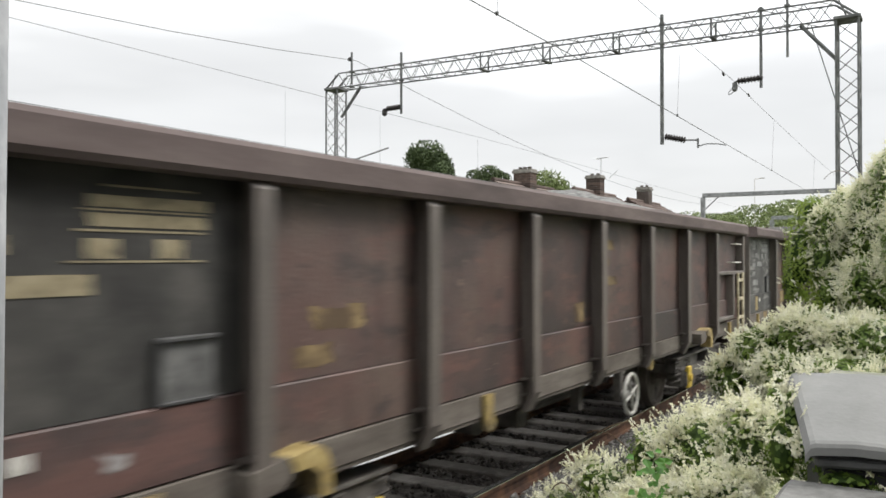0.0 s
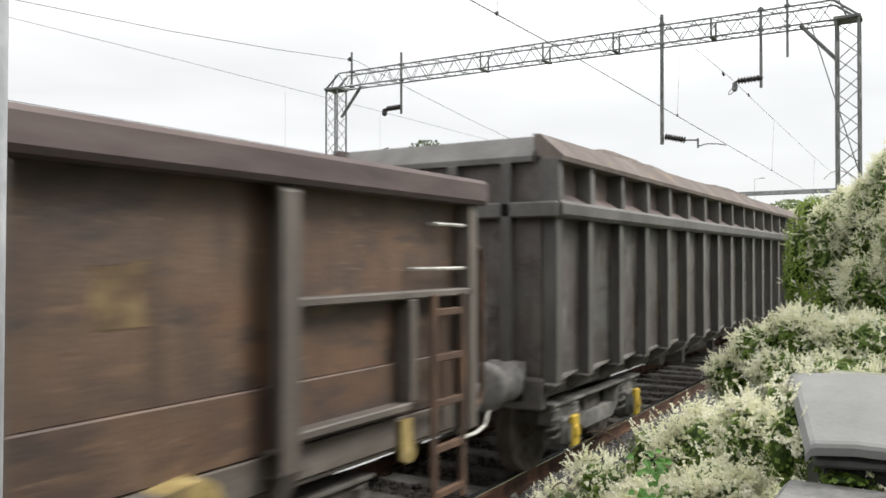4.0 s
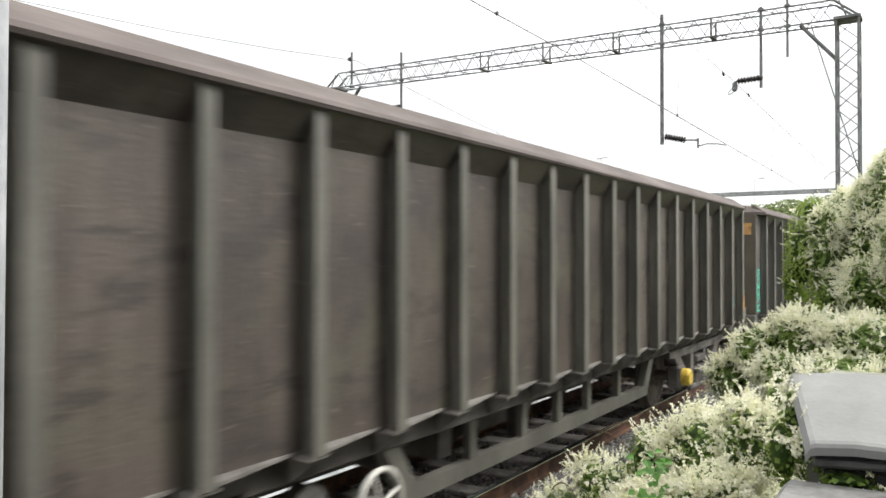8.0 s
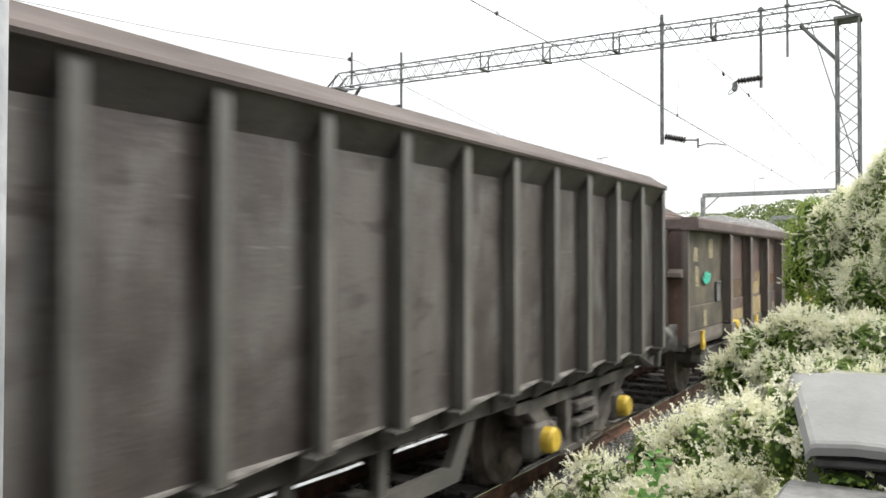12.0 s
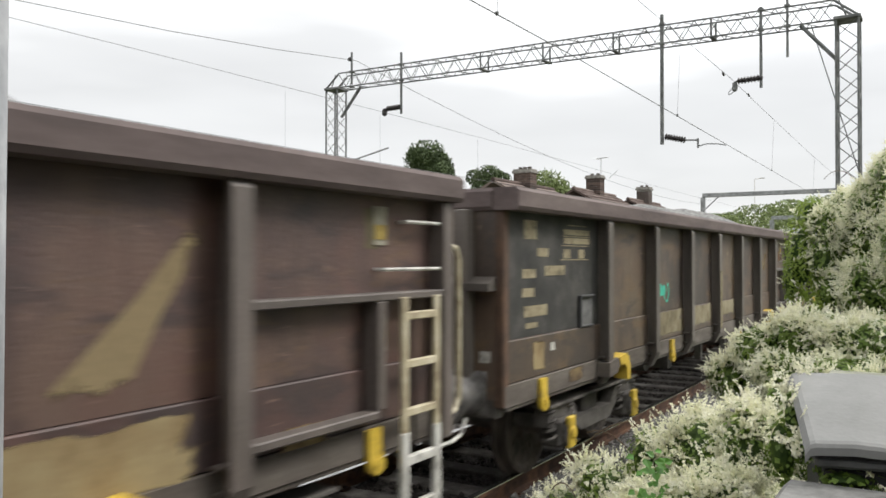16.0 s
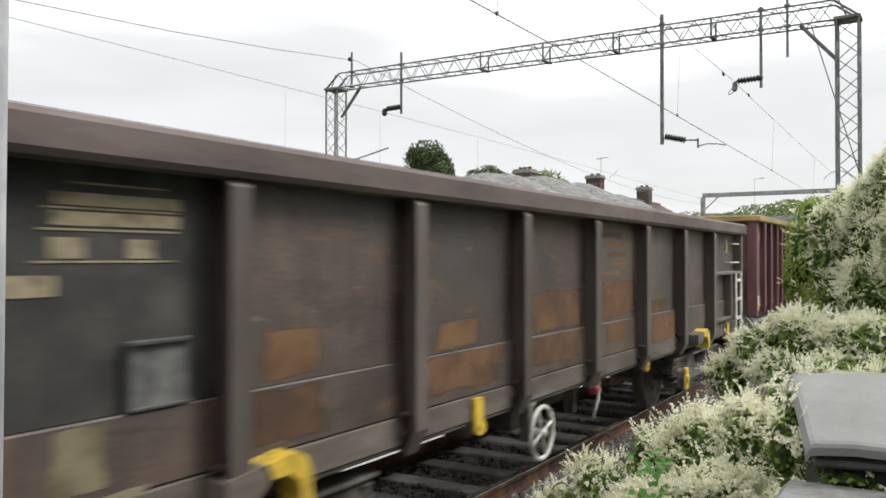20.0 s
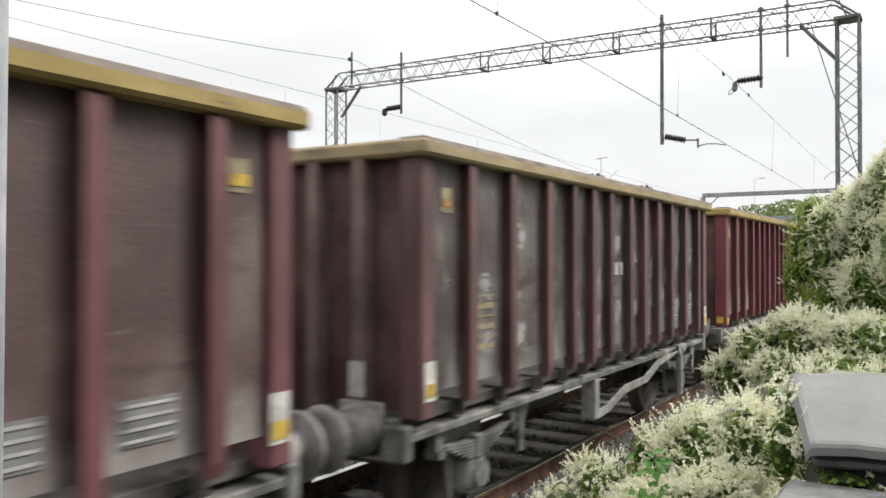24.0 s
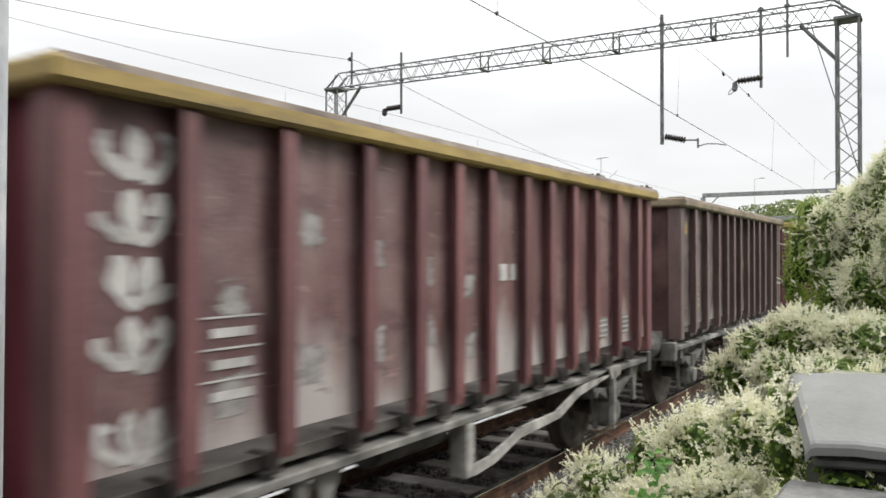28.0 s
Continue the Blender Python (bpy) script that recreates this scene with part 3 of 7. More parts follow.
def diag_side():
    """Fabricated diamond-like side frame with triangular openings."""
    g = Geo()
    g.prism([(-1.5, 0.86), (1.5, 0.86), (1.5, 0.74), (1.2, 0.72), (-1.2, 0.72), (-1.5, 0.74)], -0.06, 0.06, "y")
    for s in (-1, 1):
        g.prism([(s * 1.28, 0.74), (s * 0.98, 0.74), (s * 0.34, 0.24), (s * 0.52, 0.22)], -0.055, 0.055, "y")
        g.box(s * 0.98 - 0.17, s * 0.98 + 0.17, -0.09, 0.09, 0.30, 0.60, 0.03)
        g.prism([(s * 0.42, 0.73), (s * 0.28, 0.73), (s * 0.28, 0.22), (s * 0.42, 0.22)], -0.05, 0.05, "y")
    g.box(-0.5, 0.5, -0.07, 0.07, 0.20, 0.27, 0.01)
    g.box(-0.27, 0.27, -0.12, 0.10, 0.42, 0.50, 0.02)
    g.box(-0.24, 0.24, -0.10, 0.10, 0.56, 0.66, 0.02)
    for d in (-0.16, 0.0, 0.16):
        g.tube((d, -0.03, 0.26), (d, -0.03, 0.44), 0.055, 10)
    return g


def bogie_diag(root, x, grime="underframe"):
    b = part("bogie", shared("bogie_bolster_heavy", lambda: Geo().box(-0.25, 0.25, -1.0, 1.0, 0.5, 0.82, 0.02).tube((0, 0, 0.8), (0, 0, 0.96), 0.3, 14), M["underframe"]), None, root)
    b.location = (x, 0, 0)
    side = shared("bogie_diag_frame", diag_side, M[grime])
    cover = shared("bearing_cap", lambda: Geo().lathe((0, 0, 0), (0, -1, 0), [(0.0, 0.115), (0.10, 0.115), (0.13, 0.095), (0.13, 0.0)], 18), M["yellow"])
    for s in (-1, 1):
        place("side_frame", side, b, 0, s * 1.02, 0, flip=s > 0)
        for ax in (-0.98, 0.98):
            place("bearing_cap", cover, b, ax, s * 1.09, 0.45, flip=s > 0, label="round yellow bearing end cap")
    for ax in (-0.98, 0.98):
        add_wheelset(b, ax, 0.45)
    return b


def slab_label(root, x, z, w, h, mt, y, name="paint_mark", label=""):
    me = shared("%s_%d_%d" % (name, w * 100, h * 100), lambda: Geo().box(-w / 2, w / 2, -0.004, 0.0, -h / 2, h / 2), M[mt])
    return place(name, me, root, x, y, z, label=label)


def scribble(root, x, z, w, h, mt, y, seed, name="graffiti", loops=4, upright=False, thick=0.035):
    """A sprayed tag: one looping ribbon of paint, a few millimetres proud of the sheet."""
    rnd = random.Random(seed)
    g = Geo()
    n = loops * 14
    pts = []
    ph = rnd.uniform(0, 6)
    for i in range(n + 1):
        s = i / n
        a = s * loops * 2 * math.pi + ph
        if upright:
            pts.append((w / 2 * math.cos(a) * (0.8 + 0.2 * math.sin(3 * a)), h * (0.5 - s) + 0.35 * h / loops * math.sin(a)))
        else:
            pts.append((w * (s - 0.5) + 0.45 * w / loops * math.cos(a), h / 2 * math.sin(a) * (0.75 + 0.25 * math.cos(2.3 * a))))
    vs = []
    for i, p in enumerate(pts):
        a, b = pts[max(i - 1, 0)], pts[min(i + 1, n)]
        d = Vector((b[0] - a[0], b[1] - a[1])).normalized() * thick / 2 * (0.75 + 0.5 * rnd.random())
        yy = -0.002 - 0.00004 * i
        vs += [(p[0] - d.y, yy, p[1] + d.x), (p[0] + d.y, yy, p[1] - d.x)]
    g.add(vs, [(2 * i, 2 * i + 2, 2 * i + 3, 2 * i + 1) for i in range(n)])
    ob = part(name, g, M[mt], root, "sprayed looping tag")
    ob.location = (x * LONG if root.name in LOWS else x, y, z)
    return ob


def stone_heap(name, x0, x1, z0, hump, n_hump, seed, U, half=1.05, phase=0.0, mt="stone_load", label="heap of crushed grey stone loaded in a wagon"):
    """A train-borne heap of crushed stone with rounded humps."""
    rnd = random.Random(seed)
    nx, ny = 90, 14
    vs, fs = [], []
    for i in range(nx + 1):
        x = x0 + (x1 - x0) * i / nx
        u = (x - x0) / (x1 - x0)
        ridge = hump * (0.52 + 0.48 * abs(math.sin(math.pi * n_hump * u + phase))) * (1 + 0.08 * math.sin(9 * u + seed))
        ridge *= min(1, 6 * u) * min(1, 6 * (1 - u))
        for j in range(ny + 1):
            v = 2 * j / ny - 1
            z = z0 + ridge * (math.cos(v * math.pi / 2) ** 0.8 if abs(v) < 1 else 0) + 0.02 * noise.noise((x * 5, v * 6, seed)) + rnd.uniform(-0.012, 0.012)
            vs.append((x, v * half, z))
    for i in range(nx):
        for j in range(ny):
            a = i * (ny + 1) + j
            fs.append((a, a + ny + 1, a + ny + 2, a + 1))
    g = Geo().add(vs, fs)
    ob = single(name, g, M[mt], label, "stone load", group="stone loads", smooth=True)
    ROLLING.append((ob, U - 0.03))
    return ob


# ---- low bogie box wagon with ladders
LOW_L = 13.14
LOW_E = LOW_L * LONG
LOW_RIBS = [2.05 + 1.524 * k for k in range(7)]


def low_wagon(U, paint, label, wheel_at=7.45, ladder="white_paint", hooks="yellow", dark_end="patch_dark", low_end=False, rusty=False):
    root = thing("low_box_wagon", label, "wagon", group="low box wagons of the goods train")
    ROLLING.append((root, U - 0.03))
    LOWS.add(root.name)
    pm, rm = M[paint], M["rib_" + paint]
    edges = [0.0] + LOW_RIBS + [LOW_L]
    for s in (-1, 1):
        for k in range(len(edges) - 1):
            w = (edges[k + 1] - edges[k]) * LONG
            up = shared("upper_panel%d" % (w * 100), lambda: Geo().box(-w / 2, w / 2, -0.02, 0.02, 1.40, 2.46), M[dark_end] if (k == 0 and dark_end) else pm)
            lo = shared("lower_panel%d" % (w * 100), lambda: Geo().box(-w / 2, w / 2, -0.03, 0.03, 1.052, 1.396, 0.008), M[dark_end] if (k == 0 and low_end) else pm)
            xm = (edges[k] + edges[k + 1]) / 2
            place("side_panel", up, root, xm, s * 1.14, 0, flip=s > 0)
            place("lower_panel", lo, root, xm, s * 1.15, 0, flip=s > 0)
            strip = shared("bottom_strip%d" % (w * 100), lambda: Geo().box(-w / 2, w / 2, -0.036, 0.03, 0.862, 1.046, 0.008), M["sill_dusty"])
            place("bottom_strip", strip, root, xm, s * 1.15, 0, flip=s > 0)
        rib = shared("low_rib", lambda: Geo().prism([(-1.20, 0.80), (-1.222, 0.80), (-1.30, 0.96), (-1.30, 2.40), (-1.265, 2.46), (-1.243, 2.46), (-1.276, 2.39), (-1.276, 0.97)], -0.068, 0.068, "x")
                     .prism([(-1.13, 0.80), (-1.21, 0.80), (-1.28, 0.96), (-1.28, 2.40), (-1.25, 2.46), (-1.13, 2.46)], -0.012, 0.022, "x").box(-0.10, 0.10, -1.25, -1.13, 1.06, 1.075).box(-0.10, 0.10, -1.22, -1.13, 0.93, 0.945), rm)
        for x in LOW_RIBS:
            place("side_rib", rib, root, x, 0, 0, flip=s > 0)
        rim = shared("low_rim", lambda: Geo().prism([(-1.10, 2.44), (-1.31, 2.44), (-1.33, 2.47), (-1.33, 2.59), (-1.30, 2.62), (-1.10, 2.62)], -0.04, LOW_E + 0.04, "x"), M["rim_plum"])
        r = place("top_rim", rim, root)
        if s > 0:
            r.matrix_basis = Matrix.Diagonal((1, -1, 1, 1))
        # sill along the bottom edge
        sill = shared("low_sill", lambda: Geo().box(0.05, LOW_E - 0.05, -1.17, -1.10, 0.835, 0.862).box(0.2, LOW_E - 0.2, -1.02, -0.90, 0.81, 0.93), rm)
        b = place("side_sill", sill, root)
        if s > 0:
            b.matrix_basis = Matrix.Diagonal((1, -1, 1, 1))
    for e, x in ((-1, 0.0), (1, LOW_E)):
        end = shared("low_end%d" % e, lambda: Geo().box(x - 0.02, x + 0.02, -1.12, 1.12, 0.93, 2.46), pm)
        place("end_panel", end, root, label="plain steel end sheet")
        rimx = shared("low_end_rim%d" % e, lambda: Geo().prism([(x - e * 0.12, 2.44), (x + e * 0.035, 2.44), (x + e * 0.055, 2.47), (x + e * 0.055, 2.59), (x + e * 0.03, 2.62), (x - e * 0.12, 2.62)], -1.10, 1.10, "y"), M["rim_plum"])
        place("end_rim", rimx, root)
        band = shared("low_end_band%d" % e, lambda: Geo().prism([(x, 1.92), (x + e * 0.15, 1.86), (x + e * 0.15, 1.80), (x, 1.80)], -1.12, 1.12, "y"), rm)
        place("end_band", band, root)
        post = shared("low_end_post%d" % e, lambda: Geo().box(min(x, x + e * 0.14), max(x, x + e * 0.14), -0.06, 0.06, 0.93, 2.45, 0.008), rm)
        for y in (-0.86, 0.86):
            place("end_post", post, root, 0, y, 0)
        cp = shared("low_corner_post", lambda: Geo().box(-0.05, 0.05, -0.05, 0.05, 0.87, 2.45, 0.012), M["rust_post" if rusty else "rib_" + paint])
        for y in (-1.135, 1.135):
            place("corner_post", cp, root, (x - e * 0.03) / LONG, y, 0)
        hs = shared("low_headstock%d" % e, lambda: Geo().box(min(x + e * 0.018, x - e * 0.10), max(x + e * 0.018, x - e * 0.10), -1.12, 1.12, 0.78, 1.02, 0.012), M["underframe"])
        place("headstock", hs, root)
        buffers(root, (x + e * 0.025) / LONG, e, 0.98)
    fl = shared("low_floor", lambda: Geo().box(0.0, LOW_E, -1.12, 1.12, 0.96, 1.02).box(0.4, LOW_E - 0.4, -0.18, 0.18, 0.62, 0.96).box(0.3, LOW_E - 0.3, -0.95, -0.85, 0.80, 0.96).box(0.3, LOW_E - 0.3, 0.85, 0.95, 0.80, 0.96), M["underframe"])
    place("floor_frame", fl, root)
    # brake gear under the middle
    gear = shared("brake_gear", lambda: Geo().tube((5.6, -0.55, 0.62), (5.6, 0.1, 0.62), 0.16, 12).tube((7.9, -0.5, 0.66), (6.6, -0.5, 0.66), 0.17, 12).tube((3.2, -0.4, 0.55), (9.9, -0.4, 0.55), 0.02, 6).box(6.1, 6.3, -0.7, 0.2, 0.45, 0.95).box(7.0, 7.1, -0.95, -0.85, 0.5, 0.9), M["underframe"])
    place("brake_gear", gear, root)
    bogie_y25(root, 2.2)
    bogie_y25(root, 10.94)
    place("brake_handwheel", shared("handwheel", handwheel_geo, M["white_paint"], True), root, wheel_at, -1.27, 0.60, label="white spoked brake handwheel")
    place("handwheel_bracket", shared("handwheel_bracket", lambda: Geo().box(-0.05, 0.05, 0.10, 0.18, -0.08, 0.34), M["underframe"]), root, wheel_at, -1.27, 0.60)
    # tie-down hooks and foot boards
    hook = shared("rope_hook", lambda: Geo().prism([(-0.075, 0.13), (0.055, 0.13), (0.06, -0.02), (0.095, -0.08), (0.085, -0.13), (0.02, -0.155), (-0.05, -0.12), (-0.07, -0.04)], -0.02, 0.02, "y").lathe((0.015, -0.02, -0.08), (0, -1, 0), [(0, 0.03), (0.012, 0.03), (0.012, 0.0)], 10), M[hooks])
    for x in (0.66, 4.45, 8.30, 12.34):
        place("rope_hook", hook, root, x, -1.20, 0.90, label="painted steel rope hook")
    place("end_step_rail", shared("end_step_rail", lambda: Geo().pipe([(13.22, -1.25, 0.80), (13.52, -1.26, 0.80), (13.65, -1.26, 0.83), (13.71, -1.26, 0.93)], 0.014, 6), M["white_paint"]), root, label="bent white step rail")
    place("wheel_catch", shared("wheel_catch", lambda: Geo().box(-0.10, 0.10, -0.05, 0.0, -0.03, 0.03, 0.006).box(-0.03, 0.03, -0.06, 0.0, -0.10, 0.10, 0.006), M["white_paint"]), root, wheel_at + 0.08, -1.10, 0.90, label="white handwheel catch")
    if wheel_at < 6:
        place("valve", shared("brake_valve", lambda: Geo().lathe((0, 0, 0), (0, -1, 0), [(0, 0.0), (0, 0.06), (0.07, 0.05), (0.09, 0.02), (0.09, 0.0)], 12), M["red_hose"]), root, wheel_at + 1.62, -1.05, 0.72, label="red brake valve")
    if wheel_at < 6:
        place("air_hose", shared("air_hose", lambda: Geo().pipe([(0, 0, 0.18), (0.09, -0.02, 0.15), (0.13, -0.03, 0.02), (0.10, -0.03, -0.12), (0.03, -0.02, -0.25), (0.05, 0, -0.32)], 0.018, 7), M["white_paint"]), root, wheel_at + 1.62, -1.06, 0.74, label="white hanging air hose")
    top = shared("bogie_wing_top", lambda: Geo().prism([(-0.52, 0.10), (-0.26, 0.13), (-0.22, 0.05), (-0.30, -0.02), (-0.52, -0.04)], -0.12, 0.03, "y"), M["sill_dusty"])
    board = shared("bogie_wing_bracket", lambda: Geo().prism([(-0.26, 0.13), (-0.05, 0.155), (0.02, 0.12), (0.07, 0.03), (0.075, -0.13), (-0.02, -0.12), (-0.03, 0.0), (-0.10, 0.05), (-0.22, 0.05)], -0.13, 0.02, "y"), M[hooks])
    for x in (2.45, 10.66):
        place("wing_plate", top, root, x, -1.20, 0.92)
        place("wing_bracket", board, root, x, -1.20, 0.92, label="painted folded flap over the bogie")
    # ladder bay at the trailing end
    for nm, a, b, c, d in (("upper_ledge", 11.28, LOW_L - 0.1, 1.80, 1.85), ("lower_ledge", 11.28, 12.3, 1.10, 1.15), ("bay_post", 12.28, 12.36, 1.15, 1.80), ("end_stanchion", LOW_L - 0.14, LOW_L - 0.02, 0.85, 2.44)):
        place(nm, shared("low_" + nm, lambda: Geo().box(a * LONG, b * LONG, -1.28, -1.15, c, d, 0.008), rm), root)
    for nm, xx in (("ladder", 12.52),):
        ld = place(nm, shared("ladder_stiles", lambda: Geo().box(-0.03, 0.03, -0.03, 0.0, 0.42, 1.82, 0.006).box(0.34, 0.40, -0.03, 0.0, 0.42, 1.82, 0.006), M[ladder]), root, xx, -1.28, 0, label="painted access ladder")
        for k in range(5):
            place("rung", shared("ladder_rung", lambda: Geo().box(0.03, 0.34, -0.03, 0.01, -0.025, 0.025, 0.006), M[ladder]), ld, 0, 0, 0.50 + 0.30 * k)
    for z, gx, gl in ((2.29, 12.64, 0.42), (1.99, 12.40, 0.64)):
        grab = shared("grab_rail%d" % (gl * 100), lambda: Geo().pipe([(0, 0.08, 0), (0, 0.01, 0), (0.02, 0, 0), (gl - 0.02, 0, 0), (gl, 0.01, 0), (gl, 0.08, 0)], 0.013, 6), M["white_paint"])
        place("grab_rail", grab, root, gx, -1.24, z)
    hr = shared("corner_handrail", lambda: Geo().pipe([(-0.14, 0, 0.98), (-0.05, 0, 1.0), (0, 0, 1.08), (0, 0, 2.05), (-0.04, 0, 2.13), (-0.14, 0, 2.15)], 0.022, 8), M[ladder])
    place("corner_handrail", hr, root, LOW_L + 0.16, -1.21, 0, label="painted bent-tube handrail")
    # small framed plate on the first bay
    fr = place("label_clip", shared("label_clip", lambda: Geo().box(-0.165, 0.165, -0.012, 0.0, -0.14, 0.14), M["clip_grey"]), root, 1.68, -1.163, 1.55, label="framed grey label holder")
    place("clip_frame", shared("label_clip_frame", lambda: Geo().box(-0.17, 0.17, -0.04, 0.0, 0.13, 0.155, 0.006).box(-0.17, -0.15, -0.035, 0.0, -0.15, 0.14, 0.005).box(-0.17, 0.17, -0.03, 0.0, -0.155, -0.135, 0.005), M["steel_dark"]), fr)
    return root


def low_data_panel(root, mt="label_paint"):
    """The lettering on the dark leading bay, as plain bars."""
    for x, z, w, h in ((0.50, 2.30, 0.26, 0.17), (0.74, 2.11, 0.24, 0.08), (0.48, 1.93, 0.26, 0.08), (1.00, 1.95, 0.46, 0.09), (0.46, 1.77, 0.24, 0.08),
                       (0.60, 1.61, 0.48, 0.10), (0.52, 1.49, 0.24, 0.05), (1.50, 2.30, 0.66, 0.055), (1.50, 2.22, 0.66, 0.06), (1.26, 2.10, 0.16, 0.09), (1.60, 2.10, 0.15, 0.09),
                       (1.50, 2.365, 0.50, 0.010), (1.48, 2.262, 0.68, 0.008), (1.46, 2.175, 0.70, 0.010), (1.44, 2.045, 0.72, 0.010)):
        slab_label(root, x, z, w, h, mt, -1.161, "lettering_bar")
    slab_label(root, 0.62, 1.22, 0.26, 0.30, "patch_tan", -1.181, "paint_patch")
    slab_label(root, 0.90, 1.28, 0.09, 0.07, "white_paint", -1.181, "lettering_bar")
    slab_label(root, 1.40, 0.97, 0.34, 0.13, "patch_tan", -1.188, "paint_patch")


# ---- tall bogie box wagon with close ribs
TALL_L = 14.92
TALL_BAYS = [0.85, 0.88, 0.83, 0.78, 0.77, 0.76] + [0.755] * 6 + [0.77, 0.77, 0.77, 0.79, 0.79, 0.78]
TALL_RIBS = [0.60 + sum(TALL_BAYS[:k]) for k in range(19)]


def mirror(ob):
    ob.matrix_basis = Matrix.Translation(ob.location) @ Matrix.Diagonal((1, -1, 1, 1))
    return ob


def tall_wagon(U, paint, label, plates=True):
    root = thing("tall_box_wagon", label, "wagon", group="tall box wagons of the goods train")
    ROLLING.append((root, U - 0.03))
    pm, rm = M[paint], M["rib_" + paint]
    C = 0.26          # corner cut-off of the rim
    for s in (-1, 1):
        flip = s > 0
        for k in range(18):
            w = TALL_BAYS[k]
            xm = TALL_RIBS[k] + w / 2
            key = "%d" % (w * 1000)
            sheet = shared("tall_panel" + key, lambda: Geo().box(-w / 2, w / 2, -1.20, -1.17, 1.03, 2.72), pm)
            slope = shared("tall_slope" + key, lambda: Geo().prism([(-1.20, 2.68), (-1.32, 2.86), (-1.30, 2.88), (-1.17, 2.72)], -w / 2, w / 2, "x"), pm)
            shelf = shared("tall_shelf" + key, lambda: Geo().prism([(-w / 2, -1.16), (w / 2, -1.16), (w / 2 - 0.02, -1.19), (w / 2 - 0.16, -1.21), (-w / 2 + 0.10, -1.30), (-w / 2, -1.30)], 1.012, 1.03, "z"), M["ledge_dust"])
            for nm, me in (("side_panel", sheet), ("rim_underside", slope), ("panel_shelf", shelf)):
                p = place(nm, me, root, xm)
                if flip:
                    mirror(p)
        rib = shared("tall_rib", lambda: Geo().box(-0.052, 0.052, -1.31, -1.288, 1.0, 2.86, 0.004).box(-0.010, 0.016, -1.29, -1.15, 1.0, 2.86), rm)
        gusset = shared("tall_gusset", lambda: Geo().prism([(-1.28, 1.0), (-1.06, 1.0), (-1.06, 0.84), (-1.10, 0.84), (-1.25, 0.95)], -0.008, 0.008, "x").box(-0.09, 0.07, -1.30, -1.16, 0.985, 1.0), M["ledge_dust"])
        for x in TALL_RIBS:
            for nm, me in (("side_rib", rib), ("rib_gusset", gusset)):
                p = place(nm, me, root, x)
                if flip:
                    mirror(p)
        for x, w in ((0.35, 0.50), (TALL_L - 0.185, 0.17)):
            p = place("side_panel", shared("tall_panel_end%d" % (w * 100), lambda: Geo().box(-w / 2, w / 2, -1.20, -1.17, 1.03, 2.86), pm), root, x)
            if flip:
                mirror(p)
        rim = shared("tall_rim", lambda: Geo().prism([(-1.10, 2.86), (-1.34, 2.86), (-1.35, 2.88), (-1.33, 2.91), (-1.15, 3.035), (-1.10, 3.035)], C, TALL_L - C, "x"), M["rim_tall"])
        p = place("top_rim", rim, root)
        if flip:
            mirror(p)
        sole = shared("tall_solebar", lambda: Geo().box(0.15, TALL_L - 0.15, -1.08, -0.98, 0.82, 1.0, 0.01).box(0.15, TALL_L - 0.15, -1.12, -0.98, 0.98, 1.01), M["underframe"])
        p = place("solebar", sole, root)
        if flip:
            mirror(p)
        # underframe truss between the bogies
        def truss():
            g = Geo()
            g.prism([(4.85, 0.84), (5.12, 0.40), (10.30, 0.40), (10.57, 0.84), (10.40, 0.84), (10.18, 0.52), (5.24, 0.52), (5.02, 0.84)], -1.06, -0.98, "y")
            for x in (6.05, 6.95, 7.70, 8.45, 9.35):
                g.box(x - 0.05, x + 0.05, -1.05, -0.99, 0.50, 0.84)
            return g
        p = place("truss", shared("tall_truss", truss, M["rib_" + paint]), root)
        if flip:
            mirror(p)
    for e, x in ((1, 0.0), (-1, TALL_L)):
        def end():
            return Geo().box(min(x + e * 0.08, x + e * 0.12), max(x + e * 0.08, x + e * 0.12), -1.195, 1.195, 1.03, 2.86)
        place("end_panel", shared("tall_end%d" % e, end, M["mossy_end"]), root)

        def endrim():
            g = Geo()
            ys = [-1.35, -1.22, 1.22, 1.35]
            xs = [x + e * C, x + e * 0.14, x + e * 0.14, x + e * C]
            for k in range(3):
                a, b = (xs[k], ys[k]), (xs[k + 1], ys[k + 1])
                ia, ib = (xs[k] + e * 0.16, ys[k] * 0.83), (xs[k + 1] + e * 0.16, ys[k + 1] * 0.83)
                lo = [(*a, 2.86), (*b, 2.86), (*ib, 2.86), (*ia, 2.86)]
                md = [(*a, 2.91), (*b, 2.91)]
                hi = [(*ib, 3.035), (*ia, 3.035)]
                g.add(lo + md + hi, [(0, 1, 2, 3), (0, 4, 5, 1), (4, 7, 6, 5), (3, 2, 6, 7), (0, 3, 7, 4), (1, 5, 6, 2)])
            return g
        place("end_rim", shared("tall_end_rim%d" % e, endrim, M["rim_tall"]), root)

        def endrib():
            g = Geo()
            prof = [(x + e * 0.10, 1.0), (x - e * 0.07, 1.0), (x - e * 0.07, 2.60), (x - e * 0.05, 2.72), (x + e * 0.01, 2.81), (x + e * 0.10, 2.85)]
            g.prism(prof, -0.08, 0.08, "y")
            return g
        for y in (-0.54, -0.18, 0.18, 0.54):
            place("end_rib", shared("tall_end_rib%d" % e, endrib, M["mossy_rib"]), root, 0, y, 0)
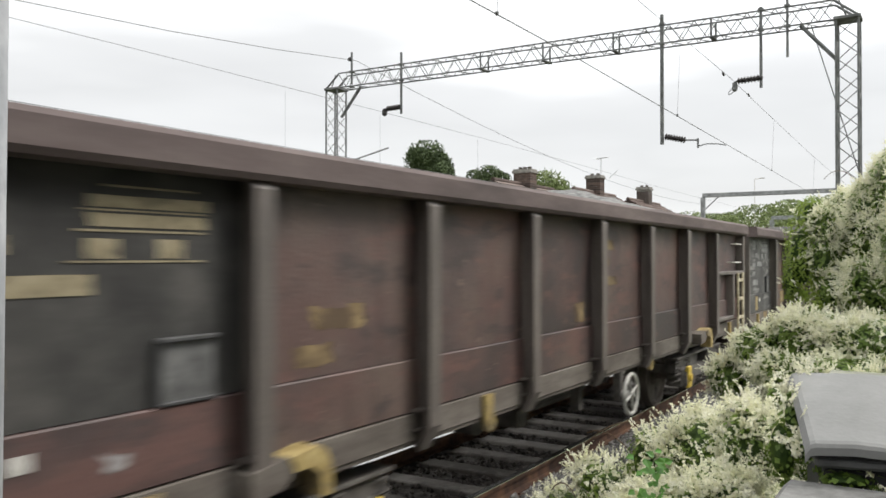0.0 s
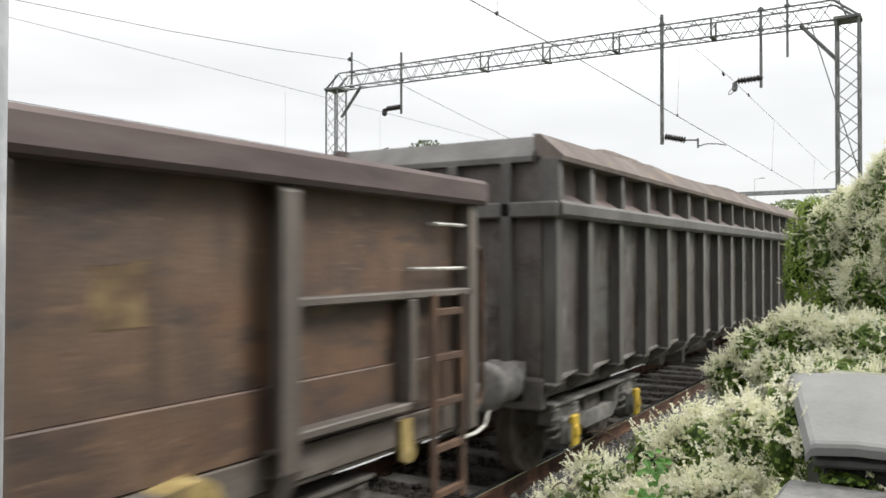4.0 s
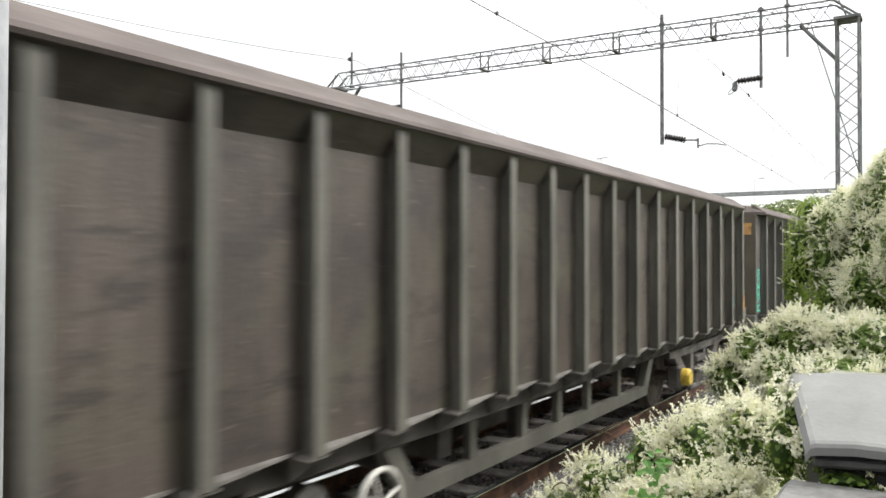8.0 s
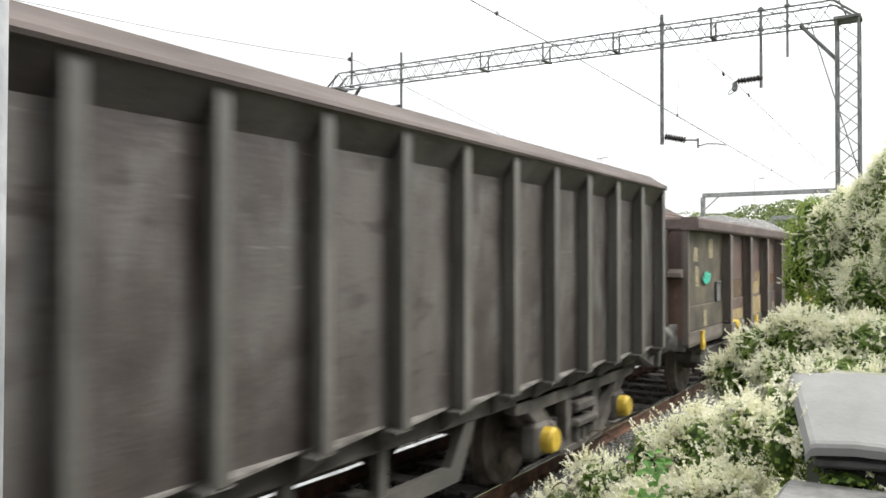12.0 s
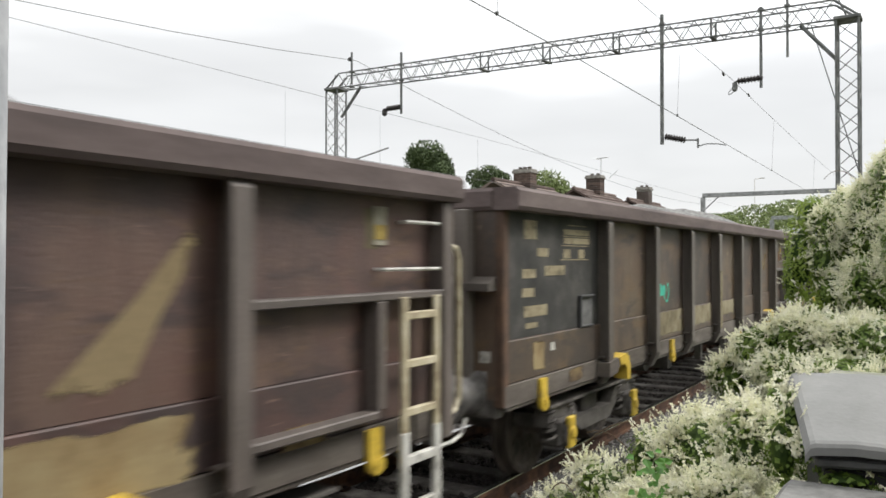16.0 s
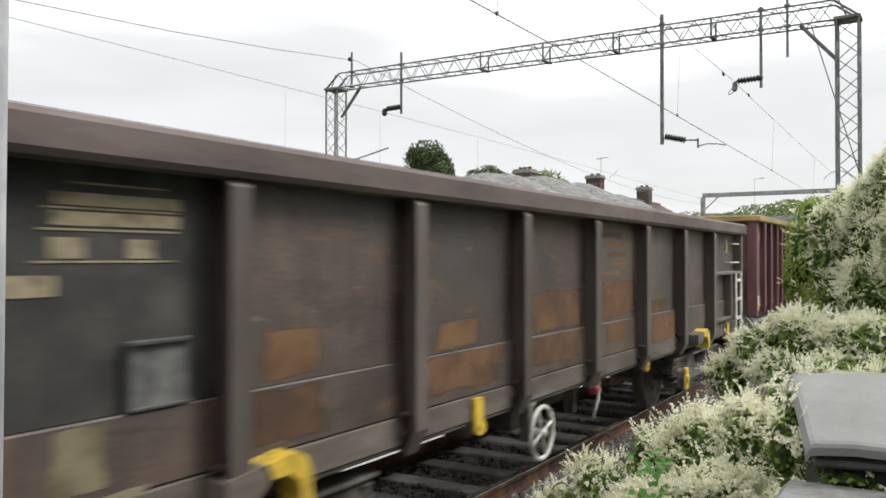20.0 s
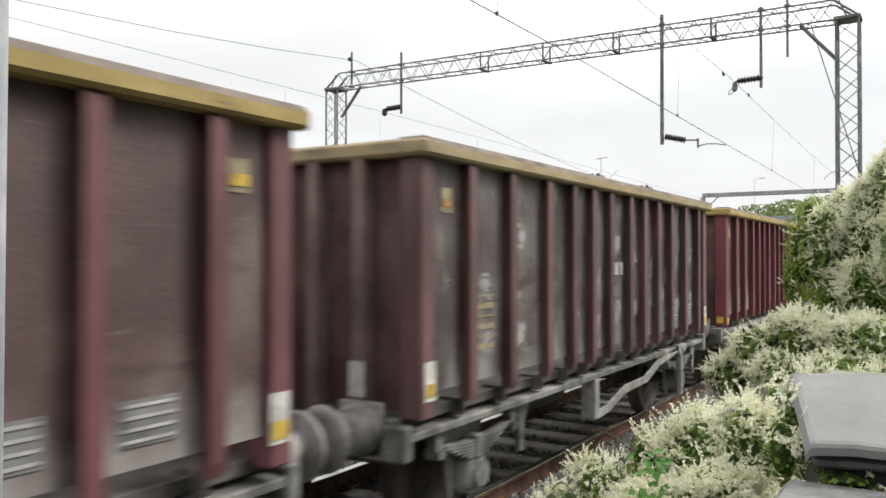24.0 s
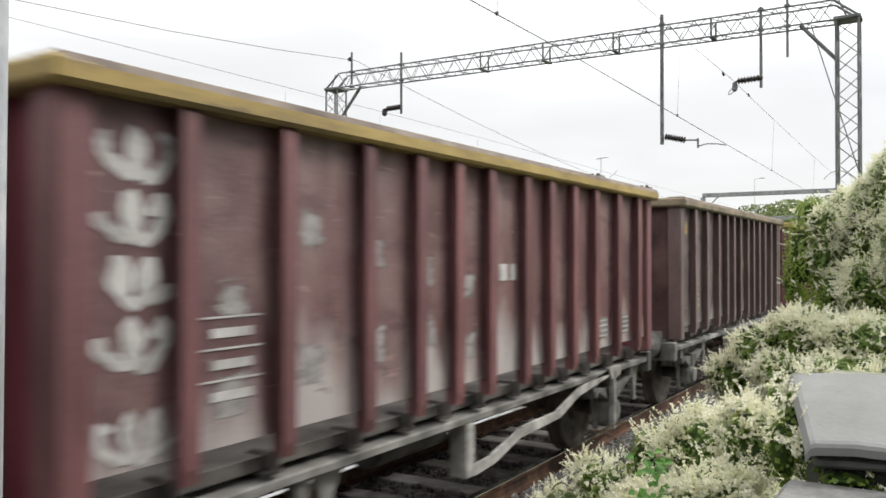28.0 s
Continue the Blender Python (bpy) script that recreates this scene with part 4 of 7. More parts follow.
        hs = shared("tall_headstock%d" % e, lambda: Geo().box(min(x, x + e * 0.12), max(x, x + e * 0.12), -1.2, 1.2, 0.74, 1.02, 0.02).prism([(x + e * 0.1, 1.0), (x + e * 0.9, 1.0), (x + e * 0.1, 0.74)], -1.15, -1.05, "y"), M["rib_" + paint])
        place("headstock", hs, root)
        buffers(root, x, -e, 0.98)
    place("floor_frame", shared("tall_floor", lambda: Geo().box(0.2, TALL_L - 0.2, -1.12, 1.12, 1.0, 1.06).box(0.3, TALL_L - 0.3, -0.2, 0.2, 0.6, 1.0), M["underframe"]), root)
    place("brake_gear", SHARED.get(("brake_gear", M["underframe"].name)), root)
    bogie_diag(root, 2.10)
    bogie_diag(root, TALL_L - 2.22)
    place("brake_handwheel", shared("handwheel", handwheel_geo, M["white_paint"], True), root, 4.60, -1.22, 0.56, label="white spoked brake handwheel")
    place("handwheel_bracket", shared("handwheel_guard", lambda: Geo().tube((0.0, 0.16, 0), (0.0, 0.26, 0), 0.17, 14), M["underframe_grey"]), root, 4.25, -1.12, 0.56)
    slab_label(root, 0.079, 2.60, 0.13, 0.22, "orange_label", -1.06, "plate", "orange and cream plate").rotation_euler = (0, 0, -math.pi / 2)
    for x, y in (((0.19, -1.203), (TALL_RIBS[-1], -1.3125)) if plates else ()):
        slab_label(root, x, 1.32, 0.10, 0.24, "orange_label", y, "plate", "orange and cream plate")
    for k, h in enumerate((0.012, 0.09, 0.012, 0.06, 0.012, 0.06)):
        slab_label(root, 1.05 if k % 2 == 0 else 0.95, 1.60 - 0.075 * k, 0.42 if k % 2 == 0 else 0.24, h, "label_paint", -1.202, "lettering_bar")
    return root


# ---- tall wagon with an added top tier
TIER_L = 13.66
TIER_RIBS = [0.04] + [0.785 + 0.853 * k for k in range(16)]


def tier_wagon(U, paint, label):
    root = thing("high_sided_wagon", label, "wagon", group="tall box wagons of the goods train")
    ROLLING.append((root, U - 0.03))
    pm, rm = M[paint], M["rib_" + paint]
    for s in (-1, 1):
        flip = s > 0
        for k in range(16):
            w = TIER_RIBS[k + 1] - TIER_RIBS[k]
            key = "%d" % round(w * 1000)
            sheet = shared("tier_panel" + key, lambda: Geo().box(-w / 2, w / 2, -1.20, -1.17, 1.02, 2.44), pm)
            upper = shared("tier_upper_panel" + key, lambda: Geo().prism([(-1.30, 2.56), (-1.18, 2.64), (-1.16, 2.92), (-1.12, 2.92), (-1.14, 2.62), (-1.28, 2.54)], -w / 2, w / 2, "x"), M["tier_upper"])
            shelf = shared("tier_shelf" + key, lambda: Geo().prism([(-w / 2, -1.16), (w / 2, -1.16), (w / 2 - 0.02, -1.19), (w / 2 - 0.12, -1.21), (-w / 2 + 0.12, -1.30), (-w / 2, -1.30)], 1.0, 1.02, "z"), M["ledge_dust"])
            for nm, me in (("side_panel", sheet), ("upper_panel", upper), ("panel_shelf", shelf)):
                p = place(nm, me, root, TIER_RIBS[k] + w / 2)
                if flip:
                    mirror(p)
        rib = shared("tier_rib", lambda: Geo().box(-0.058, 0.058, -1.31, -1.286, 0.98, 2.44, 0.004).box(-0.010, 0.018, -1.29, -1.15, 0.98, 2.44), rm)
        urib = shared("tier_upper_rib", lambda: Geo().prism([(-1.14, 2.54), (-1.33, 2.54), (-1.32, 2.92), (-1.14, 2.92)], -0.05, 0.05, "x"), rm)
        gusset = shared("tier_gusset", lambda: Geo().prism([(-1.28, 0.98), (-1.06, 0.98), (-1.06, 0.80), (-1.10, 0.80), (-1.25, 0.92)], -0.008, 0.008, "x").box(-0.10, 0.08, -1.30, -1.16, 0.962, 0.978), M["ledge_dust"])
        for x in TIER_RIBS:
            for nm, me in (("side_rib", rib), ("upper_rib", urib), ("rib_gusset", gusset)):
                p = place(nm, me, root, x)
                if flip:
                    mirror(p)
        mid = shared("tier_mid_rim", lambda: Geo().prism([(-1.12, 2.41), (-1.34, 2.41), (-1.37, 2.44), (-1.37, 2.53), (-1.34, 2.56), (-1.12, 2.56)], -0.03, TIER_L + 0.03, "x"), rm)
        top = shared("tier_top_rim", lambda: Geo().prism([(-1.10, 2.90), (-1.36, 2.90), (-1.37, 2.94), (-1.14, 3.15), (-1.08, 3.15)], 0.0, TIER_L, "x"), M["rim_stained"])
        sole = shared("tier_solebar", lambda: Geo().box(0.15, TIER_L - 0.15, -1.08, -0.98, 0.80, 0.99, 0.01), M["underframe"])
        for nm, me in (("middle_rim", mid), ("top_rim", top), ("solebar", sole)):
            p = place(nm, me, root)
            if flip:
                mirror(p)
    for e, x in ((1, 0.0), (-1, TIER_L)):
        place("end_panel", shared("tier_end%d" % e, lambda: Geo().box(min(x, x + e * 0.04), max(x, x + e * 0.04), -1.15, 1.15, 1.02, 2.95), pm), root)
        place("end_rim", shared("tier_end_rim%d" % e, lambda: Geo().prism([(x + e * 0.2, 2.90), (x - e * 0.08, 2.90), (x - e * 0.08, 2.95), (x + e * 0.14, 3.15), (x + e * 0.2, 3.15)], -1.10, 1.10, "y").box(min(x, x - e * 0.1), max(x, x - e * 0.1), -1.34, 1.34, 2.41, 2.55, 0.015), rm), root)
        for y in (-0.85, -0.3, 0.3, 0.85):
            place("end_post", shared("tier_end_post%d" % e, lambda: Geo().box(min(x, x - e * 0.1), max(x, x - e * 0.1), -0.05, 0.05, 1.0, 2.9, 0.008), rm), root, 0, y, 0)
        place("headstock", shared("tier_headstock%d" % e, lambda: Geo().box(min(x, x - e * 0.1), max(x, x - e * 0.1), -1.2, 1.2, 0.74, 1.02, 0.02), M["underframe"]), root)
        buffers(root, x - e * 0.1, -e, 0.98)
    place("floor_frame", shared("tier_floor", lambda: Geo().box(0.2, TIER_L - 0.2, -1.12, 1.12, 0.99, 1.05).box(0.3, TIER_L - 0.3, -0.2, 0.2, 0.6, 1.0), M["underframe"]), root)
    place("brake_gear", SHARED.get(("brake_gear", M["underframe"].name)), root)
    bogie_y25(root, 1.60, True, "underframe_grey")
    bogie_y25(root, TIER_L - 1.92, True, "underframe_grey")
    return root


# ---- maroon two-axle box wagon with a yellow rim
MAR_L = 7.40
MAR_RIBS = [0.62, 1.26, 1.95, 2.50, 2.98, 3.46, 4.06, 4.54, 5.05, 5.59, 6.22, 6.86]


def maroon_wagon(U, paint, label, plate="tall", rim_mt="rim_yellow", end_mt="end_brown"):
    root = thing("maroon_box_wagon", label, "wagon", group="maroon box wagons of the goods train")
    ROLLING.append((root, U - 0.03))
    pm, rm = M[paint], M["rib_" + paint]
    edges = [0.06] + MAR_RIBS + [MAR_L - 0.06]
    for s in (-1, 1):
        flip = s > 0
        for k in range(len(edges) - 1):
            w = edges[k + 1] - edges[k]
            me = shared("maroon_panel%d" % (w * 100), lambda: Geo().box(-w / 2, w / 2, -1.22, -1.19, 1.165, 2.76), pm)
            p = place("side_panel", me, root, (edges[k] + edges[k + 1]) / 2)
            if flip:
                mirror(p)
        rib = shared("maroon_rib", lambda: Geo().prism([(-1.268, 1.05), (-1.29, 1.05), (-1.305, 1.12), (-1.305, 2.70), (-1.285, 2.75), (-1.265, 2.75), (-1.283, 2.69), (-1.283, 1.13)], -0.05, 0.05, "x").box(-0.010, 0.018, -1.29, -1.19, 1.05, 2.75), rm)
        post = shared("maroon_corner_post", lambda: Geo().box(-0.08, 0.08, -1.265, -1.09, 1.0, 2.75, 0.012), rm)
        foot = shared("maroon_rib_foot", lambda: Geo().box(-0.012, 0.012, -1.22, -1.02, 0.95, 1.06).box(-0.055, 0.055, -1.20, -1.02, 0.945, 0.965), M["underframe"])
        for x in MAR_RIBS:
            for nm, me in (("side_rib", rib), ("rib_foot", foot)):
                p = place(nm, me, root, x)
                if flip:
                    mirror(p)
        for x in (0.08, MAR_L - 0.08):
            p = place("corner_post", post, root, x)
            if flip:
                mirror(p)
        rim = shared("maroon_rim", lambda: Geo().prism([(-1.10, 2.725), (-1.32, 2.725), (-1.34, 2.745), (-1.34, 2.808), (-1.10, 2.808)], -0.02, MAR_L + 0.02, "x"), M[rim_mt])
        p = place("top_rim", rim, root, label="faded weathered top rail")
        if flip:
            mirror(p)
        cap = shared("maroon_rim_cap", lambda: Geo().prism([(-1.10, 2.808), (-1.337, 2.808), (-1.325, 2.842), (-1.30, 2.852), (-1.10, 2.852)], -0.02, MAR_L + 0.02, "x"), M["rim_worn"])
        p = place("rim_cap", cap, root, label="rubbed brown top of the rail")
        if flip:
            mirror(p)
        sole = shared("maroon_solebar", lambda: Geo().prism([(-0.98, 1.0), (-1.10, 1.0), (-1.10, 0.98), (-1.04, 0.96), (-1.04, 0.925), (-1.19, 0.915), (-1.20, 0.905), (-1.20, 0.865), (-0.98, 0.865)], -0.10, MAR_L + 0.10, "x"), M["underframe_grey"])
        p = place("solebar", sole, root, label="dusty grey steel solebar")
        if flip:
            mirror(p)
        for ax in (0.96, 6.44):
            def iron():
                g = Geo()
                g.prism([(-0.30, 0.88), (0.30, 0.88), (0.22, 0.30), (0.15, 0.26), (0.13, 0.60), (-0.13, 0.60), (-0.15, 0.26), (-0.22, 0.30)], -1.02, -0.99, "y")
                g.box(-0.14, 0.14, -1.15, -0.98, 0.33, 0.58, 0.03)
                g.lathe((0, -1.15, 0.45), (0, -1, 0), [(0, 0.11), (0.04, 0.10), (0.05, 0.0)], 14)
                # hangers at the spring's ends, a V stay beyond the wheel
                for d in (-0.56, 0.56):
                    g.prism([(d - 0.06, 0.88), (d + 0.06, 0.88), (d + 0.035, 0.66), (d - 0.035, 0.66)], -1.16, -1.08, "y")
                    g.tube((d, -1.18, 0.70), (d, -1.05, 0.70), 0.04, 8)
                g.prism([(0.70, 0.87), (1.02, 0.87), (0.90, 0.70), (0.86, 0.50), (0.90, 0.44), (0.80, 0.44), (0.78, 0.70)], -1.10, -1.06, "y")
                return g

            def spring():
                g = Geo()
                for k in range(6):
                    half = 0.55 - 0.075 * k
                    n = 8
                    up = [(half * (2 * i / n - 1), 0.615 + 0.022 * (5 - k) - 0.02 + 0.055 * (2 * i / n - 1) ** 2 * (half / 0.55) ** 2) for i in range(n + 1)]
                    g.prism(up + [(px, pz - 0.016) for px, pz in reversed(up)], -1.155, -1.075, "y")
                g.box(-0.06, 0.06, -1.17, -1.06, 0.57, 0.74, 0.01)
                return g
            p = place("leaf_spring", shared("maroon_leaf_spring", spring, M["underframe_grey"]), root, ax, label="dusty laminated leaf spring")
            if flip:
                mirror(p)
            p = place("axle_guard", shared("maroon_axle_guard", iron, M["underframe_grey"]), root, ax)
            if flip:
                mirror(p)
    for e, x in ((1, 0.0), (-1, MAR_L)):
        place("end_panel", shared("maroon_end%d" % e, lambda: Geo().box(min(x + e * 0.06, x + e * 0.09), max(x + e * 0.06, x + e * 0.09), -1.12, 1.12, 1.02, 2.76), M[end_mt]), root)
        for y in (-0.78, -0.38, 0.0, 0.38, 0.78):
            place("end_rib", shared("maroon_end_rib%d" % e, lambda: Geo().box(min(x - e * 0.05, x + e * 0.07), max(x - e * 0.05, x + e * 0.07), -0.055, 0.055, 1.0, 2.75, 0.01), M["end_rib_brown"] if end_mt == "end_brown" else rm), root, 0, y, 0)
        place("end_rim", shared("maroon_end_rim%d" % e, lambda: Geo().box(min(x - e * 0.07, x + e * 0.16), max(x - e * 0.07, x + e * 0.16), -1.335, 1.335, 2.726, 2.836, 0.02), M[rim_mt]), root)
        place("headstock", shared("maroon_headstock%d" % e, lambda: Geo().box(min(x - e * 0.12, x - e * 0.02), max(x - e * 0.12, x - e * 0.02), -1.22, 1.22, 0.74, 0.98, 0.015), M["underframe_grey"]), root)
        buffers(root, x - e * 0.12, -e, 0.94, "buffer")
    place("floor_frame", shared("maroon_floor", lambda: Geo().box(0.05, MAR_L - 0.05, -1.14, 1.14, 0.97, 1.04).box(0.2, MAR_L - 0.2, -0.2, 0.2, 0.66, 0.98).tube((3.2, -0.3, 0.6), (4.2, -0.3, 0.6), 0.18, 12), M["underframe"]), root)
    for ax in (0.96, 6.44):
        add_wheelset(root, ax, 0.46)

    def lever():
        g = Geo()
        pts = [(3.35, 0.50), (3.65, 0.52), (4.15, 0.64), (4.90, 0.66), (5.40, 0.80), (6.30, 0.89)]
        for p, q in zip(pts, pts[1:]):
            g.prism([(p[0], p[1] - 0.04), (q[0], q[1] - 0.035), (q[0], q[1] + 0.03), (p[0], p[1] + 0.04)], -1.20, -1.165, "y")
        g.box(3.24, 3.36, -1.20, -1.05, 0.46, 0.86, 0.01)
        g.box(6.26, 6.33, -1.22, -1.16, 0.28, 0.90, 0.01)
        g.prism([(6.13, 0.93), (6.48, 0.93), (6.48, 0.85), (6.36, 0.81), (6.21, 0.81)], -1.22, -1.17, "y")
        return g
    place("brake_lever", shared("maroon_brake_lever", lever, M["lever_white"]), root, 0, 0, 0, label="whitish long brake lever with guide")
    for x, z in ((0.10, 1.25), (MAR_L - 0.10, 1.25)):
        if plate == "tall":
            pl = slab_label(root, x, z, 0.13, 0.26, "white_paint", -1.267, "plate", "small white and yellow plate")
            slab_label(pl, 0, -0.06, 0.10, 0.09, "yellow", -0.005, "plate_band")
        elif plate == "small":
            slab_label(root, x, z - 0.17, 0.10, 0.10, "yellow", -1.267, "plate", "small square yellow plate")
        if plate and x < 1.0:
            slab_w = 0.13 if plate == "tall" else 0.10
            slab_h = 0.24 if plate == "tall" else 0.10
            pe = place("end_plate", shared("end_plate_" + plate, lambda: Geo().box(-0.004, 0.0, -slab_w / 2, slab_w / 2, -slab_h / 2, slab_h / 2), M["white_paint" if plate == "tall" else "yellow"]), root, -0.054 if plate == "tall" else -0.001, -0.78 if plate == "tall" else -1.17, 1.25 if plate == "tall" else 1.10, label="small painted end plate")
    return root


# ---- paints of the wagons
def wagon_paint(key, base, dark, light, rib, scale=1.6, amount=0.55, shift=0.25, stretch=(1.0, 1.0, 0.8), chip=None, dust=None, cloud=None):
    M[key] = mat(key, base, dark, light, rough=0.56, scale=scale, stretch=stretch, amount=amount, grain=0.35, bump=0.3, shift=shift, chip=chip, dust=dust,
                 streak=((5.0, (2.2, 2.2, 0.22), 0.50, 0.72, tuple(c * 0.55 for c in base), 0.75), (1.1, (1.0, 1.0, 1.3), 0.47, 0.62, cloud or light, 0.65),
                         (2.6, (0.7, 1.0, 1.9), 0.54, 0.64, dark, 0.8), (9.0, (0.5, 1.0, 2.2), 0.64, 0.70, tuple(min(1.0, c * 1.8) for c in light), 0.55)))
    M["rib_" + key] = mat("rib_" + key, rib, tuple(c * 0.62 for c in rib), tuple(min(1, c * 1.4) for c in rib), rough=0.58, scale=2.2, stretch=(1, 1, 0.5), amount=0.8, grain=0.3, shift=0.2)


wagon_paint("purple_brown", (0.078, 0.054, 0.051), (0.046, 0.035, 0.034), (0.115, 0.079, 0.067), (0.112, 0.096, 0.086), chip=((0.135, 0.072, 0.062), 0.53, 1.6, (0.8, 1.0, 2.6)), cloud=(0.098, 0.052, 0.046))
wagon_paint("ochre_brown", (0.094, 0.062, 0.047), (0.052, 0.040, 0.036), (0.140, 0.092, 0.061), (0.112, 0.097, 0.084), chip=((0.185, 0.115, 0.070), 0.56, 2.2, (0.8, 1.0, 2.6)), cloud=(0.165, 0.088, 0.050))
wagon_paint("plum_brown", (0.088, 0.056, 0.050), (0.052, 0.036, 0.035), (0.125, 0.080, 0.062), (0.110, 0.092, 0.082), chip=((0.140, 0.085, 0.050), 0.58, 2.4, (0.8, 1.0, 2.6)), cloud=(0.120, 0.062, 0.050))
wagon_paint("grey_brown", (0.098, 0.072, 0.055), (0.058, 0.047, 0.041), (0.145, 0.112, 0.078), (0.108, 0.094, 0.082), chip=((0.145, 0.095, 0.055), 0.56, 2.4, (0.8, 1.0, 2.6)), cloud=(0.125, 0.082, 0.055))
wagon_paint("dark_brown", (0.083, 0.061, 0.053), (0.050, 0.039, 0.036), (0.122, 0.087, 0.068), (0.086, 0.073, 0.065), chip=((0.125, 0.080, 0.055), 0.58, 2.6, (0.8, 1.0, 2.6)), cloud=(0.070, 0.062, 0.057))
wagon_paint("tall_olive", (0.072, 0.058, 0.050), (0.043, 0.035, 0.032), (0.101, 0.083, 0.071), (0.112, 0.108, 0.092), scale=1.3, chip=((0.080, 0.062, 0.055), 0.57, 2.6, (2.2, 1.0, 0.7)), cloud=(0.098, 0.090, 0.066))
wagon_paint("tall_grey", (0.071, 0.059, 0.054), (0.042, 0.034, 0.031), (0.109, 0.097, 0.090), (0.104, 0.099, 0.090), scale=1.8, chip=((0.135, 0.130, 0.125), 0.56, 2.0, (2.2, 1.0, 0.7)), cloud=(0.112, 0.106, 0.100))
wagon_paint("tier_grey", (0.090, 0.076, 0.070), (0.056, 0.047, 0.043), (0.132, 0.117, 0.109), (0.108, 0.102, 0.096), scale=1.6, chip=((0.210, 0.205, 0.195), 0.58, 2.8, (2.2, 1.0, 0.7)), cloud=(0.120, 0.126, 0.122))
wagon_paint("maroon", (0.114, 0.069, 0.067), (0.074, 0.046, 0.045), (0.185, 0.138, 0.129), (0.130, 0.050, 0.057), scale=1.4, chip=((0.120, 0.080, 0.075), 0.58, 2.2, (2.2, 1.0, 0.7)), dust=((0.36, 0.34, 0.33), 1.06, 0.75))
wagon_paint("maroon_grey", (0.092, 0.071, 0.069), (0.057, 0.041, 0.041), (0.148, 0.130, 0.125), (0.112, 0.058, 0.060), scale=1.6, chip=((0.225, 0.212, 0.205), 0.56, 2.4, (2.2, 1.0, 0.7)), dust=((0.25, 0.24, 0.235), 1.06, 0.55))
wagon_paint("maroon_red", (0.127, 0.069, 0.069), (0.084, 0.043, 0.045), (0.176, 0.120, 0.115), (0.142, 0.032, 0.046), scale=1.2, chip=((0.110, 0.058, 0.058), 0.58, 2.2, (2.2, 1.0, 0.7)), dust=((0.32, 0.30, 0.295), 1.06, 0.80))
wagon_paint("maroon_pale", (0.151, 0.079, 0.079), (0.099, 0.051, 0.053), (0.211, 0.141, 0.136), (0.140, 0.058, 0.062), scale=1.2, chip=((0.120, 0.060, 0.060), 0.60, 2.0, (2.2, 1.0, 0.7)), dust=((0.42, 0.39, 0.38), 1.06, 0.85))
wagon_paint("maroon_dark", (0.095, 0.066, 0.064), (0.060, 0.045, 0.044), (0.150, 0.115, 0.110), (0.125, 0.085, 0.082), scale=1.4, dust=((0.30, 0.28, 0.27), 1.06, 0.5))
M["sill_dusty"] = mat("dusty_bottom_strip", (0.125, 0.108, 0.094), (0.072, 0.062, 0.055), (0.19, 0.172, 0.152), rough=0.85, scale=2.4, stretch=(0.6, 1, 2.5), amount=0.9)
M["ledge_dust"] = mat("dust_lined_ledge", (0.165, 0.155, 0.142), (0.085, 0.078, 0.070), (0.26, 0.25, 0.235), rough=0.9, scale=4, amount=0.8)
M["end_grey"] = mat("smeared_grey_end_bay", (0.085, 0.083, 0.080), (0.050, 0.049, 0.048), (0.140, 0.137, 0.130), rough=0.75, scale=2.2, amount=0.6, chip=((0.27, 0.265, 0.25), 0.55, 2.0, (0.7, 1.0, 3.0)))
M["end_olive"] = mat("olive_grey_end_bay", (0.090, 0.078, 0.060), (0.052, 0.046, 0.040), (0.140, 0.120, 0.088), rough=0.7, scale=2.2, amount=0.7)
M["white_smear"] = worn(mat("chalky_white_smears", (0.30, 0.285, 0.28), (0.19, 0.178, 0.175), (0.42, 0.405, 0.40), rough=0.9, scale=9, amount=0.8), 0.38, 2.2, 9.0, (0.6, 1.0, 1.5))
M["rim_dusty"] = mat("dusty_brown_rim", (0.20, 0.165, 0.12), (0.12, 0.10, 0.08), (0.27, 0.22, 0.15), rough=0.8, scale=3)
M["rim_plum"] = mat("purple_brown_rim", (0.118, 0.092, 0.088), (0.075, 0.060, 0.058), (0.16, 0.13, 0.122), rough=0.75, scale=2.2, stretch=(0.5, 1, 2), amount=0.8)
M["rim_tall"] = mat("dusty_mauve_brown_rim", (0.106, 0.088, 0.082), (0.070, 0.058, 0.054), (0.150, 0.128, 0.119), rough=0.8, scale=2.2, stretch=(0.5, 1, 2), amount=0.8)
M["rim_stained"] = mat("stained_brown_tier_rim", (0.135, 0.112, 0.100), (0.085, 0.070, 0.063), (0.185, 0.160, 0.145), rough=0.8, scale=2.0, amount=0.9, chip=((0.235, 0.165, 0.085), 0.60, 2.2, (0.8, 1.0, 1.5)))
M["stone_brown"] = mat("brown_crushed_stone", (0.150, 0.125, 0.110), (0.085, 0.070, 0.062), (0.21, 0.18, 0.16), rough=0.95, scale=14, fine=80, grain=0.6, bump=0.9)
M["tier_upper"] = mat("brown_upper_sheet", (0.150, 0.118, 0.110), (0.085, 0.070, 0.065), (0.205, 0.168, 0.158), rough=0.8, scale=2)
M["mossy_end"] = mat("mossy_brown_end", (0.086, 0.074, 0.058), (0.050, 0.043, 0.037), (0.125, 0.115, 0.080), rough=0.85, scale=1.6, stretch=(1, 1, 0.4), amount=0.8)
M["mossy_rib"] = mat("mossy_green_steel", (0.205, 0.205, 0.150), (0.115, 0.115, 0.085), (0.275, 0.275, 0.205), rough=0.85, scale=2)
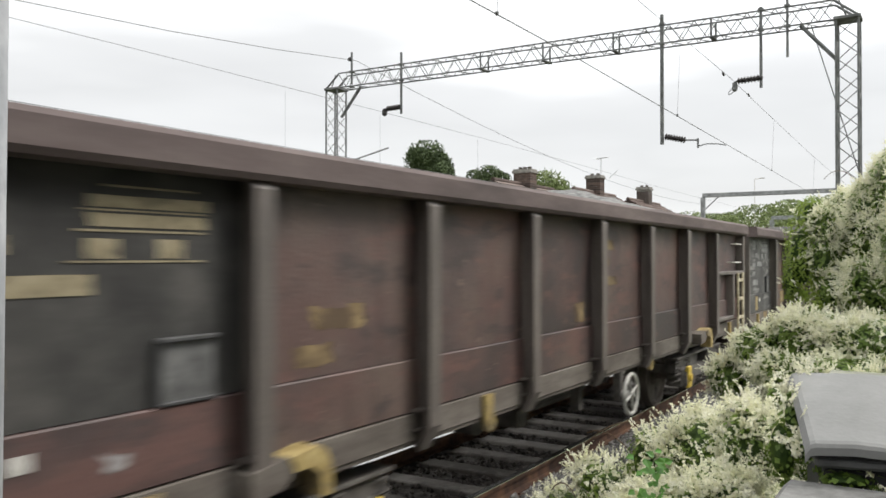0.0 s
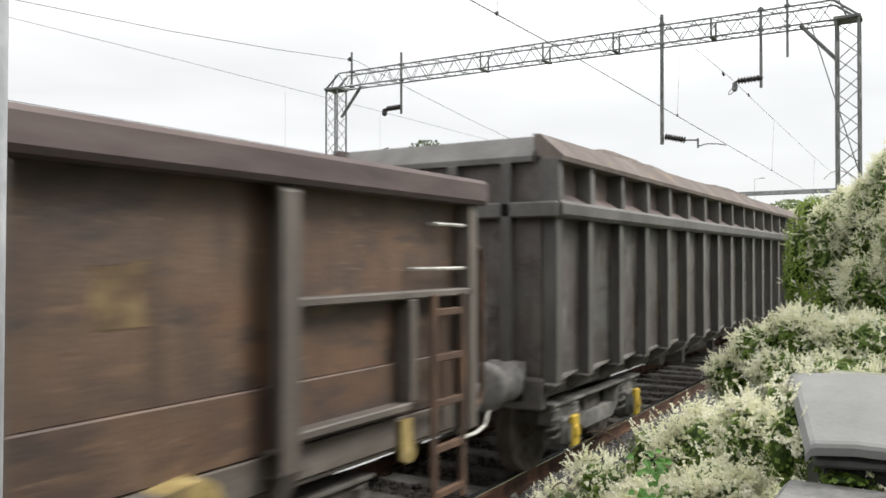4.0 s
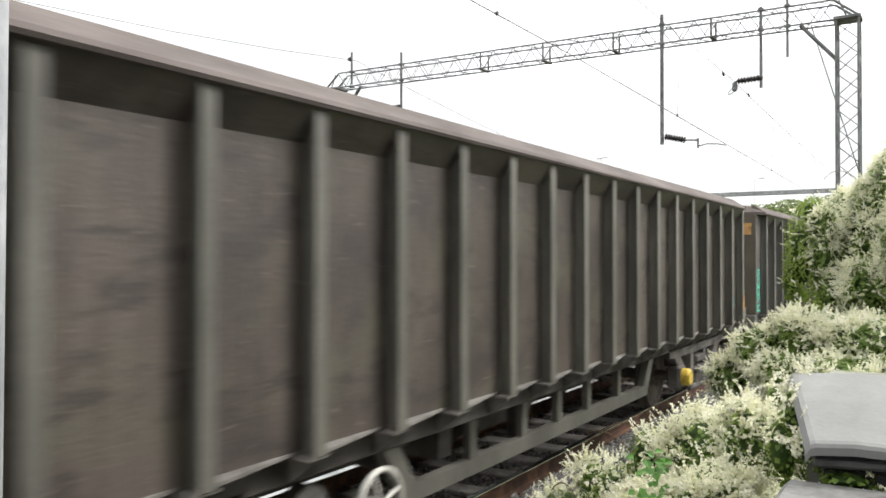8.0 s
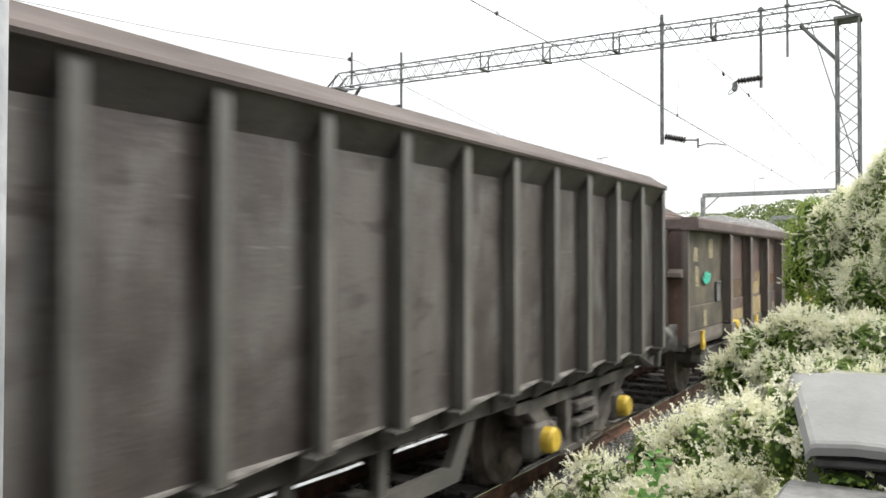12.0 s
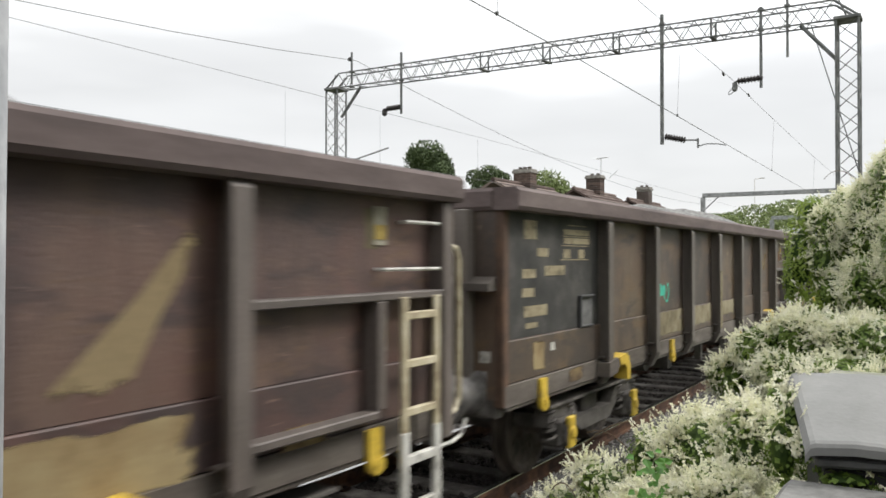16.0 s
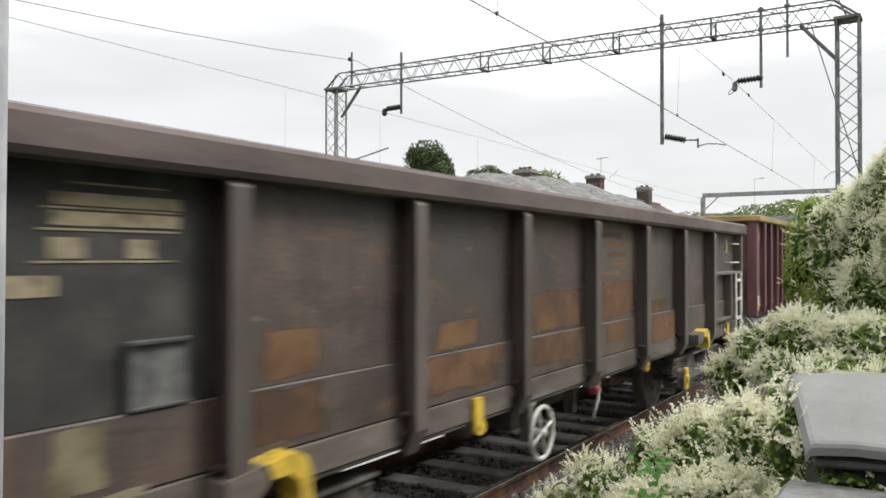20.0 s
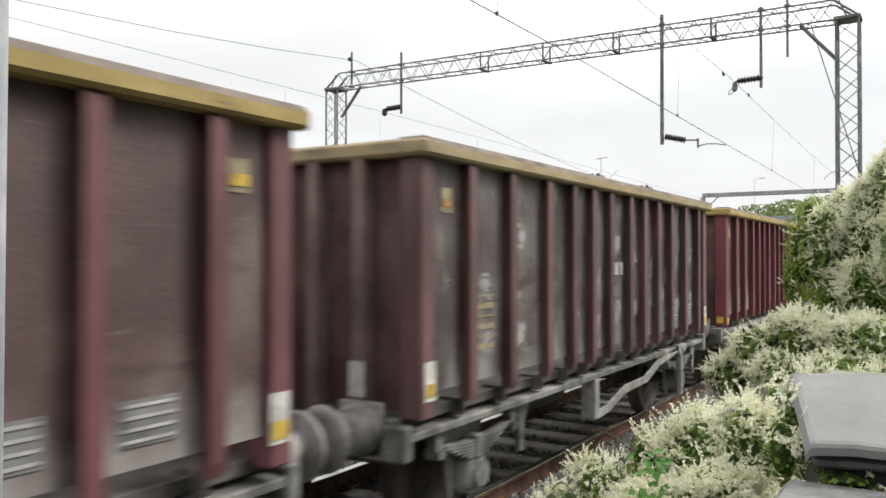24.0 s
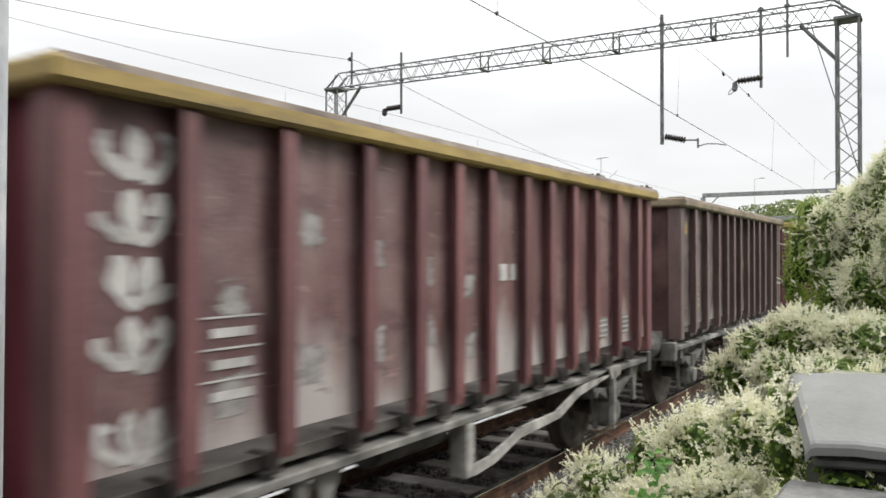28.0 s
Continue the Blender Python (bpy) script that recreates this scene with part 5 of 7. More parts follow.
M["rust_post"] = mat("rust_brown_post", (0.098, 0.064, 0.048), (0.060, 0.043, 0.035), (0.150, 0.092, 0.060), rough=0.85, scale=3)
M["rim_yellow"] = mat("faded_yellow_rim", (0.33, 0.245, 0.095), (0.20, 0.155, 0.085), (0.43, 0.325, 0.14), rough=0.7, scale=2.4, stretch=(1, 1, 3), amount=0.8, chip=((0.14, 0.105, 0.075), 0.62, 3.0, (0.6, 1.0, 3.0)))
M["rim_faded"] = mat("bleached_yellow_rim", (0.31, 0.245, 0.145), (0.19, 0.155, 0.105), (0.39, 0.315, 0.19), rough=0.75, scale=2.4, stretch=(1, 1, 3), amount=0.8)
M["rim_worn"] = mat("rubbed_brown_rim_top", (0.20, 0.165, 0.14), (0.11, 0.09, 0.08), (0.28, 0.24, 0.21), rough=0.8, scale=4, amount=0.8)
M["end_rib_brown"] = mat("dusty_brown_end_rib", (0.175, 0.125, 0.118), (0.105, 0.074, 0.070), (0.235, 0.178, 0.170), rough=0.75, scale=2.6, amount=0.8)
M["end_brown"] = mat("grimy_brown_end", (0.105, 0.062, 0.060), (0.058, 0.038, 0.038), (0.155, 0.098, 0.094), rough=0.8, scale=2.2, amount=0.7)
M["lever_white"] = mat("chalky_lever_paint", (0.31, 0.305, 0.29), (0.17, 0.165, 0.155), (0.47, 0.46, 0.44), rough=0.75, scale=5)
M["data_grey"] = mat("grey_data_panel", (0.20, 0.20, 0.195), (0.12, 0.12, 0.115), (0.27, 0.27, 0.26), rough=0.8, scale=7)
M["white_dust"] = mat("pale_limestone_dust", (0.42, 0.41, 0.40), (0.20, 0.185, 0.18), (0.58, 0.57, 0.56), rough=0.95, scale=5, amount=0.9)


def blotch(w, h, seed, step=0.05, rag=0.02):
    """A ragged-edged patch of brushed-on paint, thin on the sheet."""
    rnd = random.Random(seed)
    pts = []
    for a, b in (((-w / 2, -h / 2), (w / 2, -h / 2)), ((w / 2, -h / 2), (w / 2, h / 2)), ((w / 2, h / 2), (-w / 2, h / 2)), ((-w / 2, h / 2), (-w / 2, -h / 2))):
        n = max(2, int(math.hypot(b[0] - a[0], b[1] - a[1]) / step))
        for i in range(n):
            u = i / n
            pts.append((a[0] + (b[0] - a[0]) * u + rnd.uniform(-rag, rag), a[1] + (b[1] - a[1]) * u + rnd.uniform(-rag, rag)))
    return Geo().add([(p[0], 0.0, p[1]) for p in pts], [tuple(range(len(pts)))])


def patches(root, rows, mt, y):
    for i, (x, z, w, h) in enumerate(rows):
        ob = part("paint_patch", blotch(w, h, int(x * 100 + z * 10)), M[mt], root)
        ob.location = (x * LONG if root.name in LOWS else x, y - 0.0008 * i, z)


w0 = low_wagon(0.87, "purple_brown", "dark purple-brown low box wagon with a black lettered end bay", 7.45, "cream_paint", "old_yellow")
low_data_panel(w0)
patches(w0, ((2.75, 1.72, 0.55, 0.14), (2.55, 1.52, 0.35, 0.12), (6.3, 1.55, 0.25, 0.2), (6.2, 1.2, 0.3, 0.15)), "patch_tan", -1.162)
patches(w0, ((7.05, 2.2, 0.5, 0.12), (6.95, 2.02, 0.35, 0.1), (7.15, 1.82, 0.45, 0.1), (6.9, 1.5, 0.3, 0.3)), "patch_smear", -1.163)
patches(w0, ((1.30, 1.20, 0.26, 0.18), (0.75, 1.02, 0.22, 0.1)), "white_smear", -1.182)
stone_heap("stone_load", 7.2, 12.5, 2.48, 0.42, 5.0, 11, 0.87)
w1 = low_wagon(15.26, "ochre_brown", "ochre and brown rusty low box wagon with a grey end bay", 7.45, "rust_post", "old_yellow", "end_grey", True)
low_data_panel(w1, "data_grey")
stone_heap("stone_load", 5.2, 12.9, 2.48, 0.33, 5.0, 12, 15.26)
patches(w1, ((6.3, 1.12, 0.9, 0.32), (5.4, 1.10, 0.5, 0.34), (3.4, 1.25, 0.8, 0.26)), "patch_tan", -1.182)
patches(w1, ((5.55, 1.14, 0.5, 0.2), (7.8, 1.1, 0.25, 0.12)), "patch_cream", -1.1845)
patches(w1, ((3.9, 2.1, 0.7, 0.2), (6.3, 1.9, 0.9, 0.3), (7.6, 1.60, 0.5, 0.3)), "patch_rust", -1.162)
patches(w1, ((4.04, 1.57, 0.52, 0.38),), "patch_dark", -1.1625)
patches(w1, ((4.50, 1.57, 0.34, 0.38), (10.3, 1.9, 0.3, 0.3)), "patch_tan", -1.163)
w2 = tier_wagon(30.13, "tier_grey", "tall dark grey wagon with an added upper tier of panels")
stone_heap("stone_load", 2.4, 13.1, 3.0, 0.52, 9.0, 13, 30.13, half=1.06, mt="stone_brown", label="heap of brown crushed stone in the high wagon")
scribble(w2, 7.08, 1.70, 0.34, 0.11, "green_spray", -1.202, 3, loops=6, thick=0.05)
scribble(w2, 7.24, 1.52, 0.13, 0.26, "green_spray", -1.202, 5, loops=1, thick=0.03)
slab_label(w2, 6.28, 1.43, 0.24, 0.06, "old_yellow", -1.202, "paint_mark")
for k in range(3):
    scribble(w2, 2.51 + 0.86 * k * 1.0, 1.55 + 0.03 * k, 0.42, 0.6, "patch_tan", -1.202, 20 + k, loops=3, thick=0.025)
for k, (px, pz) in enumerate(((7.6, 1.95), (8.3, 1.62), (8.9, 2.02), (10.0, 1.8), (11.4, 1.95), (11.9, 1.7))):
    slab_label(w2, px, pz, 0.07, 0.03, "white_dust", -1.202, "paint_mark")

w3 = tall_wagon(44.92, "tall_olive", "tall olive-brown box wagon with close vertical ribs and mossy ends")
w4 = tall_wagon(61.13, "tall_grey", "tall scuffed grey box wagon with turquoise graffiti between its ribs", False)
def letter_column(root, x, y, z, w, h, seed):
    """A sprayed upright tag: a stack of open loops and slashes in one colour."""
    rnd = random.Random(seed)
    rows = 5
    for k in range(rows):
        zc = z + h / 2 - h * (k + 0.5) / rows
        hh, ww = h / rows * 0.46, w / 2
        if k % 3 == 0:
            strokes = [[(-ww, hh * 0.2), (-ww * 0.2, hh), (ww, hh * 0.8), (ww * 0.8, -hh)], [(-ww * 0.9, -hh * 0.7), (0, -hh * 0.1), (ww * 0.7, hh * 0.2)]]
        else:
            n = 12
            strokes = [[(ww * 0.9 * math.cos(2 * math.pi * i / n + k) * (1 + 0.1 * math.sin(i)), hh * math.sin(2 * math.pi * i / n + k)) for i in range(n + 1)]]
            if k == rows - 1:
                strokes = [[(-ww, hh), (-ww * 0.7, -hh), (0, -hh * 0.7), (ww, -hh)], [(-ww * 0.6, hh * 0.2), (ww, hh * 0.6)]]
        g = Geo()
        for st in strokes:
            vs = []
            for i, q in enumerate(st):
                a, b = st[max(i - 1, 0)], st[min(i + 1, len(st) - 1)]
                d = Vector((b[0] - a[0], b[1] - a[1])).normalized() * 0.016 * rnd.uniform(0.8, 1.25)
                vs += [(q[0] - d.y, -0.002 - 0.0001 * i, q[1] + d.x), (q[0] + d.y, -0.002 - 0.0001 * i, q[1] - d.x)]
            g.add(vs, [(2 * i, 2 * i + 2, 2 * i + 3, 2 * i + 1) for i in range(len(st) - 1)])
        ob = part("graffiti", g, M["green_spray"], root, "sprayed turquoise loop")
        ob.location = (x, y, zc)


letter_column(w4, 0.30, -1.202, 1.46, 0.29, 0.78, 7)
letter_column(w4, 4.98, -1.202, 1.47, 0.36, 0.92, 8)
patches(w4, ((2.20, 1.27, 0.16, 0.14),), "patch_tan", -1.202)
for k in range(4):
    slab_label(w3, 13.35, 1.50 - 0.09 * k, 0.30, 0.03, "label_paint", -1.202, "lettering_bar")
slab_label(w3, 14.25, 1.33, 0.44, 0.12, "blue_label", -1.202, "plate", "faded blue plate")
w5 = low_wagon(77.36, "plum_brown", "plum-brown low box wagon with tan overpainted patches and green tag", 5.4, "cream_paint", "yellow", dark_end="end_olive", low_end=True)
patches(w5, ((2.80, 1.55, 1.30, 0.34), (2.80, 1.24, 1.34, 0.30), (4.05, 1.62, 0.75, 0.30), (4.75, 1.66, 0.55, 0.36), (4.35, 1.52, 1.34, 0.24), (8.55, 1.58, 0.62, 0.34)), "patch_tan", -1.162)
patches(w5, ((2.80, 1.10, 1.34, 0.26), (4.35, 1.20, 1.36, 0.36), (8.85, 1.17, 1.36, 0.40), (10.4, 1.20, 1.30, 0.32), (11.75, 1.05, 0.4, 0.2)), "patch_tan", -1.182)
patches(w5, ((5.4, 1.04, 0.25, 0.10), (6.2, 1.10, 0.18, 0.16), (6.95, 1.02, 0.30, 0.10), (7.5, 1.02, 0.12, 0.08), (7.85, 1.04, 0.2, 0.1), (0.85, 1.2, 0.2, 0.25)), "label_paint", -1.183)
patches(w5, ((0.45, 2.10, 0.22, 0.2), (1.3, 2.20, 0.25, 0.3), (0.5, 1.8, 0.2, 0.3)), "label_paint", -1.162)
patches(w5, ((5.80, 1.66, 1.35, 0.20), (5.6, 1.95, 0.9, 0.2)), "patch_rust", -1.163)
smear = part("paint_patch", Geo().add([(6.90, 0, 2.26), (7.33, 0, 2.04), (8.10, 0, 1.96), (7.62, 0, 1.66), (7.21, 0, 1.34), (6.90, 0, 1.40)], [(0, 1, 2, 3, 4, 5)]), M["patch_smear"], w5, "three-cornered tan smear")
smear.location = (0, -1.163, 0)
patches(w5, ((7.84, 1.22, 0.24, 0.20),), "label_paint", -1.184)
streak = part("paint_patch", Geo().prism([(10.50, 1.42), (10.95, 1.42), (11.16, 1.80), (11.45, 2.20), (11.38, 2.26), (11.05, 1.90)], -0.001, 0.0, "y"), M["patch_smear"], w5, "slanting yellow smear")
streak.location = (0, -1.164, 0)
patches(w5, ((12.38, 2.24, 0.16, 0.22), (12.40, 1.58, 0.14, 0.20)), "patch_cream", -1.163)
scribble(w5, 0.95, 1.78, 0.34, 0.14, "green_spray", -1.19, 9, loops=3, thick=0.06)
stone_heap("stone_load", 5.0, 12.2, 2.48, 0.52, 6.0, 14, 77.36)
foot = place("ladder_foot", shared("ladder_foot", lambda: Geo().box(-0.034, 0.034, -0.034, 0.004, 0.416, 0.98, 0.006).box(0.336, 0.404, -0.034, 0.004, 0.416, 0.98, 0.006), M["white_paint"]), w5, 12.52, -1.28, 0, label="whiter repainted foot of the ladder")
for k in range(2):
    place("rung", shared("ladder_foot_rung", lambda: Geo().box(0.034, 0.336, -0.034, 0.014, -0.029, 0.029, 0.006), M["white_paint"]), foot, 0, 0, 0.50 + 0.30 * k)
w6 = low_wagon(91.82, "grey_brown", "grey-brown low box wagon with cream stripe patches and a green tag", 7.45, "white_paint", "yellow", rusty=True)
low_data_panel(w6)
patches(w6, ((4.33, 1.25, 1.38, 0.29), (5.86, 1.26, 1.38, 0.27), (7.38, 1.28, 1.38, 0.22)), "patch_cream", -1.181)
slab_label(w6, 6.63, 1.42, 0.13, 0.9, "patch_cream", -1.302, "paint_patch")
patches(w6, ((10.15, 1.70, 0.5, 0.24), (9.9, 1.5, 0.5, 0.2)), "patch_smear", -1.1635)
patches(w6, ((10.42, 2.10, 0.16, 0.10), (10.55, 1.95, 0.09, 0.18), (10.72, 2.03, 0.10, 0.24), (10.86, 2.09, 0.14, 0.10), (10.90, 1.92, 0.08, 0.14), (10.64, 1.87, 0.14, 0.10), (10.36, 1.91, 0.20, 0.05), (10.30, 2.02, 0.12, 0.05)), "patch_tan", -1.1635)
patches(w6, ((12.30, 2.10, 0.30, 0.22), (12.56, 2.06, 0.20, 0.16)), "patch_rust", -1.1615)
patches(w6, ((12.38, 2.24, 0.16, 0.22), (12.40, 1.50, 0.12, 0.2)), "patch_tan", -1.163)
scribble(w6, 4.1, 1.66, 0.34, 0.12, "green_spray", -1.162, 10, loops=4, thick=0.06)
scribble(w6, 4.35, 1.62, 0.16, 0.26, "green_spray", -1.162, 12, loops=1, thick=0.025)
stone_heap("stone_load", 5.6, 12.4, 2.48, 0.45, 6.1, 15, 91.82, phase=1.2)
w7 = low_wagon(106.26, "dark_brown", "very dark brown low box wagon with orange-tan patches and yellow fittings", 5.4, "white_paint", "yellow")
low_data_panel(w7)
patches(w7, ((2.55, 1.56, 0.5, 0.28), (4.25, 1.52, 0.62, 0.20), (5.95, 1.60, 1.25, 0.38), (8.92, 1.47, 0.9, 0.18)), "patch_rust", -1.162)
for k in range(7):
    patches(w7, ((7.30 + 0.09 * (k % 4), 2.30 - 0.10 * k, 0.75 - 0.07 * (k % 3), 0.05),), "patch_rust", -1.162)
patches(w7, ((7.42, 1.62, 1.36, 0.40),), "patch_rust", -1.1612)
patches(w7, ((2.5, 1.24, 0.6, 0.30), (4.33, 1.25, 1.30, 0.28), (5.87, 1.26, 1.30, 0.26), (7.4, 1.28, 0.6, 0.2), (9.0, 1.2, 1.3, 0.34)), "patch_rust", -1.182)
patches(w7, ((0.55, 1.22, 0.26, 0.24), (1.3, 1.24, 0.24, 0.28), (0.9, 1.02, 0.4, 0.1), (1.5, 1.02, 0.3, 0.1)), "patch_cream", -1.183)
for plated in (w5, w6, w7):
    for z in (2.26, 1.60):
        pl = slab_label(plated, 12.44, z, 0.14, 0.24, "plate_cream", -1.166, "plate", "small cream and yellow plate")
        slab_label(pl, 0, -0.04, 0.12, 0.09, "plate_yellow", -0.005, "plate_band")
for whole in (w6, w7):
    place("end_mark", shared("end_mark", lambda: Geo().box(-0.004, 0.0, -0.05, 0.05, -0.045, 0.045), M["white_paint"]), whole, -0.0215, -1.02, 1.27, label="small white square mark")
stone_heap("stone_load", 5.5, 12.2, 2.48, 0.52, 6.0, 16, 106.26, phase=0.6)

m8 = maroon_wagon(121.05, "maroon", "maroon two-axle box wagon with crimson ribs and a yellow rim")
m9 = maroon_wagon(129.67, "maroon_grey", "dust-greyed maroon box wagon with white scrawls and a faded rim", "tall", "rim_faded")
m10 = maroon_wagon(138.31, "maroon_red", "clean maroon-red box wagon with small yellow lettering bars", "small")
m11 = maroon_wagon(146.95, "maroon_pale", "dusty maroon-red box wagon with a column of white sprayed letters", "", "rim_yellow", "rib_maroon_red")
m12 = maroon_wagon(155.59, "maroon_dark", "dark grimy maroon box wagon with a dusty brown rim", "", "rim_dusty")
m13 = maroon_wagon(164.23, "maroon", "dull maroon box wagon with pale dust and yellow rim", "")


def maroon_marks(root, logo, scrawl=0, data="label_paint", column=False):
    for k in range(6):
        slab_label(root, 0.94, 1.78 - 0.075 * k, 0.40 if k % 2 == 0 else 0.26, 0.010 if k % 2 == 0 else 0.045, data, -1.222, "lettering_bar")
    for k, w in enumerate((0.10, 0.13, 0.10)):
        slab_label(root, 3.60 + 0.17 * k, 1.95, w, 0.13, logo, -1.222, "emblem_bar")
    if not column:
        slab_label(root, 0.38, 2.46, 0.14, 0.18, "label_paint", -1.222, "plate")
        slab_label(root, 0.38, 2.44, 0.12, 0.05, "orange_label", -1.227, "plate_band")
        slab_label(root, 7.06, 2.46, 0.14, 0.18, "label_paint", -1.222, "plate")
        slab_label(root, 7.06, 2.44, 0.12, 0.06, "yellow", -1.227, "plate_band")
    for px in (5.90, 6.54):
        box = slab_label(root, px, 1.36, 0.30, 0.20, "data_grey", -1.222, "data_panel", "small grey lettered panel")
        for k in range(4):
            slab_label(box, 0, 0.075 - 0.05 * k, 0.27, 0.014, "white_dust", -0.005, "lettering_bar")
    for k in range(scrawl):
        scribble(root, 1.5 + 0.561 * k, 1.75 - 0.12 * (k % 3), 0.36, 0.55 - 0.1 * (k % 2), "white_smear", -1.2235, 40 + k, loops=1 + k % 3, upright=k % 2 == 0, thick=0.055)
    if column:
        for k in range(4):
            scribble(root, 0.40, 2.50 - 0.27 * k, 0.27, 0.20, "white_dust", -1.222, 60 + k, loops=2, thick=0.062)
        scribble(root, 0.40, 1.30, 0.36, 0.22, "white_dust", -1.222, 66, loops=3, thick=0.04)


for smeared, count in ((m9, 11), (m11, 5), (m12, 6)):
    for k in range(count):
        patches(smeared, ((0.95 + 0.575 * k, 1.42 + 0.05 * (k * 5 % 4), 0.44, 0.46 + 0.08 * (k % 3)), (0.95 + 0.575 * k, 1.85 + 0.12 * (k * 3 % 4), 0.36, 0.40 + 0.10 * (k % 2))), "white_smear", -1.2225)
for k in range(3):
    tag = scribble(m9, 0.055, 1.75 - 0.26 * k, 0.30, 0.20, "white_smear", -0.35, 80 + k, loops=2, thick=0.05)
    tag.rotation_euler = (0, 0, -math.pi / 2)
maroon_marks(m8, "label_paint", 0)
maroon_marks(m9, "white_dust", 9)
maroon_marks(m10, "letter_yellow", 0, "label_paint")
maroon_marks(m11, "white_dust", 0, "white_dust", True)
maroon_marks(m12, "label_paint", 3)
maroon_marks(m13, "label_paint", 0)


# ---------------------------------------------------------------- overhead line
def lattice(g, p, q, w, h, bays, r=0.020, brace=0.010):
    """A four-chord lattice girder from p to q."""
    p, q = Vector(p), Vector(q)
    d = (q - p).normalized()
    side = Vector((1, 0, 0))
    up = side.cross(d).normalized()
    cs = [side * (a * w / 2) + up * (b * h / 2) for a, b in ((-1, -1), (1, -1), (1, 1), (-1, 1))]
    for c in cs:
        g.tube(p + c, q + c, r, 6)
    L = (q - p).length
    for i in range(bays):
        a, b = p + d * (L * i / bays), p + d * (L * (i + 1) / bays)
        for k in range(4):
            c0, c1 = cs[k], cs[(k + 1) % 4]
            if i % 2:
                c0, c1 = c1, c0
            g.tube(a + c0, b + c1, brace, 4, caps=False)
    return g


def wire(name, pts, r, parent, label=""):
    g = Geo().pipe(pts, r, 5)
    return part(name, g, M["wire"], parent, label)


GX = 19.0


def gantry():
    root = thing("overhead_gantry", "grey lattice steel portal gantry spanning the tracks", "gantry", at=(0, 0, 0))
    part("lattice_beam", lattice(Geo(), (GX, 1.95, 7.27), (GX, 15.2, 7.30), 0.42, 0.42, 46), M["gantry"], root)
    for y, y2, n in ((15.45, 15.2, "far"), (1.69, 1.95, "near")):
        part("lattice_post", lattice(Geo(), (GX, y, -0.5), (GX, y, 7.06), 0.42, 0.42, 20, 0.026, 0.010), M["gantry"], root)
        g = Geo()
        g.box(GX - 0.26, GX + 0.26, y - 0.26, y + 0.26, 7.05, 7.12, 0.01)
        s = 1 if y2 > y else -1
        for dx in (-0.21, 0.21):
            g.tube((GX + dx, y - s * 0.21, 7.1), (GX + dx, y2, 7.48), 0.028, 6)
            g.tube((GX + dx, y - s * 0.0, 7.1), (GX + dx, y2 - s * 0.1, 7.48), 0.016, 5)
            g.tube((GX + dx, y2, 7.06), (GX + dx, y, 7.1), 0.028, 6)
        part("corner_frame", g, M["gantry"], root)
        part("knee_brace", Geo().tube((GX, y + s * 0.21, 6.25), (GX, y + s * 0.92, 7.08), 0.045, 6), M["gantry"], root)
        part("footing", Geo().box(GX - 0.4, GX + 0.4, y - 0.4, y + 0.4, -0.75, -0.40, 0.03), M["slab"], root)
    for y, zt, zb, r in ((5.56, 7.72, 4.70, 0.045), (3.38, 7.55, 5.78, 0.032), (2.84, 7.75, 6.38, 0.028), (12.91, 7.82, 6.10, 0.035), (14.66, 8.05, 7.12, 0.032)):
        dt = part("drop_tube", Geo().tube((GX - 0.26, y, zb), (GX - 0.26, y, zt), r, 8), M["gantry"], root)
        for z in (7.02, 7.46):
            part("clamp", Geo().box(GX - 0.31, GX - 0.19, y - 0.06, y + 0.06, z, z + 0.06, 0.008), M["gantry"], dt)
    for y in (10.4, 6.75, 4.45, 8.6):
        part("beam_splice", Geo().box(GX - 0.225, GX + 0.225, y - 0.05, y + 0.05, 7.045, 7.075).box(GX - 0.225, GX - 0.21, y - 0.022, y + 0.022, 7.06, 7.48).box(GX + 0.21, GX + 0.225, y - 0.022, y + 0.022, 7.06, 7.48), M["gantry"], root)

    def ins(p, q, n=8, r=0.075):
        g = Geo()
        p, q = Vector(p), Vector(q)
        L = (q - p).length
        prof = [(0, 0.02)]
        for i in range(n):
            a = L * (i + 0.2) / n
            prof += [(a, 0.045), (a + L * 0.25 / n, r), (a + L * 0.45 / n, r), (a + L * 0.6 / n, 0.045)]
        prof += [(L, 0.02)]
        g.lathe(p, q - p, prof, 12)
        return g
    X = GX - 0.26
    for p, q in (((X, 5.50, 4.88), (X, 5.02, 4.76)), ((X, 3.34, 6.0), (X, 3.88, 5.98)), ((X, 12.95, 6.30), (X, 13.40, 6.28))):
        part("insulator", ins(p, q), M["insulator"], root, "dark ribbed insulator")
    g = Geo().tube((X, 5.02, 4.76), (X, 4.74, 4.74), 0.02, 6).tube((X, 4.74, 4.78), (X, 4.74, 4.56), 0.022, 6)
    pts = [(X, 4.74, 4.60), (X, 4.55, 4.64), (X, 4.30, 4.62), (X, 4.12, 4.58)]
    for p, q in zip(pts, pts[1:]):
        g.tube(p, q, 0.013, 6)
    part("registration_arm", g, M["gantry"], root)
    part("registration_arm", Geo().tube((X, 13.40, 6.28), (X, 13.50, 6.26), 0.03, 6).lathe((X, 13.48, 6.30), (0, 0, -1), [(0, 0.03), (0.05, 0.075), (0.18, 0.075), (0.22, 0.02)], 10), M["insulator"], root)
    g = Geo().tube((X, 3.88, 5.98), (X, 3.98, 5.92), 0.025, 6)
    g.lathe((X, 3.92, 5.95), (0, 0.1, -1), [(0, 0.03), (0.05, 0.06), (0.16, 0.06), (0.2, 0.02)], 10)
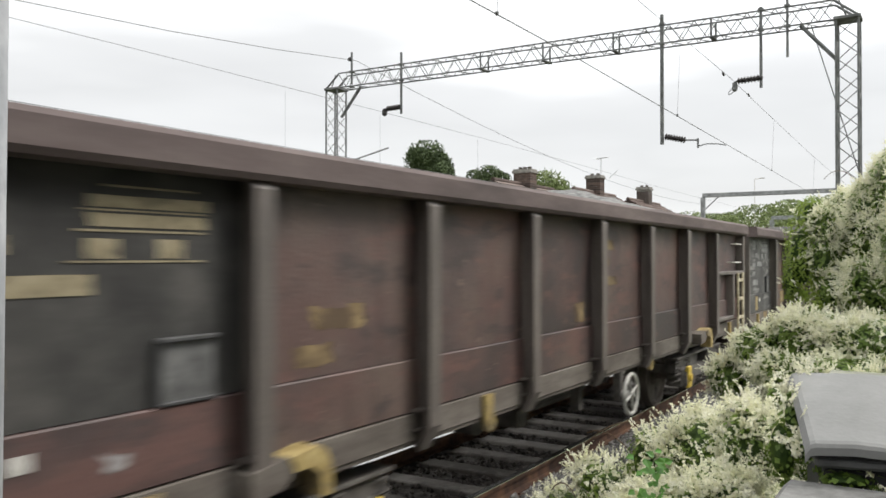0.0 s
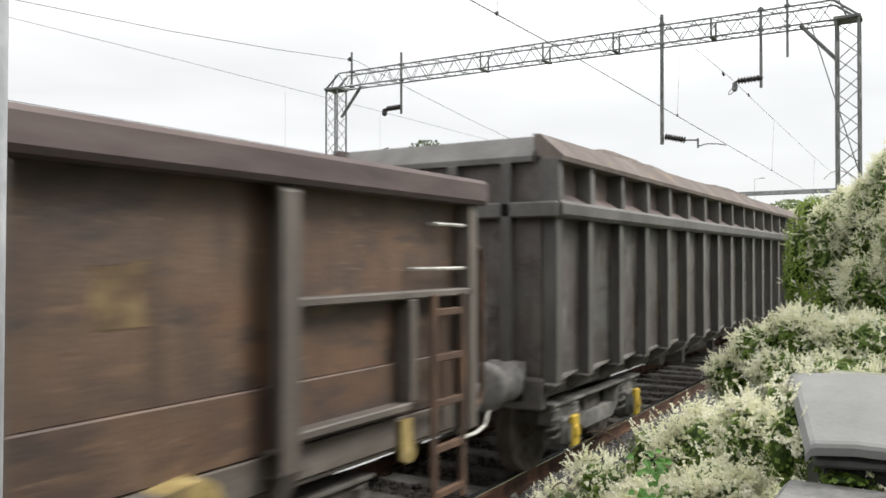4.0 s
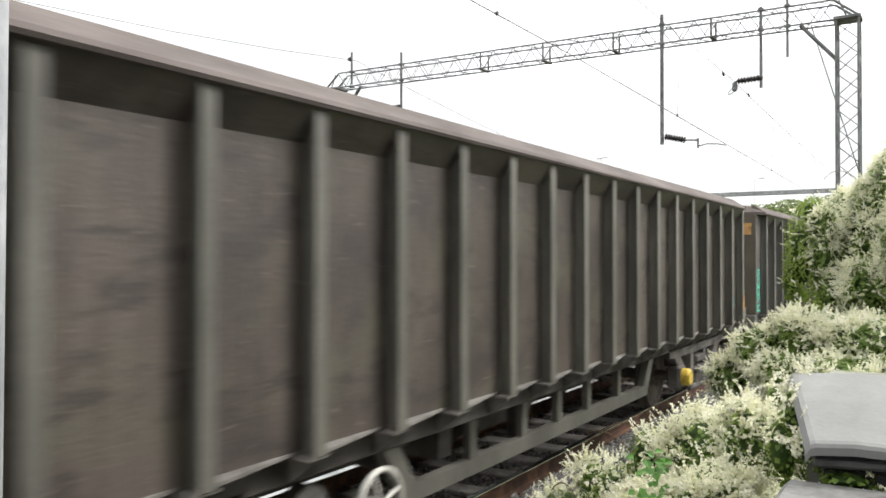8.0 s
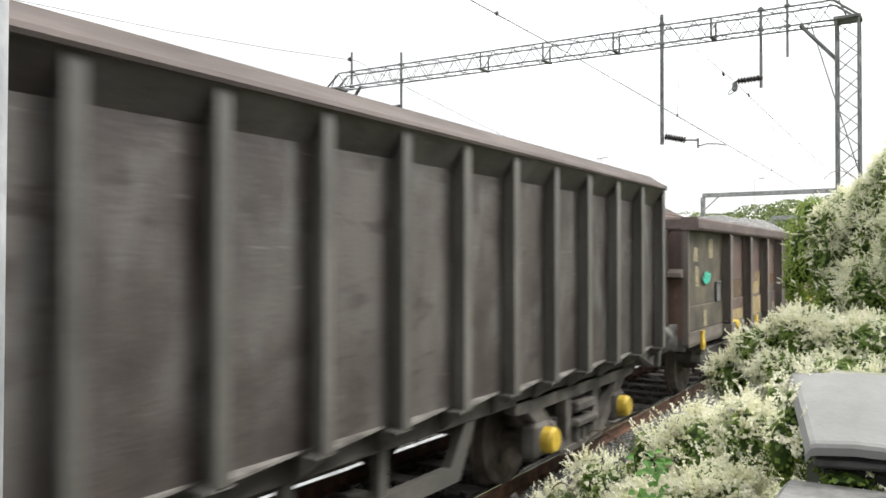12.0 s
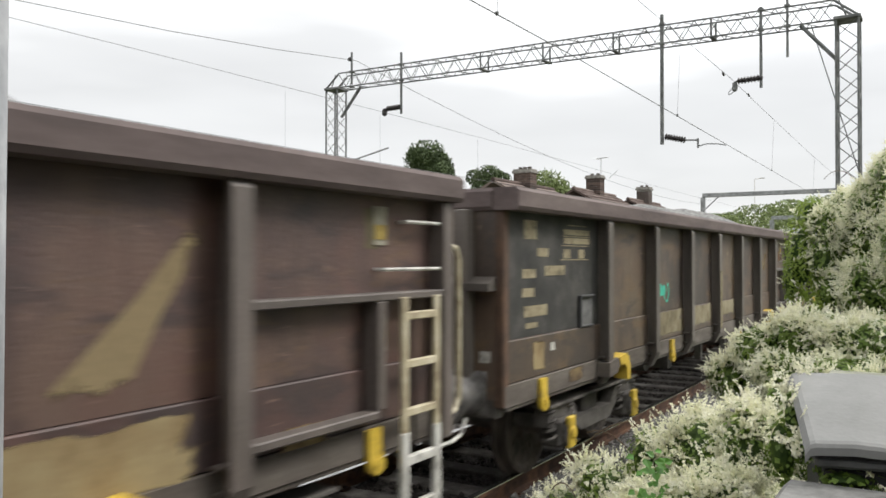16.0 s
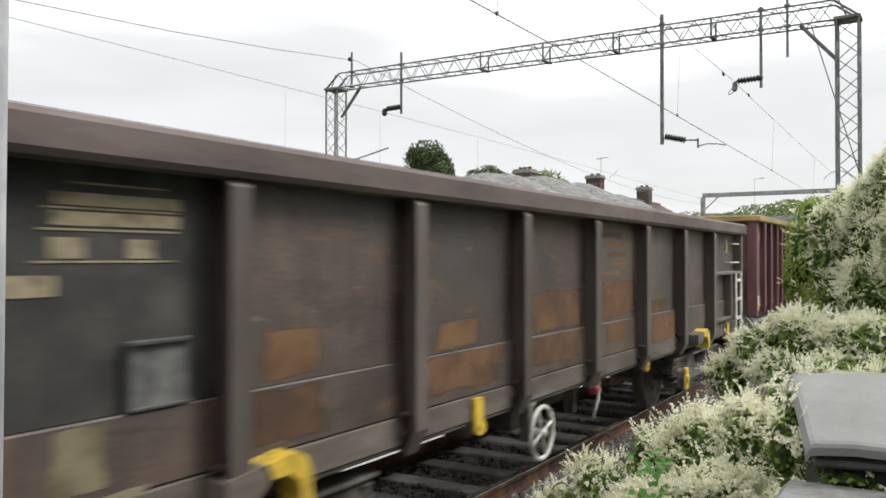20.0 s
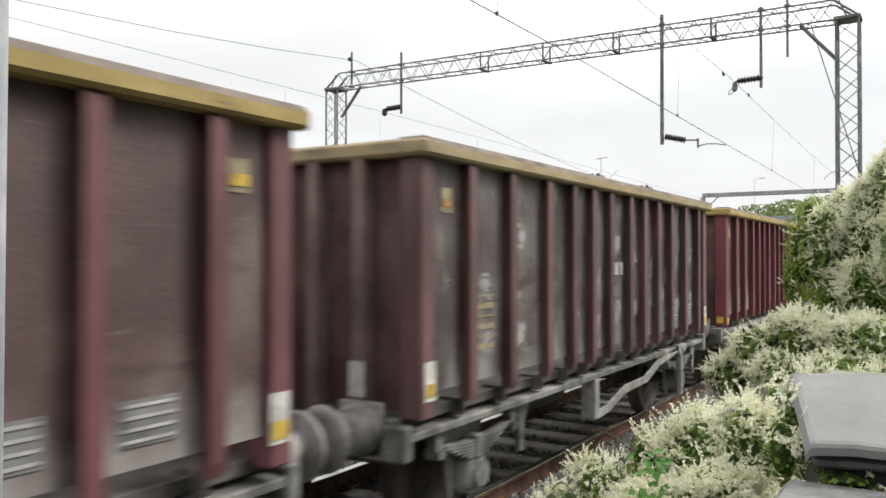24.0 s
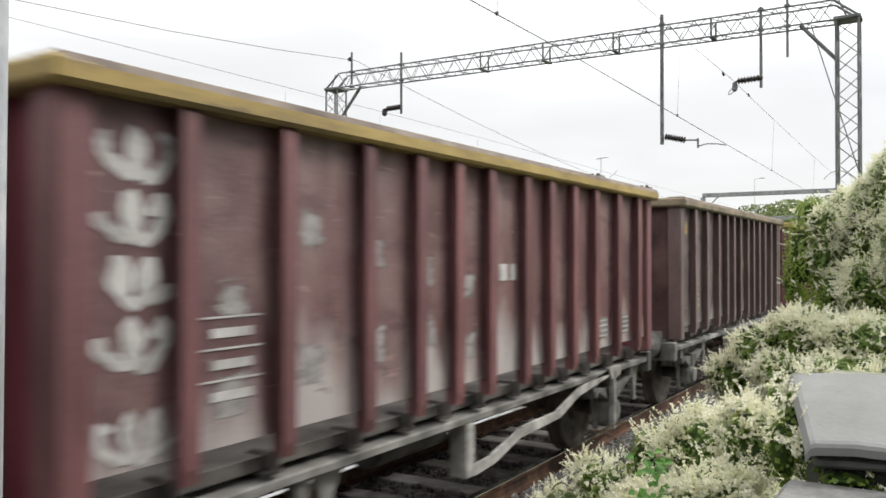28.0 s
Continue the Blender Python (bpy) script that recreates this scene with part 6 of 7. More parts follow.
    loop = [(X + 0.05 * i, 4.0 + 0.09 * math.sin(i * 0.9), 5.84 - 0.12 * math.sin(i * 0.75)) for i in range(5)]
    for p, q in zip(loop, loop[1:]):
        g.tube(p, q, 0.009, 5)
    part("registration_arm", g, M["gantry"], root)
    part("stay_wire", Geo().tube((GX, 2.4, 7.05), (GX + 0.4, 1.45, 3.6), 0.012, 5), M["wire"], root)


def lines():
    near = thing("near_overhead_line", "contact wire and catenary of the near track", "overhead wire")
    wire("contact_wire", [(x, 4.14 - 0.0 * x, 4.72 if x < 10 else 4.72 - (x - 10) * 0.0125) for x in (-40, 0, 7, 10, 15, 19, 30, 45, 63)], 0.0065, near, "thin contact wire")
    cat = [(x, 4.08, 6.12 - 0.028 * max(0, x - 19) + 0.0004 * (max(0, x - 19)) ** 2) for x in (-40, -10, 8, 12.5, 16, 19, 22, 27, 33, 39, 50, 63)]
    wire("catenary_wire", cat, 0.005, near, "thin catenary wire")
    for x in (7.85, 14.9, 24.5, 33.0):
        part("dropper", Geo().tube((x, 4.14, 4.72 - max(0, x - 10) * 0.0125), (x, 4.08, 6.1 if x < 20 else 6.12 - 0.028 * (x - 19)), 0.0026, 4), M["wire"], near)
        part("wire_clip", Geo().box(x - 0.015, x + 0.015, 4.125, 4.155, 4.71 - max(0, x - 10) * 0.0125, 4.75 - max(0, x - 10) * 0.0125), M["wire"], near)
    for x in (18.3, 21.0):
        part("wire_clip", Geo().tube((x - 0.05, 4.08, 6.10), (x + 0.05, 4.08, 6.06), 0.022, 7), M["insulator"], near)
    far = thing("far_overhead_line", "contact wire and catenary of the farther track", "overhead wire")
    wire("contact_wire", [(x, 11.5, 4.34) for x in (-40, 0, 19, 40, 63)], 0.006, far, "thin contact wire")
    wire("catenary_wire", [(x, 11.5, 5.46 + 0.12 * math.cos((x - 16) / 12.0)) for x in (-40, -20, -5, 2, 7, 10, 14, 17, 20.5, 24, 30, 40, 63)], 0.0045, far, "thin catenary wire")
    for x in (5.5, 12.5, 15.8, 20.6):
        part("dropper", Geo().tube((x, 11.5, 4.34), (x, 11.5, 5.5), 0.0028, 4), M["wire"], far)
    part("link_arm", Geo().pipe([(16.2, 12.9, 4.42), (16.7, 12.9, 4.62), (18.1, 12.9, 5.07)], 0.022, 5), M["wire"], far)
    ret = thing("return_wire", "dark return wire slung from gantry to gantry", "overhead wire")
    pts = [(8.7 - 14 * k, 14.7, 6.87 - 0.25 * k) for k in (3, 2, 1)] + [(8.7, 14.7, 6.87), (12.2, 14.7, 7.13), (15.5, 14.7, 7.45), (19.0, 14.7, 7.87)]
    pts += [(19 + 44 * u, 14.7 + 1.0 * u, 7.87 - 1.7 * u - 3.2 * u * (1 - u)) for u in (0.08, 0.16, 0.25, 0.35, 0.45, 0.55, 0.7, 0.85, 1.0)]
    wire("cable", pts, 0.008, ret)
    part("post_insulator", Geo().lathe((18.74, 14.72, 7.80), (0, 0, 1), [(0, 0.03), (0.02, 0.07), (0.08, 0.07), (0.12, 0.03)], 10), M["insulator"], ret)


def far_gantry(d_x, y0, y1, z, name, label, col, t=0.25):
    root = thing(name, label, "gantry")
    part("beam", Geo().box(d_x - t, d_x + t, y0, y1, z - t * 0.6, z + t * 0.6, 0.02), M[col], root)
    for y in (y0, y1):
        part("post", Geo().box(d_x - t * 0.7, d_x + t * 0.7, y - t * 0.6, y + t * 0.6, -0.6, z - t * 0.6, 0.02), M[col], root)
        part("knee_brace", Geo().tube((d_x, y, z - 1.2), (d_x, y + (1.2 if y == y0 else -1.2), z - 0.1), 0.045, 6), M[col], root)


gantry()
lines()
far_gantry(63.5, 3.2, 15.7, 6.85, "plain_portal_gantry", "plain pale steel portal gantry far down the line", "gantry_far")
far_gantry(139.0, 8.0, 23.5, 8.5, "distant_portal_gantry", "small distant steel portal over the line", "gantry_far", 0.5)


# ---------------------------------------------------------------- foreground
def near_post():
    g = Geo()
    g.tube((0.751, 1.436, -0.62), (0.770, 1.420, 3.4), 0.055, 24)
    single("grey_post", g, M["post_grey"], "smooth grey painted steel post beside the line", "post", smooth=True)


def storage_bin():
    root = thing("grit_bin", "grey moulded bin with a sloping lid among the vines", "bin", at=(3.47, 0.45, 0))
    root.rotation_euler = (0, 0, radians(13))
    # lid of two slightly creased facets with a turned-down rounded lip
    g = Geo()
    rows = [(0.86, 1.47, 0.0), (0.80, 1.507, 0.0), (0.02, 1.345, 0.0), (0.002, 1.336, 0.0), (-0.008, 1.322, 0.0), (-0.010, 1.292, 0.0)]
    vs, fs = [], []
    for x, z, _ in rows:
        crease = -0.16 - 0.16 * (x / 0.8)
        for y, dz in ((0.02, -0.035), (0.0, -0.006), (-0.02, 0.0), (crease, 0.006), (crease - 0.02, 0.005), (-1.02, -0.045), (-1.05, -0.06)):
            vs.append((x, y, z + dz))
    n = 7
    for i in range(len(rows) - 1):
        for j in range(n - 1):
            fs.append((i * n + j, i * n + j + 1, (i + 1) * n + j + 1, (i + 1) * n + j))
    under = len(vs)
    vs += [(0.86, 0.0, 1.42), (0.86, -1.03, 1.37), (0.02, -1.03, 1.24), (0.02, 0.0, 1.28)]
    fs.append((under, under + 1, under + 2, under + 3))
    part("lid", g.add(vs, fs), M["lid_grey"], root, "sloping light grey lid with a soft crease")
    # rim and body carry the shade under the lid as dark colour
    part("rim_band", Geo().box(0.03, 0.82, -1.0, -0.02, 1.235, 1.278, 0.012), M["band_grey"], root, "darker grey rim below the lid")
    part("body", Geo().box(0.09, 0.78, -0.98, -0.06, -0.62, 1.235, 0.03), M["bin_shade"], root, "grey body, coloured dark for the shade under the lid")
    g = Geo().box(2.62, 3.50, -0.9, 0.55, -0.62, 1.185, 0.03)
    single("concrete_block", g, M["slab"], "low grey concrete block under the vines", "block")
    g = Geo().box(4.36, 4.52, -0.75, 0.50, -0.62, 1.50, 0.02)
    single("concrete_kerb", g, M["kerb"], "pale mossy concrete kerb behind the bin", "kerb")


CLUMPS = [  # centre, half sizes, share of blossom
    ((4.87, 2.04, 0.41), (0.15, 0.15, 0.11), 0.75),
    ((4.83, 1.73, 0.59), (0.20, 0.20, 0.18), 0.80),
    ((4.86, 1.49, 0.83), (0.17, 0.17, 0.21), 0.60),
    ((4.79, 1.20, 0.94), (0.22, 0.22, 0.22), 0.85),
    ((4.52, 0.88, 1.07), (0.17, 0.17, 0.22), 0.90),
    ((4.29, 0.68, 1.12), (0.08, 0.08, 0.17), 0.95),
    ((4.02, 0.93, 0.87), (0.21, 0.21, 0.18), 0.85),
    ((4.29, 1.27, 0.66), (0.24, 0.24, 0.20), 0.75),
    ((4.34, 0.60, 1.41), (0.05, 0.05, 0.05), 0.90),
    ((3.69, 0.42, 1.20), (0.05, 0.05, 0.05), 0.80),
    ((4.70, 0.78, 1.32), (0.05, 0.05, 0.05), 0.90),
    ((8.09, 1.76, 0.92), (0.20, 0.20, 0.22), 0.45),
    ((8.05, 1.45, 1.19), (0.27, 0.27, 0.24), 0.85),
    ((7.83, 1.03, 1.34), (0.33, 0.33, 0.26), 0.90),
    ((7.62, 0.61, 1.33), (0.35, 0.35, 0.23), 0.70),
    ((7.37, 0.25, 1.33), (0.29, 0.29, 0.24), 0.70),
    ((7.42, 1.13, 1.08), (0.28, 0.28, 0.17), 0.50),
    ((7.02, 0.64, 1.16), (0.33, 0.33, 0.12), 0.45),
    ((10.69, 0.96, 1.91), (0.27, 0.27, 0.50), 0.90),
    ((10.89, 1.00, 2.50), (0.21, 0.21, 0.39), 0.85),
    ((10.43, 0.60, 2.41), (0.41, 0.41, 0.60), 0.90),
    ((10.35, 0.34, 2.85), (0.38, 0.38, 0.47), 0.85),
    ((9.99, 0.57, 1.74), (0.48, 0.48, 0.41), 0.85),
    ((9.79, 0.13, 2.10), (0.46, 0.46, 0.99), 0.80),
    ((10.72, 1.48, 2.07), (0.21, 0.21, 0.54), 0.02),
    ((10.79, 1.35, 2.60), (0.19, 0.19, 0.23), 0.02),
    ((10.54, 1.58, 1.77), (0.09, 0.09, 0.27), 0.02),
    ((4.25, 1.45, 0.10), (0.64, 0.43, 0.49), 0.70),
    ((5.00, 1.40, 0.20), (0.74, 0.43, 0.49), 0.75),
    ((5.90, 1.30, 0.35), (0.78, 0.39, 0.49), 0.70),
    ((3.75, 1.35, 0.10), (0.34, 0.34, 0.35), 0.50),
    ((7.60, 1.05, 0.60), (0.78, 0.39, 0.53), 0.60),
    ((8.70, 0.75, 0.70), (0.89, 0.43, 0.55), 0.60),
    ((9.80, 0.60, 0.70), (0.83, 0.49, 0.74), 0.60),
    ((9.00, -0.20, 2.40), (1.04, 0.53, 1.24), 0.70),
    ((8.90, 0.00, 0.60), (0.83, 0.53, 0.83), 0.40),
    ((10.30, 1.28, 1.05), (0.28, 0.20, 0.58), 0.02),
    ((4.02, 0.59, 1.34), (0.05, 0.05, 0.11), 0.95),
    ((3.75, 0.50, 1.24), (0.06, 0.06, 0.05), 0.90),
    ((4.95, 2.11, 0.43), (0.17, 0.17, 0.11), 0.70),
    ((4.96, 1.89, 0.64), (0.14, 0.14, 0.13), 0.75),
    ((4.22, 0.60, 1.40), (0.05, 0.05, 0.06), 0.90),
    ((3.57, 0.33, 1.19), (0.10, 0.10, 0.03), 0.35),
    ((10.60, 1.21, 2.02), (0.17, 0.17, 0.42), 0.55),
    ((10.62, 1.20, 2.42), (0.15, 0.15, 0.26), 0.55),
    ((10.50, 1.14, 1.68), (0.16, 0.16, 0.24), 0.70),
]


def vine():
    root = thing("flowering_vine", "dense flowering vine with creamy white blossom sprays and green leaves", "shrub")
    rnd = random.Random(8)
    core, leaves, blossom, curtain = Geo(), Geo(), Geo(), Geo()

    def inside(p, skip):
        for i, (c, h, f) in enumerate(CLUMPS):
            if i != skip and sum(((p[k] - c[k]) / h[k]) ** 2 for k in range(3)) < 0.72:
                return True
        return p.z < -0.6

    def leaf(g, p, nrm, size):
        a = Vector((rnd.gauss(0, 1), rnd.gauss(0, 1), rnd.gauss(0, 1))).cross(nrm).normalized()
        b = nrm.cross(a).normalized()
        n2 = (nrm + Vector((rnd.gauss(0, 0.5), rnd.gauss(0, 0.5), rnd.gauss(0, 0.5)))).normalized()
        b = (b + n2 * 0.2).normalized()
        tip, mid = p + a * size, p + a * size * 0.4
        g.add([p, mid + b * size * 0.42 + n2 * size * 0.12, tip, mid - b * size * 0.42 + n2 * size * 0.12], [(0, 1, 2), (0, 2, 3)])

    for i, (c, h, share) in enumerate(CLUMPS):
        c = Vector(c)
        # core of leafage, its dark colour standing in for inner shade
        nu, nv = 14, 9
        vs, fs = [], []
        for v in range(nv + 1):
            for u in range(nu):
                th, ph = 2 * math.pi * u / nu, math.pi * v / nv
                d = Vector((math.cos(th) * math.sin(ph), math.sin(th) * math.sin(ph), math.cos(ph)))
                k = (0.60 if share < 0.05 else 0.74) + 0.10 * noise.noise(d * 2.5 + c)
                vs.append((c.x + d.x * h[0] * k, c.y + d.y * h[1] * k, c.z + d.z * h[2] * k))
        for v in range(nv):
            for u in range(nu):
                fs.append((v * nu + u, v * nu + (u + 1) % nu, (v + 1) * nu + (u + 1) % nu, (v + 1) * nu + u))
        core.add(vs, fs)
        area = 4 * math.pi * ((h[0] * h[1]) ** 1.6 / 3 + (h[0] * h[2]) ** 1.6 / 3 + (h[1] * h[2]) ** 1.6 / 3) ** (1 / 1.6)
        for _ in range(int(area * (1500 if share < 0.05 else 1300))):
            d = Vector((rnd.gauss(0, 1), rnd.gauss(0, 1), rnd.gauss(0, 1))).normalized()
            bump = 0.92 + 0.30 * noise.noise((c + d * 1.1) * 1.7) + 0.10 * noise.noise((c + d) * 4.0) + rnd.gauss(0, 0.05)
            p = Vector((c.x + d.x * h[0] * bump, c.y + d.y * h[1] * bump, c.z + d.z * h[2] * bump))
            if inside(p, i):
                continue
            nrm = Vector((d.x / h[0], d.y / h[1], d.z / h[2])).normalized()
            leaf(curtain if share < 0.05 else leaves, p, (nrm + Vector((0, 0, 0.4))).normalized(), rnd.uniform(0.02, 0.045) if share < 0.05 else rnd.uniform(0.028, 0.055) * (0.7 if c.x < 5.0 else 1.0))
            patch = noise.noise(p * 1.6 + Vector((3, 5, 7)))
            lush = 0.16 + 0.84 * min(1.0, max(0.0, (noise.noise(p * 3.4) + 0.16) / 0.16))
            if rnd.random() < share * 1.25 * lush * (0.85 + 0.6 * patch) * (0.55 + 0.5 * max(0.0, nrm.z + 0.35)):
                # one arching plume of tiny florets
                way = (nrm * 0.75 + Vector((rnd.gauss(0, 0.85), rnd.gauss(0, 0.85), 0.30 + rnd.gauss(0, 0.65)))).normalized()
                L = rnd.uniform(0.06, 0.135)
                side = way.cross(Vector((rnd.gauss(0, 1), rnd.gauss(0, 1), rnd.gauss(0, 1)))).normalized()
                bend = side * rnd.uniform(0.1, 0.7)
                m = int(12 + L * 150)
                for k in range(m):
                    u = k / m
                    q = p + nrm * 0.012 + (way + bend * u) * (L * u) + Vector((rnd.gauss(0, 1), rnd.gauss(0, 1), rnd.gauss(0, 1))) * (0.0070 * (1.15 - 0.8 * u))
                    r = rnd.uniform(0.006, 0.0095) * (1.2 - 0.5 * u)
                    a = Vector((rnd.gauss(0, 1), rnd.gauss(0, 1), rnd.gauss(0, 1))).normalized() * r
                    b = a.cross(Vector((rnd.gauss(0, 1), rnd.gauss(0, 1), rnd.gauss(0, 1)))).normalized() * r
                    n3 = a.cross(b).normalized() * r * 0.6
                    blossom.add([q - a, q - b, q + a + n3, q + b], [(0, 1, 2), (0, 2, 3)])
    part("inner_foliage", core, M["leaf_shade"], root, "inner foliage core coloured dark for shade")
    part("leaves", leaves, M["leaf"], root)["kind"] = "stuff"
    part("hanging_leaves", curtain, M["leaf_curtain"], root, "hanging yellow-green leaves")["kind"] = "stuff"
    part("blossom", blossom, M["flower"], root, "creamy white blossom sprays")["kind"] = "stuff"
    # loose shoots that reach towards the rails
    for x, y, z, n, dx, dy in ((6.1, 1.75, 0.72, 9, -0.03, 0.05), (4.6, 1.86, 0.55, 7, 0.02, 0.03), (10.6, 0.9, 3.0, 7, 0.05, 0.04), (9.4, 0.4, 3.3, 6, 0.03, -0.02), (5.5, 1.85, 0.70, 6, 0.02, 0.05)):
        p = Vector((x, y, z))
        st = Geo()
        for k in range(n):
            q = p + Vector((dx, dy, 0.04 - 0.012 * k)) * 1.3
            st.tube(p, q, 0.004, 4, caps=False)
            leaf(leaves, q, Vector((0, 0, 1)), 0.03)
            p = q
        part("shoot", st, M["stem"], root, "thin bare brown shoot")
    # large fresh leaves of another climber at its foot
    lv = Geo()
    for _ in range(34):
        p = Vector((4.02 + rnd.uniform(-0.10, 0.10), 1.25 + rnd.uniform(-0.07, 0.07), 1.02 + rnd.uniform(-0.20, 0.10)))
        leaf(lv, p, Vector((-0.6, -0.5, 0.6)), rnd.uniform(0.035, 0.065))
    lv2 = thing("bindweed", "bright green broad leaves poking through the vine", "climbing plant")
    part("leaves", lv, M["leaf_bright"], lv2)


def rear_sky_blocker():
    # unseen wall, added to cut sky light on the nearest wagon sides
    root = thing("wall_rear", "plain brick wall added out of view to dim the near wagons", "wall", kind="structure")
    part("wall", Geo().box(-14.0, 4.6, -1.95, -1.65, -0.62, 4.9, 0.01), M["brick"], root)
    part("coping", Geo().prism([(-2.02, 4.9), (-1.58, 4.9), (-1.60, 4.98), (-1.8, 5.04), (-2.00, 4.98)], -14.05, 4.65, "x"), M["slab"], root)


rear_sky_blocker()
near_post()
storage_bin()
vine()


# ---------------------------------------------------------------- background
def tree(x, y, z0, height, rx, rz, mt, seed, n=1500, name="tree", label="bushy dark green tree behind the houses", leafs=0.5):
    rnd = random.Random(seed)
    root = thing(name, label, "tree")
    g = Geo()
    g.tube((x, y, z0), (x, y, z0 + height * 0.55), 0.03 * height, 9, 0.018 * height)
    top = Vector((x, y, z0 + height * 0.5))
    lobes = []
    for k in range(9):
        a = k * 2.4
        rr = rx * rnd.uniform(0.25, 0.7)
        c = Vector((x + rr * math.cos(a), y + rr * math.sin(a), z0 + height - rz * rnd.uniform(0.35, 1.35)))
        lobes.append((c, rnd.uniform(0.35, 0.6)))
        g.tube(top - Vector((0, 0, rnd.uniform(0, 0.1) * height)), c, 0.012 * height, 6, 0.004 * height)
    lobes.append((Vector((x, y, z0 + height - rz * 0.62)), 0.62))
    part("trunk", g, M["bark"], root)
    cg = Geo()
    for _ in range(n):
        c, k = lobes[rnd.randrange(len(lobes))]
        d = Vector((rnd.gauss(0, 1), rnd.gauss(0, 1), rnd.gauss(0, 1))).normalized()
        p = c + Vector((d.x * rx, d.y * rx, d.z * rz)) * k * rnd.uniform(0.75, 1.12)
        s = leafs * rnd.uniform(0.6, 1.3)
        a = Vector((rnd.gauss(0, 1), rnd.gauss(0, 1), rnd.gauss(0, 1))).normalized() * s
        b = a.cross(d + Vector((rnd.gauss(0, 0.4), rnd.gauss(0, 0.4), rnd.gauss(0, 0.4)))).normalized() * s
        cg.add([p - a * 0.6, p - b * 0.5, p + a * 0.6 + d * s * 0.3, p + b * 0.5], [(0, 1, 2), (0, 2, 3)])
    part("crown", cg, M[mt], root)


def chimney(root, x, y, z0, z1, w, d, pots, mt="brick"):
    body = part("chimney", Geo().box(x - d / 2 + 0.02, x + d / 2 - 0.02, y - w / 2 + 0.02, y + w / 2 - 0.02, z0, z1 - 0.22), M["mortar"], root, "square brick chimney stack")
    rows = int((z1 - 0.25 - z0) / 0.15)
    nb = max(3, int(w / 0.26))
    for i in range(rows):
        g = Geo()
        for k in range(nb):
            o = 0.13 * (i % 2) * 0.5
            a = y - w / 2 + w * k / nb + 0.006
            g.box(x - d / 2, x + d / 2, a, a + w / nb - 0.012, z0 + i * 0.15 + 0.006, z0 + i * 0.15 + 0.144)
        part("brick_course", g, M[mt], body)
    part("cap", Geo().box(x - d / 2 - 0.08, x + d / 2 + 0.08, y - w / 2 - 0.08, y + w / 2 + 0.08, z1 - 0.26, z1 - 0.10, 0.02).box(x - d / 2 - 0.02, x + d / 2 + 0.02, y - w / 2 - 0.02, y + w / 2 + 0.02, z1 - 0.10, z1), M["mortar"], body)
    for k in range(pots):
        yy = y + (k - (pots - 1) / 2) * w * 0.8 / max(1, pots)
        part("chimney_pot", Geo().lathe((x, yy, z1), (0, 0, 1), [(0, 0.14), (0.10, 0.12), (0.14, 0.14), (0.16, 0.10)], 10), M["pot"], body)


def house(x, y, ridge, label, cw, pots, cz, aerial=False, mt="brick"):
    root = thing("terraced_house", label, "house", group="houses beyond the line")
    eave = ridge - 2.2
    hw, hl = 4.2, 4.0
    part("wall", Geo().box(x - hl, x + hl, y - hw + 0.3, y + hw - 0.3, -0.62, eave), M["render_wall"], root)
    slope = Geo()
    for s in (-1, 1):
        slope.prism([(y, ridge), (y + s * hw, eave - 0.1), (y + s * hw, eave - 0.25), (y, ridge - 0.15)], x - hl - 0.2, x + hl + 0.2, "x")
    roof = part("roof", slope, M["roof_tile"], root, "grey-brown tiled roof")
    for k in range(8):
        g = Geo()
        for s in (-1,):
            u0 = k / 8
            yy, zz = y + s * hw * (u0 + 0.125), ridge - (ridge - eave + 0.1) * (u0 + 0.125)
            g.box(x - hl - 0.2, x + hl + 0.2, yy - 0.02, yy + 0.1, zz, zz + 0.06)
        part("tile_course", g, M["roof_tile"], roof)
    part("ridge_tiles", Geo().tube((x - hl - 0.2, y, ridge), (x + hl + 0.2, y, ridge), 0.14, 8), M["roof_tile"], roof)
    for dx in (-2.0, 2.0):
        w = part("window", Geo().box(x + dx - 0.65, x + dx + 0.65, y - hw + 0.24, y - hw + 0.31, eave - 1.7, eave - 0.5), M["white_paint"], root)
        for sx in (-0.3, 0.3):
            part("pane", Geo().box(x + dx + sx - 0.26, x + dx + sx + 0.26, y - hw + 0.225, y - hw + 0.238, eave - 1.62, eave - 0.58), M["glass"], w)
    chimney(root, x, y, ridge - 0.5, cz, cw, 0.9, pots, mt)
    if aerial:
        g = Geo()
        g.tube((x + 0.4, y - 0.3, cz - 0.6), (x + 0.4, y - 0.3, cz + 1.35), 0.025, 6)
        g.tube((x + 0.1, y - 0.85, cz + 1.3), (x + 0.7, y + 0.25, cz + 1.3), 0.02, 5)
        for k in range(7):
            u = k / 6
            px, py = x + 0.1 + 0.6 * u, y - 0.85 + 1.1 * u
            g.tube((px - 0.22, py + 0.12, cz + 1.3), (px + 0.22, py - 0.12, cz + 1.3), 0.012, 4)
        g.tube((x + 0.5, y - 0.9, cz - 0.2), (x + 0.7, y - 1.5, cz + 0.4), 0.02, 5)
        part("aerial", g, M["aluminium"], root, "thin television aerial")


house(45.2, 21.9, 6.55, "terraced house with a broad brown brick chimney", 1.15, 3, 7.5)
house(57.0, 21.9, 6.9, "terraced house with brick chimney and television aerial", 1.1, 2, 8.15, True)
house(66.7, 21.3, 6.75, "terraced house with a dark square chimney", 1.05, 2, 7.98, False, "pot")

